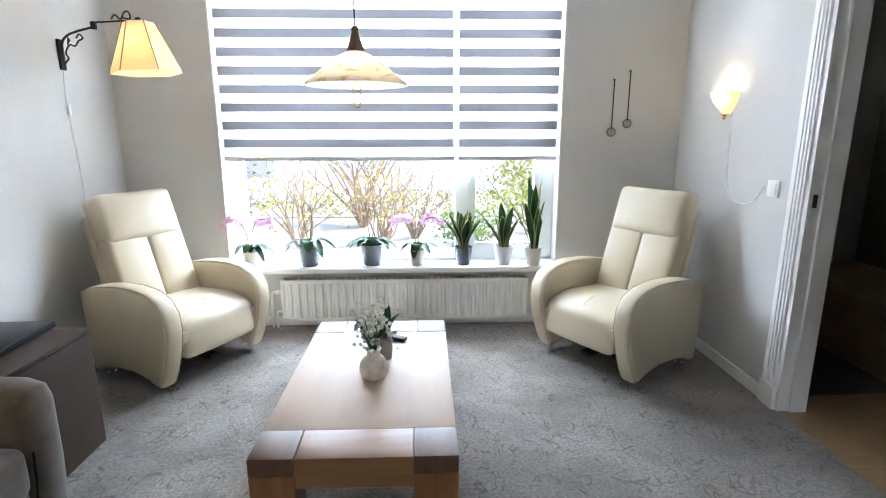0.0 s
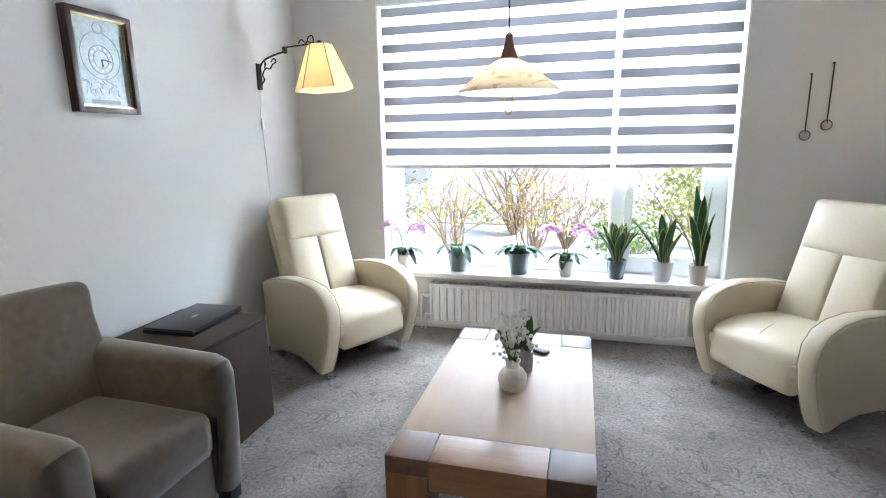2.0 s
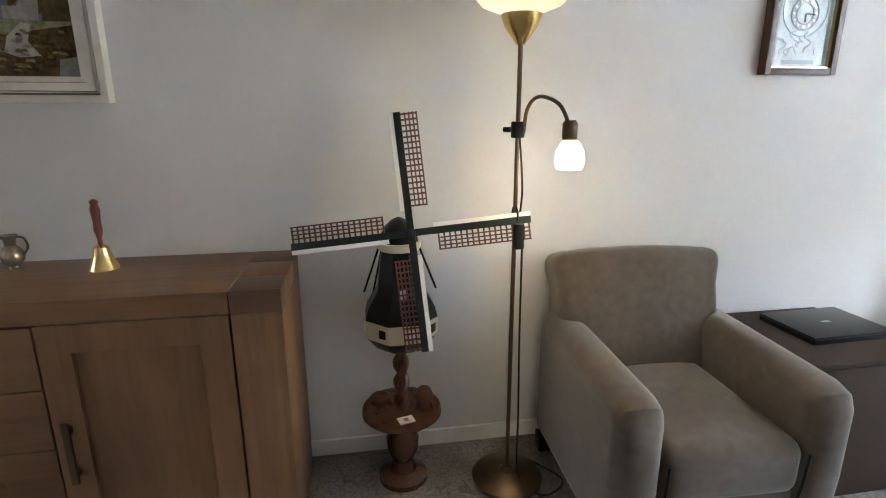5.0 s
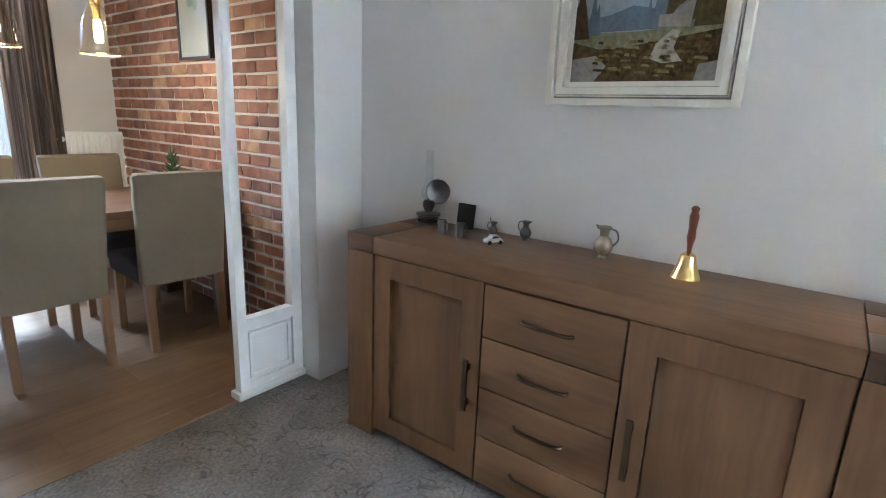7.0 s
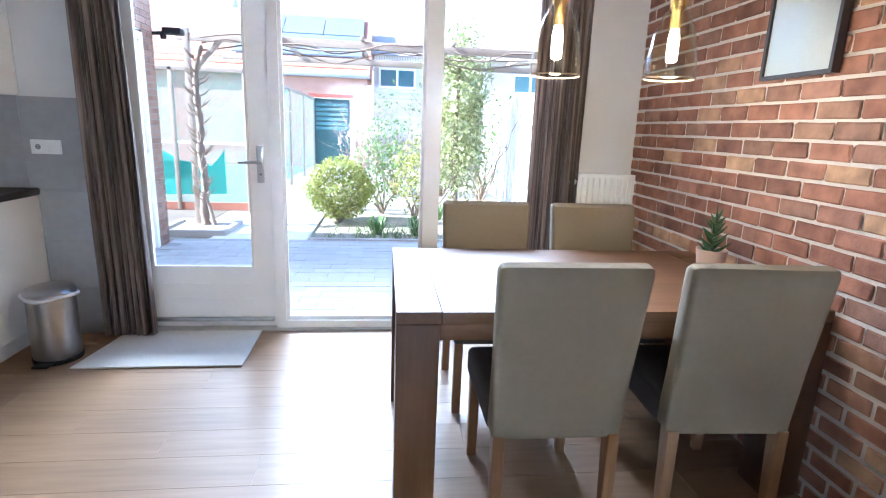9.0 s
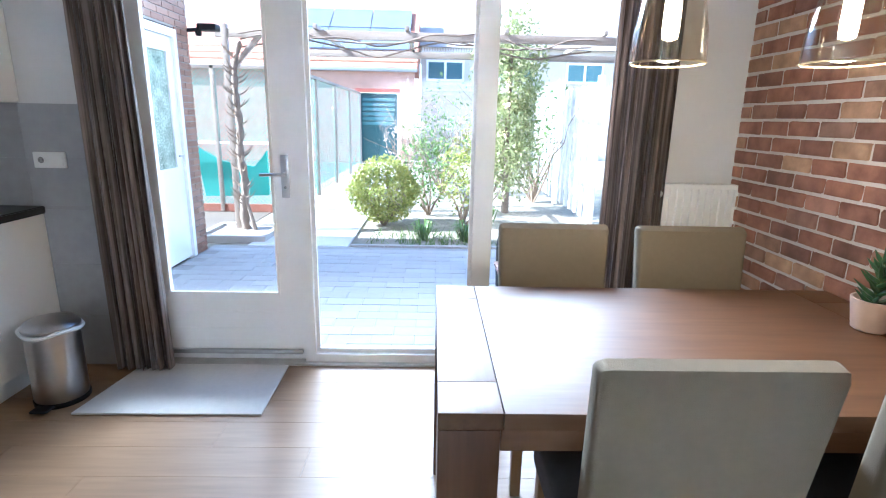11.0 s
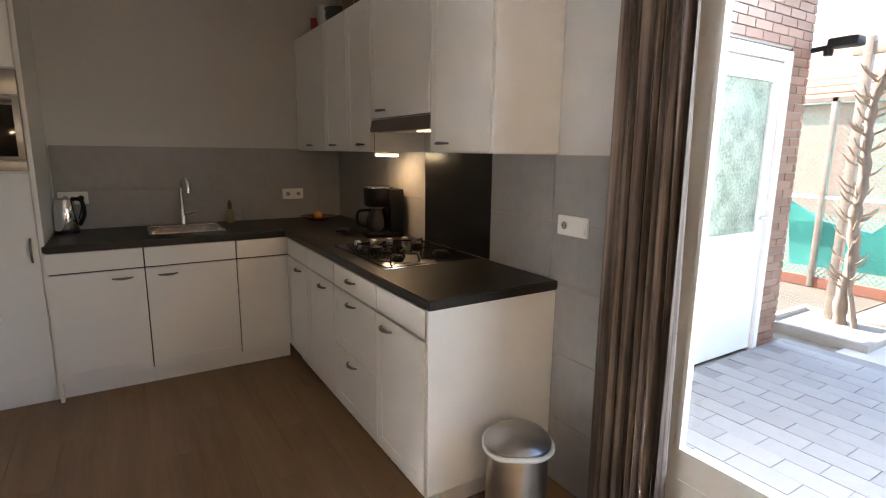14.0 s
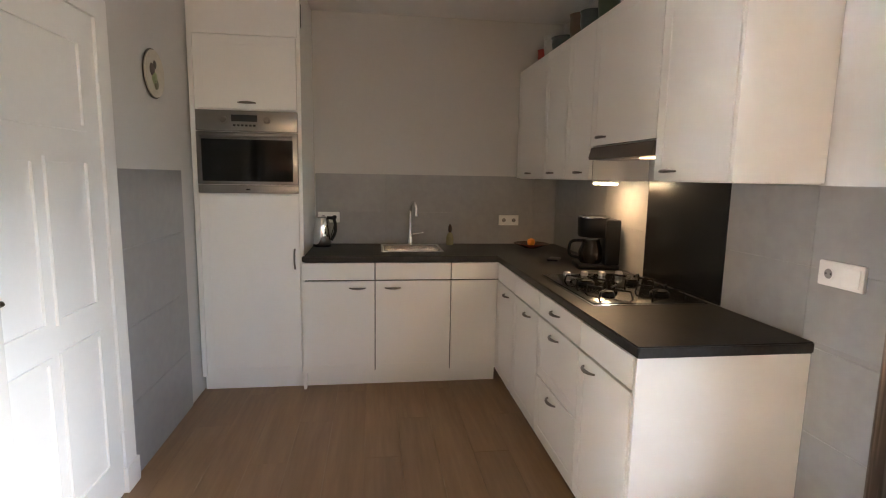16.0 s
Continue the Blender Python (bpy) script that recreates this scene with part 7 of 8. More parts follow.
# shed with door
BRK = M("shed_brick", (0.40, 0.24, 0.18), 0.85, var=0.3, scale=6, fine=40, bump=0.3, bscale=60)
sh = thing("garden_shed", "red brick shed with a white half-glazed door", "shed", (2.83, -5.32, -0.1))
part("wall", boxes((0.025, 2.6, -0.001, -1.36, 0, 2.75), (0.025, 2.6, -2.40, -2.68, 0, 2.75), (0.025, 2.6, -1.36, -2.40, 2.32, 2.75), (0.12, 2.6, -1.36, -2.40, 0, 2.32)), M("shed_mortar", (0.38, 0.35, 0.31), 0.9, var=0.15), sh)
part("roof", box(-0.12, 2.7, 0.0, -2.80, 2.75, 2.88, 0.01), M("roof_edge_white", (0.60, 0.59, 0.56), 0.5), sh)
dr = part("door", boxes((0.03, 0.07, -1.46, -1.575, 0.03, 2.22), (0.03, 0.07, -2.215, -2.33, 0.03, 2.22), (0.03, 0.07, -1.575, -2.215, 0.03, 0.98), (0.03, 0.07, -1.575, -2.215, 2.08, 2.22)), TRIM, sh, "white half-glazed shed door")
# the green mottling of the pane is a painted reflection of foliage
part("door_pane", box(0.045, 0.05, -1.575, -2.215, 0.98, 2.08), M("pane_foliage_reflection", (0.36, 0.42, 0.34), 0.1, var=0.45, scale=7, col2=(0.22, 0.32, 0.24)), dr, "door pane with a green foliage reflection painted in")
part("door_frame", boxes((0.0, 0.075, -1.37, -1.455, 0, 2.30), (0.0, 0.075, -2.335, -2.395, 0, 2.30), (0.0, 0.075, -1.455, -2.335, 2.225, 2.30)), TRIM, sh)
part("door_handle", tube([(0.03, -2.27, 1.09), (-0.02, -2.27, 1.09), (-0.02, -2.17, 1.09)], 0.008, 8), STEEL, dr)
bv, bf = [], []


def brick_box(vs, fs, x0, x1, y0, y1, z0, z1):
    i = len(vs)
    vs += [(x0, y0, z0), (x1, y0, z0), (x1, y1, z0), (x0, y1, z0), (x0, y0, z1), (x1, y0, z1), (x1, y1, z1), (x0, y1, z1)]
    fs += [(i, i + 3, i + 2, i + 1), (i + 4, i + 5, i + 6, i + 7), (i, i + 1, i + 5, i + 4), (i + 1, i + 2, i + 6, i + 5), (i + 2, i + 3, i + 7, i + 6), (i + 3, i, i + 4, i + 7)]


for r in range(42):
    z = r * 0.065
    for k in range(-1, 13):
        y0 = -0.22 * k - (0.11 if r % 2 else 0)
        for a, b in (((0.0, -1.36), (-2.40, -2.68)) if z < 2.30 else ((0.0, -2.68),)):
            p0, p1 = min(a, y0), max(b, y0 - 0.21)
            if p0 - p1 > 0.03:
                brick_box(bv, bf, 0.013, 0.03, p1, p0, z, z + 0.055)
quads("brickwork", bv, bf, leaf_material("shed_brick_mix", (0.30, 0.16, 0.11), (0.46, 0.28, 0.20)), sh, "", "stuff")
ln = thing("outdoor_lamp", "black floodlight on the corner of the shed", "lamp", (2.80, -8.02, 2.24))
part("arm", tube([(0.05, 0.02, 0), (-0.10, -0.02, 0.02)], 0.02, 8), BLACK, ln)
part("head", box(-0.26, -0.06, -0.09, 0.05, 0.0, 0.07, 0.02), BLACK, ln)
part("sensor", lathe([(0.03, -0.05), (0.035, -0.02), (0.03, 0.0)], 12, pose(-0.06, 0, 0)), BLACK, ln)

# vine on the pergola
vine = thing("old_vine", "gnarled leafless vine trunk trained up to the pergola", "tree", (2.70, -8.92, GZ))
trunk = [(0.02, 0, 0), (0.03, 0.01, 0.3), (0.0, -0.01, 0.65), (0.03, 0.01, 1.0), (0.01, 0.0, 1.35), (0.03, 0.01, 1.7), (0.02, 0, 2.05), (-0.06, 0, 2.35)]
part("trunk", tube(curve_pts(trunk, 5), [0.058 - 0.0008 * i + 0.010 * math.sin(i * 2.1) for i in range(36)], 10), BARK, vine)
part("second_stem", tube(curve_pts([(-0.12, 0.05, 0), (-0.06, 0.04, 0.25), (0.0, 0.03, 0.5), (0.03, 0.03, 0.9)], 4), [0.03 - 0.0015 * i for i in range(13)], 8), BARK, vine)
for k in range(60):
    z = nrng.uniform(0.3, 2.2)
    a = nrng.uniform(0, 6.28)
    part("spur", tube([(0.03, 0, z), (0.03 + 0.10 * math.cos(a), 0.10 * math.sin(a), z + 0.05), (0.03 + 0.16 * math.cos(a), 0.15 * math.sin(a), z + 0.12)], [0.012, 0.009, 0.003], 5), TWIG, vine)
for k in range(3):
    y, z = nrng.uniform(-0.1, 0.1), 2.32 + 0.05 * k
    pts, x = [], -0.05
    for i in range(14):
        pts.append((x, y + nrng.normal() * 0.04, z + nrng.normal() * 0.035 + 0.05 * math.sin(i)))
        x -= 0.33
    part("arm_branch", tube(curve_pts(pts, 3), 0.011, 6), BARK, vine)
pg = thing("pergola", "weathered timber pergola beam on posts", "pergola", (0, -8.98, GZ))
PW = wood("weathered_timber", (0.36, 0.31, 0.26), (0.24, 0.20, 0.165), 0)
part("beam", box(-2.6, 2.95, -0.03, 0.03, 2.40, 2.50, 0.005), PW, pg)
part("beam", box(-2.6, 2.95, -1.93, -1.87, 2.40, 2.50, 0.005), PW, pg)
part("post", box(2.80, 2.87, -0.035, 0.035, 0, 2.55, 0.005), PW, pg)
part("post", box(-2.45, -2.38, -0.035, 0.035, 0, 2.50, 0.005), PW, pg)
part("brace", add(bmesh.new(), box(-0.03, 0.03, -0.025, 0.025, 0, 0.62, 0.004), pose(2.80, 0, 2.0, 0, -42, 0)), PW, pg)
for x in (-1.8, -0.6, 0.6, 1.7):
    part("cross_rail", box(x, x + 0.05, -1.95, 0.1, 2.505, 2.56, 0.004), PW, pg)
ed = thing("planter_edging", "square concrete edging around the vine", "edging", (2.72, -8.75, -0.10))
EC = M("edging_concrete", (0.36, 0.34, 0.31), 0.85, var=0.15)
for b in ((-0.42, 0.42, -0.42, -0.36), (-0.42, 0.42, 0.36, 0.42), (-0.42, -0.36, -0.36, 0.36), (0.36, 0.42, -0.36, 0.36)):
    part("edge", box(b[0], b[1], b[2], b[3], 0, 0.09, 0.006), EC, ed)
part("gravel", box(-0.36, 0.36, -0.36, 0.36, 0, 0.055), M("fine_gravel", (0.30, 0.27, 0.23), 0.95, var=0.4, fine=90, bump=0.8, bscale=90), ed)

# netted run
NET = M("green_net", (0.05, 0.44, 0.36), 0.7)


def net_mesh(u0, u1, z0, z1, step, fix, axis):
    vs, fs = [], []
    w = 0.0062

    def bar(a, b):
        i = len(vs)
        (ua, za), (ub, zb) = a, b
        du, dz = ub - ua, zb - za
        L = math.hypot(du, dz)
        nu, nz = -dz / L * w / 2, du / L * w / 2
        for u, z in ((ua - nu, za - nz), (ub - nu, zb - nz), (ub + nu, zb + nz), (ua + nu, za + nz)):
            vs.append((u, fix, z) if axis == 'y' else (fix, u, z))
        fs.append((i, i + 1, i + 2, i + 3))

    hgt = z1 - z0
    u = u0 - hgt
    while u < u1:
        for s in (1, -1):
            a = (u, z0) if s > 0 else (u, z1)
            b = (u + hgt, z1) if s > 0 else (u + hgt, z0)
            t0, t1 = max(0, (u0 - u) / hgt), min(1, (u1 - u) / hgt)
            if t1 > t0:
                bar((a[0] + (b[0] - a[0]) * t0, a[1] + (b[1] - a[1]) * t0), (a[0] + (b[0] - a[0]) * t1, a[1] + (b[1] - a[1]) * t1))
        u += step
    return vs, fs


rn = thing("netted_run", "timber framed garden run covered in green netting", "garden cage", (0, 0, GZ))
v, f = net_mesh(-18.2, -10.4, 0.05, 2.15, 0.042, 2.50, 'x')
quads("side_net", v, f, NET, rn, "", "stuff")
v, f = net_mesh(2.5, 7.5, 0.05, 2.15, 0.062, -10.4, 'y')
quads("front_net", v, f, NET, rn, "", "stuff")
for y in (-10.4, -12.3, -14.2, -16.2, -18.2):
    part("post", box(2.46, 2.53, y - 0.03, y + 0.03, 0, 2.2, 0.004), PW, rn)
for x in (3.6, 4.8, 6.0):
    part("post", box(x - 0.03, x + 0.03, -10.43, -10.37, 0, 2.2, 0.004), PW, rn)
part("top_rail", box(2.46, 2.53, -18.2, -10.4, 2.15, 2.20), PW, rn)
part("top_rail", box(2.5, 7.5, -10.43, -10.37, 2.15, 2.20), PW, rn)
part("mid_rail", box(2.5, 7.5, -10.43, -10.38, 1.05, 1.09), PVC, rn)
part("kick_board", box(2.5, 7.5, -10.42, -10.38, 0.0, 0.12), M("red_board", (0.28, 0.11, 0.07), 0.8), rn)
part("sagging_tarp", slab([(2.9, 0.25), (3.9, 0.22), (4.0, 1.0), (3.6, 0.78), (3.1, 0.70), (2.9, 0.95)], 'y', -10.55, -10.5), M("teal_tarp", (0.08, 0.34, 0.30), 0.6, var=0.2), rn, "teal tarpaulin")

# garage, neighbour house and far house
gar = thing("garage", "brick garage with a tiled roof and solar panels behind the garden", "garage", (0, -20.0, -0.1))
part("wall", boxes((2.78, 9.0, -0.3, 0, 0, 2.95), (0.95, 1.50, -0.3, 0, 0, 2.95), (1.50, 2.78, -0.3, 0, 2.3, 2.95)), BRK, gar)
part("gate_leaf", box(1.52, 2.76, -0.2, -0.12, 0.05, 2.28, 0.01), M("dark_green_paint", (0.02, 0.07, 0.075), 0.45, var=0.15), gar, "dark teal painted gate")
for k in range(6):
    part("louvre", box(1.62, 2.66, -0.12, -0.09, 1.25 + k * 0.155, 1.35 + k * 0.155, 0.006), M("teal_louvre", (0.05, 0.15, 0.16), 0.4), gar)
part("lintel", box(1.40, 2.88, -0.1, 0.02, 2.30, 2.42), M("red_lintel", (0.30, 0.09, 0.06), 0.8), gar)
part("gutter", box(0.85, 9.1, -0.05, 0.12, 2.95, 3.06, 0.02), M("zinc", (0.36, 0.37, 0.38), 0.5, 0.6), gar)
rt = bmesh.new()
for i in range(44):
    for kx in range(4):
        add(rt, box(0.86 + i * 0.19, 0.86 + i * 0.19 + 0.175, 0.10 - kx * 0.33, 0.10 - kx * 0.33 - 0.36, 3.06 + kx * 0.22, 3.10 + kx * 0.22))
part("roof_tiles", rt, M("orange_roof_tile", (0.50, 0.25, 0.16), 0.75, var=0.25, scale=8), gar)
roof = slab([(0.08, 3.04), (-3.6, 5.6), (-3.6, 3.0)], 'x', 0.86, 9.2)
part("roof", roof, M("roof_under", (0.36, 0.15, 0.09), 0.8, var=0.2), gar)
SOL = M("solar_cell", (0.12, 0.14, 0.17), 0.22, var=0.2, fine=8)
for row in range(2):
    for k in range(3):
        x0 = 1.15 + k * 1.45
        yb, zb = -0.75 - row * 1.25, 3.70 + row * 0.86
        part("solar_panel", slab([(yb, zb), (yb, zb + 0.05), (yb - 1.15, zb + 0.85), (yb - 1.15, zb + 0.80)], 'x', x0, x0 + 1.42), SOL, gar, "dark blue solar panel")
nb = thing("neighbour_house", "pale rendered neighbouring house with a tiled roof", "house", (0, -23.0, -0.1))
part("wall", box(-9.0, 0.8, -6, 0, 0, 4.2), M("pale_render", (0.55, 0.50, 0.44), 0.85, var=0.08), nb)
part("roof", slab([(0.25, 4.1), (-3.0, 6.8), (-6.25, 4.1)], 'x', -9.2, 1.0), M("grey_roof_tile", (0.30, 0.28, 0.27), 0.8, var=0.15), nb)
for x in (-0.85, -3.6, -6.2):
    w_ = part("window", boxes((x, x + 1.45, 0.0, 0.05, 2.9, 2.98), (x, x + 1.45, 0.0, 0.05, 3.58, 3.66), (x, x + 0.08, 0.0, 0.05, 2.98, 3.58), (x + 1.37, x + 1.45, 0.0, 0.05, 2.98, 3.58), (x + 0.68, x + 0.77, 0.0, 0.05, 2.98, 3.58)), PVC, nb)
    part("window_pane", box(x + 0.08, x + 1.37, 0.0, 0.02, 2.98, 3.58), M("far_pane", (0.07, 0.16, 0.18), 0.1), w_)
part("ribbed_cladding", boxes(*[(-2.6 + k * 0.1, -2.54 + k * 0.1, 0.0, 0.04, 3.74, 4.15) for k in range(34)]), PVC, nb, "white ribbed cladding above the windows")
part("porch_roof", slab([(0.9, 2.45), (0.9, 2.5), (0, 2.75), (0, 2.7)], 'x', -3.2, 0.6), M("grey_felt", (0.42, 0.40, 0.38), 0.8), nb)
fh_ = thing("far_house", "brick house with a grey gabled roof beyond the gardens", "house", (9.2, -26.0, -0.1))
part("wall", box(-1.5, 6, -6, 0, 0, 4.0), BRK, fh_)
part("roof", slab([(0.3, 3.9), (-3.0, 7.2), (-6.3, 3.9)], 'x', -1.8, 6.3), M("far_grey_tile", (0.33, 0.33, 0.34), 0.8, var=0.15), fh_)
part("chimney", box(0.0, 0.6, -3.3, -2.7, 6.5, 7.9), BRK, fh_)
w_ = part("window", boxes((-1.0, 1.0, 0, 0.05, 2.4, 2.5), (-1.0, 1.0, 0, 0.05, 3.4, 3.5), (-1.0, -0.92, 0, 0.05, 2.5, 3.4), (0.92, 1.0, 0, 0.05, 2.5, 3.4), (-0.04, 0.04, 0, 0.05, 2.5, 3.4)), PVC, fh_)
part("window_pane", box(-0.92, 0.92, 0, 0.02, 2.5, 3.4), M("far_pane_dark", (0.08, 0.10, 0.12), 0.1), w_)
fn = thing("garden_fence", "white lattice garden fence", "fence", (-1.95, -9.6, GZ))
for k in range(14):
    part("slat", box(-0.02, 0.02, -0.30 * k, -0.30 * k - 0.12, 0.1, 2.0, 0.004), TRIM, fn)
part("rail", box(-0.04, -0.02, -4.2, 0.1, 1.75, 1.83), TRIM, fn)
part("rail", box(-0.04, -0.02, -4.2, 0.1, 0.35, 0.43), TRIM, fn)
for y in (0.08, -2.1, -4.2):
    part("post", box(-0.06, 0.02, y - 0.04, y + 0.04, 0, 2.1, 0.006), TRIM, fn)

# plants of the back garden
s = thing("round_bush", "clipped round bush with fresh yellow-green leaves", "bush", (0.98, -9.55, -0.10))
part("branches", twigs(nrng, (0, 0, 0), 0.6, 0.75, 16, 0.022), BARK, s)
v, f = leaves(nrng, (0, 0, 0.51), (0.52, 0.48, 0.44), 7000, 0.026, 0.10, 0.6)
quads("foliage", v, f, LIME, s)
for (x, y, h, r, n, sz, mt, lb, tw) in ((0.35, -10.4, 1.6, 0.45, 900, 0.035, DEEP, "thin rose shrub with a few fresh leaves", 6), (-0.15, -9.6, 1.4, 0.4, 1100, 0.03, LIME, "open shrub with pale green leaves", 6),
                                       (0.1, -13.0, 2.2, 0.8, 260, 0.045, DEEP, "budding shrub with pinkish twigs", 14), (-0.9, -12.8, 1.8, 0.8, 900, 0.04, LIME, "leafy green garden shrub", 12),
                                       (0.9, -14.5, 1.7, 0.7, 200, 0.045, PINKB, "bare branched shrub by the path", 14), (-1.6, -11.9, 2.3, 0.6, 500, 0.04, DEEP, "climber along the fence", 12)):
    shrub("garden_shrub", (x, y, -0.10), h, r, n, sz, mt, lb, "shrub", tw, 0.2)
cf = thing("tall_conifer", "tall ivy-green column of foliage beside the fence", "tree", (-0.92, -10.75, -0.10))
part("trunk", tube([(0, 0, 0), (0.03, 0, 1.2), (0, 0.02, 2.6)], [0.07, 0.05, 0.02], 8), BARK, cf)
v, f = leaves(nrng, (0, 0, 1.72), (0.54, 0.54, 1.60), 10000, 0.036, 0.26, 0.35)
quads("foliage", v, f, leaf_material("pale_ivy_leaf", (0.17, 0.21, 0.07), (0.46, 0.46, 0.24)), cf)
sv = []
sf = []
for k in range(260):
    x, y = nrng.uniform(-1.2, 1.1), nrng.uniform(-9.0, -8.25)
    if nrng.random() < 0.4:
        x = nrng.uniform(-0.3, 0.7)
    hh = nrng.uniform(0.05, 0.16)
    a = nrng.uniform(0, 6.28)
    i = len(sv)
    sv += [(x, y, -0.1), (x + 0.012, y, -0.1), (x + 0.07 * math.cos(a), y + 0.07 * math.sin(a), -0.1 + hh)]
    sf.append((i, i + 1, i + 2))
for cx, cy, n in ((-0.15, -8.64, 70), (0.4, -8.66, 45), (-0.57, -9.94, 40)):
    for k in range(n):
        a, r, hh = nrng.uniform(0, 6.28), nrng.uniform(0.0, 0.09), nrng.uniform(0.12, 0.26)
        x, y, ox, oy = cx + r * math.cos(a), cy + r * math.sin(a), math.cos(a), math.sin(a)
        i = len(sv)
        sv += [(x - 0.008 * oy, y + 0.008 * ox, -0.1), (x + 0.008 * oy, y - 0.008 * ox, -0.1), (x + 0.08 * ox + 0.009 * oy, y + 0.08 * oy - 0.009 * ox, -0.1 + hh), (x + 0.08 * ox - 0.009 * oy, y + 0.08 * oy + 0.009 * ox, -0.1 + hh), (x + 0.19 * ox, y + 0.19 * oy, -0.1 + hh * 0.75)]
        sf += [(i, i + 1, i + 2, i + 3), (i + 3, i + 2, i + 4)]
bp_ = quads("bed_plants", sv, sf, DEEP)
tagged(bp_, "low bulb leaves in the flower bed", "plants", kind="stuff")
# shade trees and hedge of the front garden
for (x, y, h, r, n, sz, mt, lb, tw) in ((-0.9, 6.3, 1.25, 0.7, 220, 0.03, YELL, "shrub with yellow spring blossom", 18), (0.1, 6.6, 1.15, 0.6, 220, 0.03, YELL, "shrub with yellow spring blossom in the front garden", 16), (-0.3, 7.8, 2.1, 1.1, 500, 0.035, PINKB, "bare twiggy tree shrub", 26),
                                       (0.5, 6.9, 1.1, 0.6, 700, 0.03, PINKB, "budding front garden shrub", 18), (2.2, 7.2, 1.35, 0.7, 1300, 0.04, LIME, "fresh green shrub behind the low hedge", 14), (-2.2, 7.2, 1.1, 0.7, 500, 0.035, DEEP, "low green shrub in the front garden", 14), (1.2, 6.2, 0.55, 0.5, 900, 0.03, DEEP, "low rounded evergreen mound", 10)):
    shrub("front_shrub", (x, y, -0.10), h, r, n, sz, mt, lb, "shrub", tw, 0.2)
struct("street_pavement", boxes((-40, 40, 8.7, 45, -0.101, -0.06)), M("street_paving", (0.34, 0.33, 0.31), 0.85, var=0.08, bump=0.2), "pale paved street beyond the hedge", "pavement")
hg = thing("low_hedge", "low clipped green hedge along the street", "hedge", (0.8, 8.2, -0.10))
v, f = leaves(nrng, (0, 0, 0.32), (3.2, 0.25, 0.24), 2600, 0.03, 0.05, 0.4)
quads("foliage", v, f, LIME, hg)
oh = thing("street_house", "pale house with a dark overhanging roof across the street", "house", (-5.2, 17.0, -0.1))
part("wall", box(-4, 1.0, 0, 6, 0, 1.2), M("white_render", (0.80, 0.79, 0.77), 0.85, var=0.05), oh)
part("roof", slab([(-0.7, 1.05), (-0.7, 1.15), (3, 3.6), (6.7, 1.15), (6.7, 1.05)], 'x', -4.5, 1.3), M("dark_slate_roof", (0.09, 0.10, 0.115), 0.6, var=0.2), oh)

gb = thing("garden_bench", "garden bench with black cast iron ends and wooden slats", "bench", (-0.62, -5.78, -0.07))
for x in (-0.62, 0.40):
    part("iron_end", tube(curve_pts([(x, -0.24, 0.0), (x, -0.20, 0.22), (x, -0.26, 0.40), (x, -0.24, 0.60), (x, -0.05, 0.64), (x, 0.14, 0.60), (x, 0.20, 0.66), (x, 0.22, 0.60)]), 0.02, 8), IRON, gb)
    part("back_leg", tube(curve_pts([(x, 0.24, 0.0), (x, 0.16, 0.25), (x, 0.20, 0.42), (x, 0.30, 0.80)]), 0.02, 8), IRON, gb)
    part("seat_bearer", tube([(x, -0.22, 0.40), (x, 0.19, 0.40)], 0.018, 8), IRON, gb)
SL = wood("bench_slat", (0.26, 0.12, 0.07), (0.17, 0.075, 0.045), 0)
for k in range(5):
    part("slat", box(-0.66, 0.44, -0.22 + k * 0.083, -0.155 + k * 0.083, 0.418, 0.44, 0.004), SL, gb)
for k in range(3):
    part("slat", add(bmesh.new(), box(-0.66, 0.44, -0.01, 0.01, 0, 0.07, 0.004), pose(0, 0.205 + k * 0.03, 0.50 + k * 0.10, 14, 0, 0)), SL, gb)

# ---- floor boards, brick facing and paving, piece by piece ----
lam = struct("laminate_floor", boxes((XW, XK, YG, -2.364, -0.03, -0.006), (XE, 3.75, 0.45, YN, -0.03, -0.006)), M("laminate_joint", (0.22, 0.13, 0.07), 0.6), "light oak laminate floor", "floor")
prng = random.Random(3)
plank_me = {}


def plank(x0, x1, y0, y1):
    key = (round(x1 - x0, 3), round(y1 - y0, 3))
    if key not in plank_me:
        plank_me[key] = mesh_of("plank", box(0, key[0], 0, key[1], -0.008, 0.0, 0.0004, 1), LAMINATE, False)
    ob = new("plank", plank_me[key])
    ob.location = (x0, y0, 0)
    ob.parent = lam


row = 0
y = YG + 0.001
while y < -2.37:
    y1 = min(y + 0.192, -2.364)
    x = XW - (0.0, 0.43, 0.86)[row % 3]
    while x < XK:
        a, b = max(x, XW), min(x + 1.283, XK)
        if b - a > 0.02:
            plank(a + 0.0003, b - 0.0003, y + 0.0003, y1 - 0.0003)
        x += 1.283
    y = y1
    row += 1
x = XE + 0.001
while x < 3.75:
    plank(x, min(x + 0.19, 3.75), 0.45, 1.9)
    plank(x, min(x + 0.19, 3.75), 1.901, YN)
    x += 0.1915

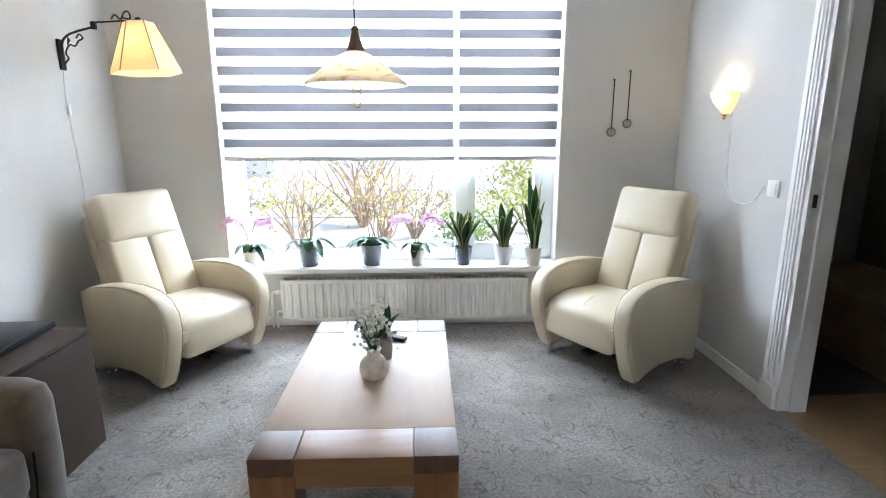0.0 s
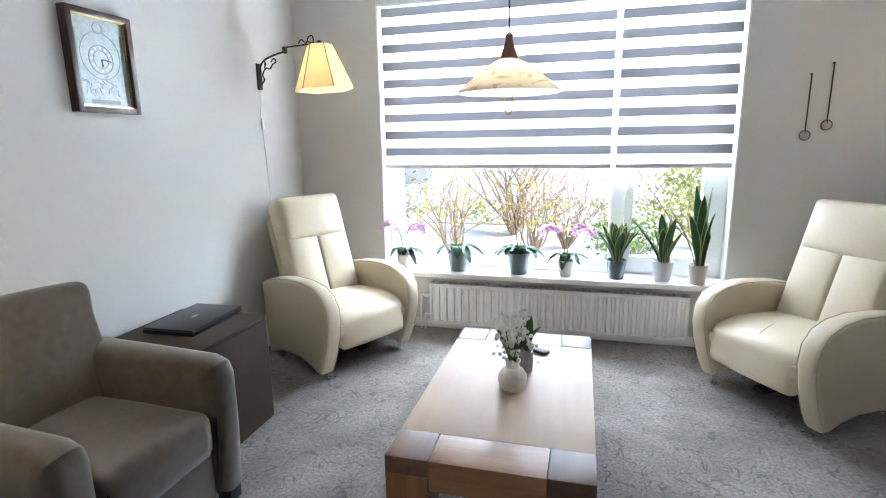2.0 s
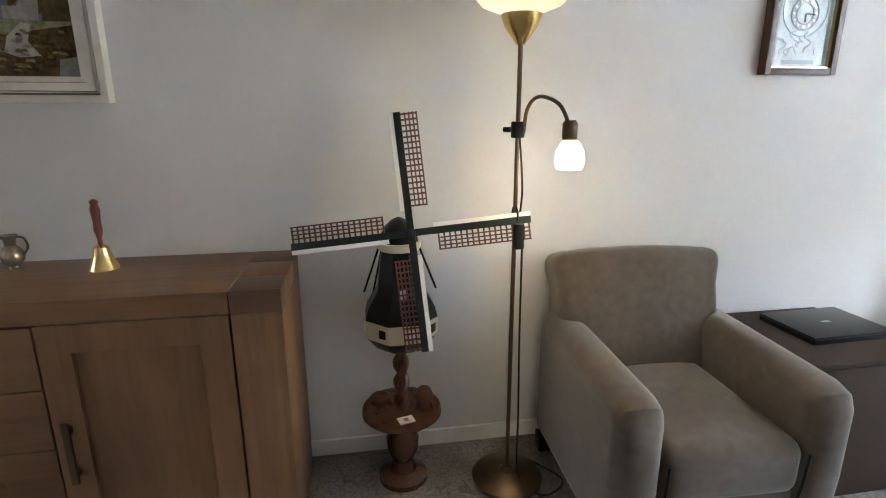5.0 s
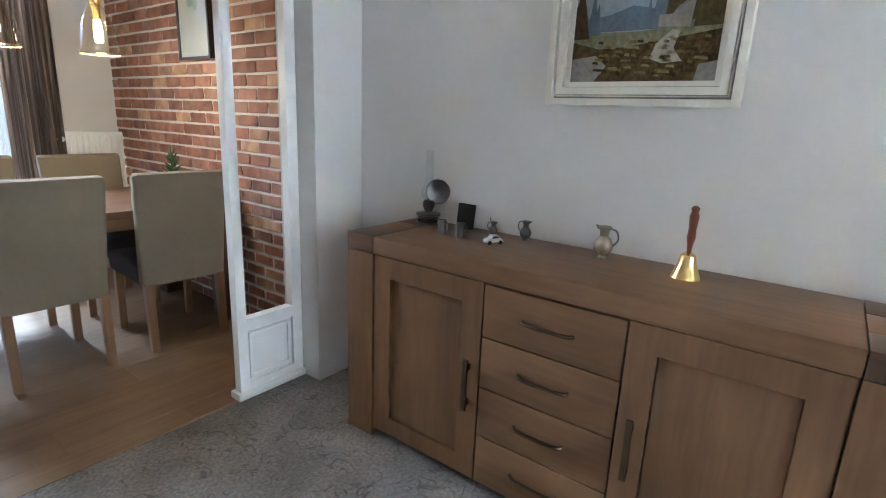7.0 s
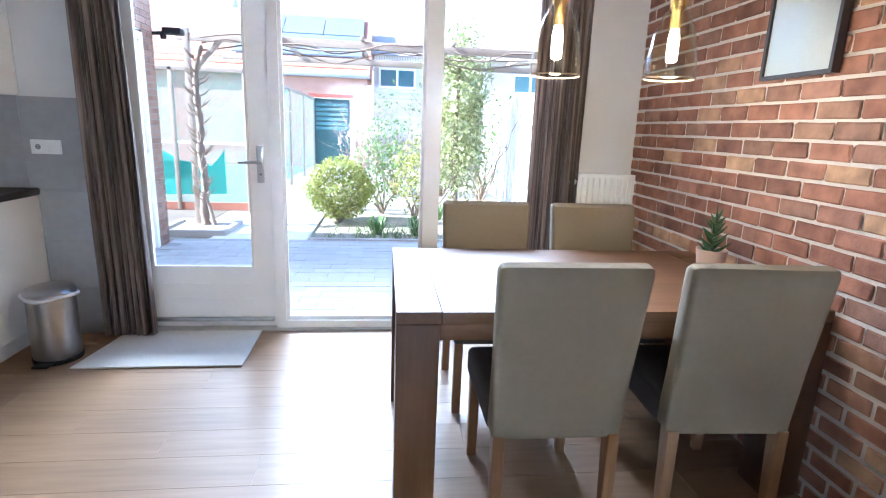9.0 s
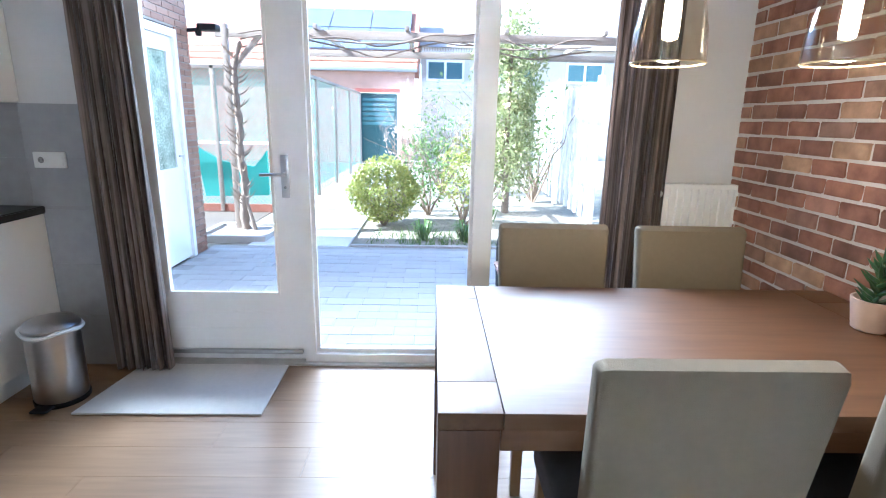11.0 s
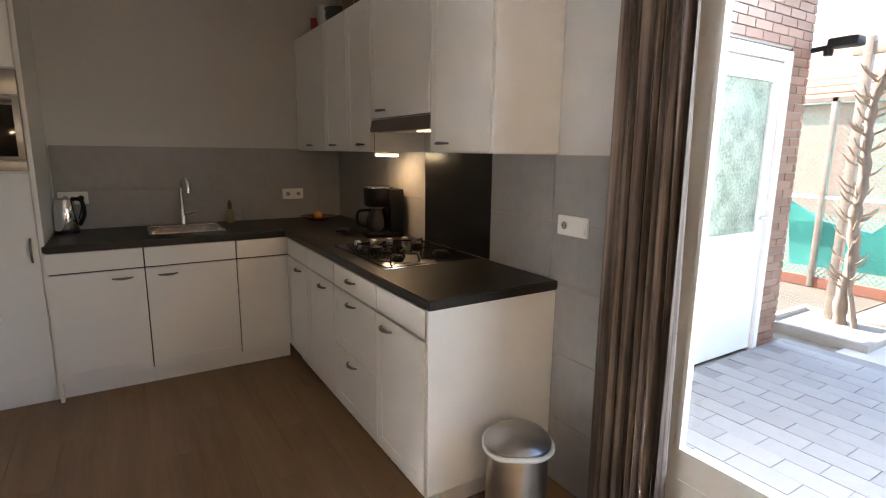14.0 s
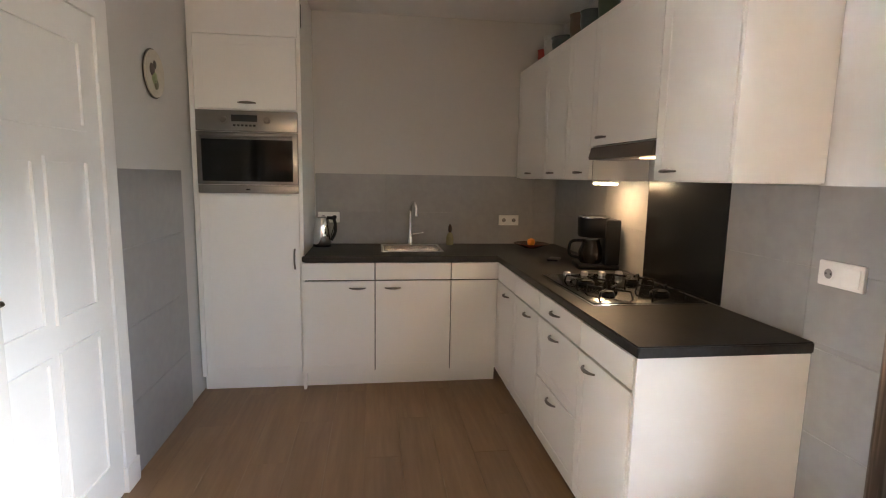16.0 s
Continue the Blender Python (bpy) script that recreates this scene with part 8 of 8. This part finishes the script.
# brick facing of the dining room wall
def brick_material(name, islands):
    m, n, l, p = nodes_of(name)
    tc, big, fine = n.new("ShaderNodeTexCoord"), n.new("ShaderNodeTexNoise"), n.new("ShaderNodeTexNoise")
    for t, s in ((big, 11.0), (fine, 60.0)):
        t.inputs["Scale"].default_value, t.inputs["Detail"].default_value = s, 4.0
    pick, mv = n.new("ShaderNodeNewGeometry" if islands else "ShaderNodeObjectInfo"), n.new("ShaderNodeVectorMath")
    rnd = pick.outputs["Random Per Island" if islands else "Random"]
    sc = n.new("ShaderNodeMath")
    sc.operation = 'MULTIPLY'
    sc.inputs[1].default_value = 31.0
    l.new(rnd, sc.inputs[0])
    mv.operation = 'ADD'
    l.new(tc.outputs["Object"], mv.inputs[0])
    l.new(sc.outputs[0], mv.inputs[1])
    l.new(mv.outputs[0], big.inputs["Vector"])
    l.new(mv.outputs[0], fine.inputs["Vector"])
    rp = n.new("ShaderNodeValToRGB")
    e = rp.color_ramp.elements
    e[0].position, e[0].color = 0.0, (0.21, 0.11, 0.085, 1)
    e[1].position, e[1].color = 1.0, (0.54, 0.37, 0.24, 1)
    for pos, c in ((0.2, (0.30, 0.15, 0.11, 1)), (0.45, (0.37, 0.175, 0.12, 1)), (0.62, (0.40, 0.22, 0.165, 1)), (0.74, (0.30, 0.18, 0.14, 1)), (0.86, (0.46, 0.29, 0.19, 1))):
        q = e.new(pos)
        q.color = c
    l.new(rnd, rp.inputs[0])
    r2 = n.new("ShaderNodeValToRGB")
    r2.color_ramp.elements[0].position, r2.color_ramp.elements[1].position = 0.32, 0.68
    r2.color_ramp.elements[0].color, r2.color_ramp.elements[1].color = (0.62, 0.58, 0.56, 1), (1.18, 1.14, 1.08, 1)
    l.new(big.outputs["Fac"], r2.inputs[0])
    mx = n.new("ShaderNodeMix")
    mx.data_type, mx.blend_type = 'RGBA', 'MULTIPLY'
    mx.inputs[0].default_value = 1.0
    l.new(rp.outputs[0], mx.inputs[6])
    l.new(r2.outputs[0], mx.inputs[7])
    l.new(mx.outputs[2], p.inputs["Base Color"])
    p.inputs["Roughness"].default_value = 0.85
    b = n.new("ShaderNodeBump")
    b.inputs["Strength"].default_value, b.inputs["Distance"].default_value = 0.7, 0.004
    l.new(fine.outputs["Fac"], b.inputs["Height"])
    l.new(b.outputs[0], p.inputs["Normal"])
    return m


BR = brick_material("red_brick_slip", False)
bw = struct("brick_wall", boxes((XW, XW + 0.010, YG, -2.50, 0, H)), M("pale_mortar", (0.66, 0.62, 0.58), 0.92, var=0.1, bump=0.4, bscale=120), "red brick feature wall with pale joints", "wall")
slip_me = []
for k in range(10):
    w, h = 0.180, 0.060
    b = box(0, 0.0075 + 0.0015 * (k % 3), 0, w, 0, h, 0.0055, 2)
    for vtx in b.verts:
        vtx.co += Vector((prng.uniform(-0.002, 0.002), prng.uniform(-0.005, 0.005), prng.uniform(-0.0035, 0.0035)))
    slip_me.append(mesh_of("brick", b, BR, False))
rest = bmesh.new()
rows_n = int(H / 0.0755)
for r_ in range(rows_n):
    z = 0.006 + r_ * 0.0755
    y = YG + 0.004 - (0.0965 if r_ % 2 else 0.0)
    while y < -2.51:
        a, b_ = max(y, YG + 0.002), min(y + 0.176, -2.502)
        if b_ - a > 0.03:
            if b_ - a > 0.175 and 0.55 < z < 2.0:
                ob = new("brick", slip_me[prng.randrange(10)])
                ob.location = (XW + 0.009, a, z)
                ob.parent = bw
            else:
                add(rest, box(XW + 0.009, XW + 0.0185, a, b_, z, z + 0.056, 0.003, 1))
        y += 0.193
part("cut_bricks", rest, brick_material("red_brick_cut", True), bw)["kind"] = "stuff"

# terrace paving
PAV = M("grey_paver", (0.37, 0.36, 0.34), 0.85, var=0.10, scale=5, fine=60, bump=0.3, bscale=90, rand=0.06)
tr = struct("terrace", boxes((-1.55, 2.83, -8.14, -5.31, -0.10, -0.0755)), M("paving_sand", (0.30, 0.29, 0.27), 0.95, var=0.2), "grey paved terrace behind the garden doors", "terrace")
pm = mesh_of("paver", box(0, 0.2965, 0, 0.147, -0.09, -0.070, 0.002, 1), PAV, False)
for r_ in range(18):
    yy = -5.46 - r_ * 0.15
    xx = -1.55 + (0.15 if r_ % 2 else 0)
    while xx + 0.294 < 2.83:
        ob = new("paver", pm)
        ob.location = (xx + 0.003, yy, prng.uniform(-0.002, 0.002))
        ob.parent = tr
        xx += 0.30
for k in range(14):
    part("kerb_stone", box(-1.55 + k * 0.2, -1.355 + k * 0.2, -8.20, -8.145, -0.10, -0.05, 0.005, 1), EC, tr)
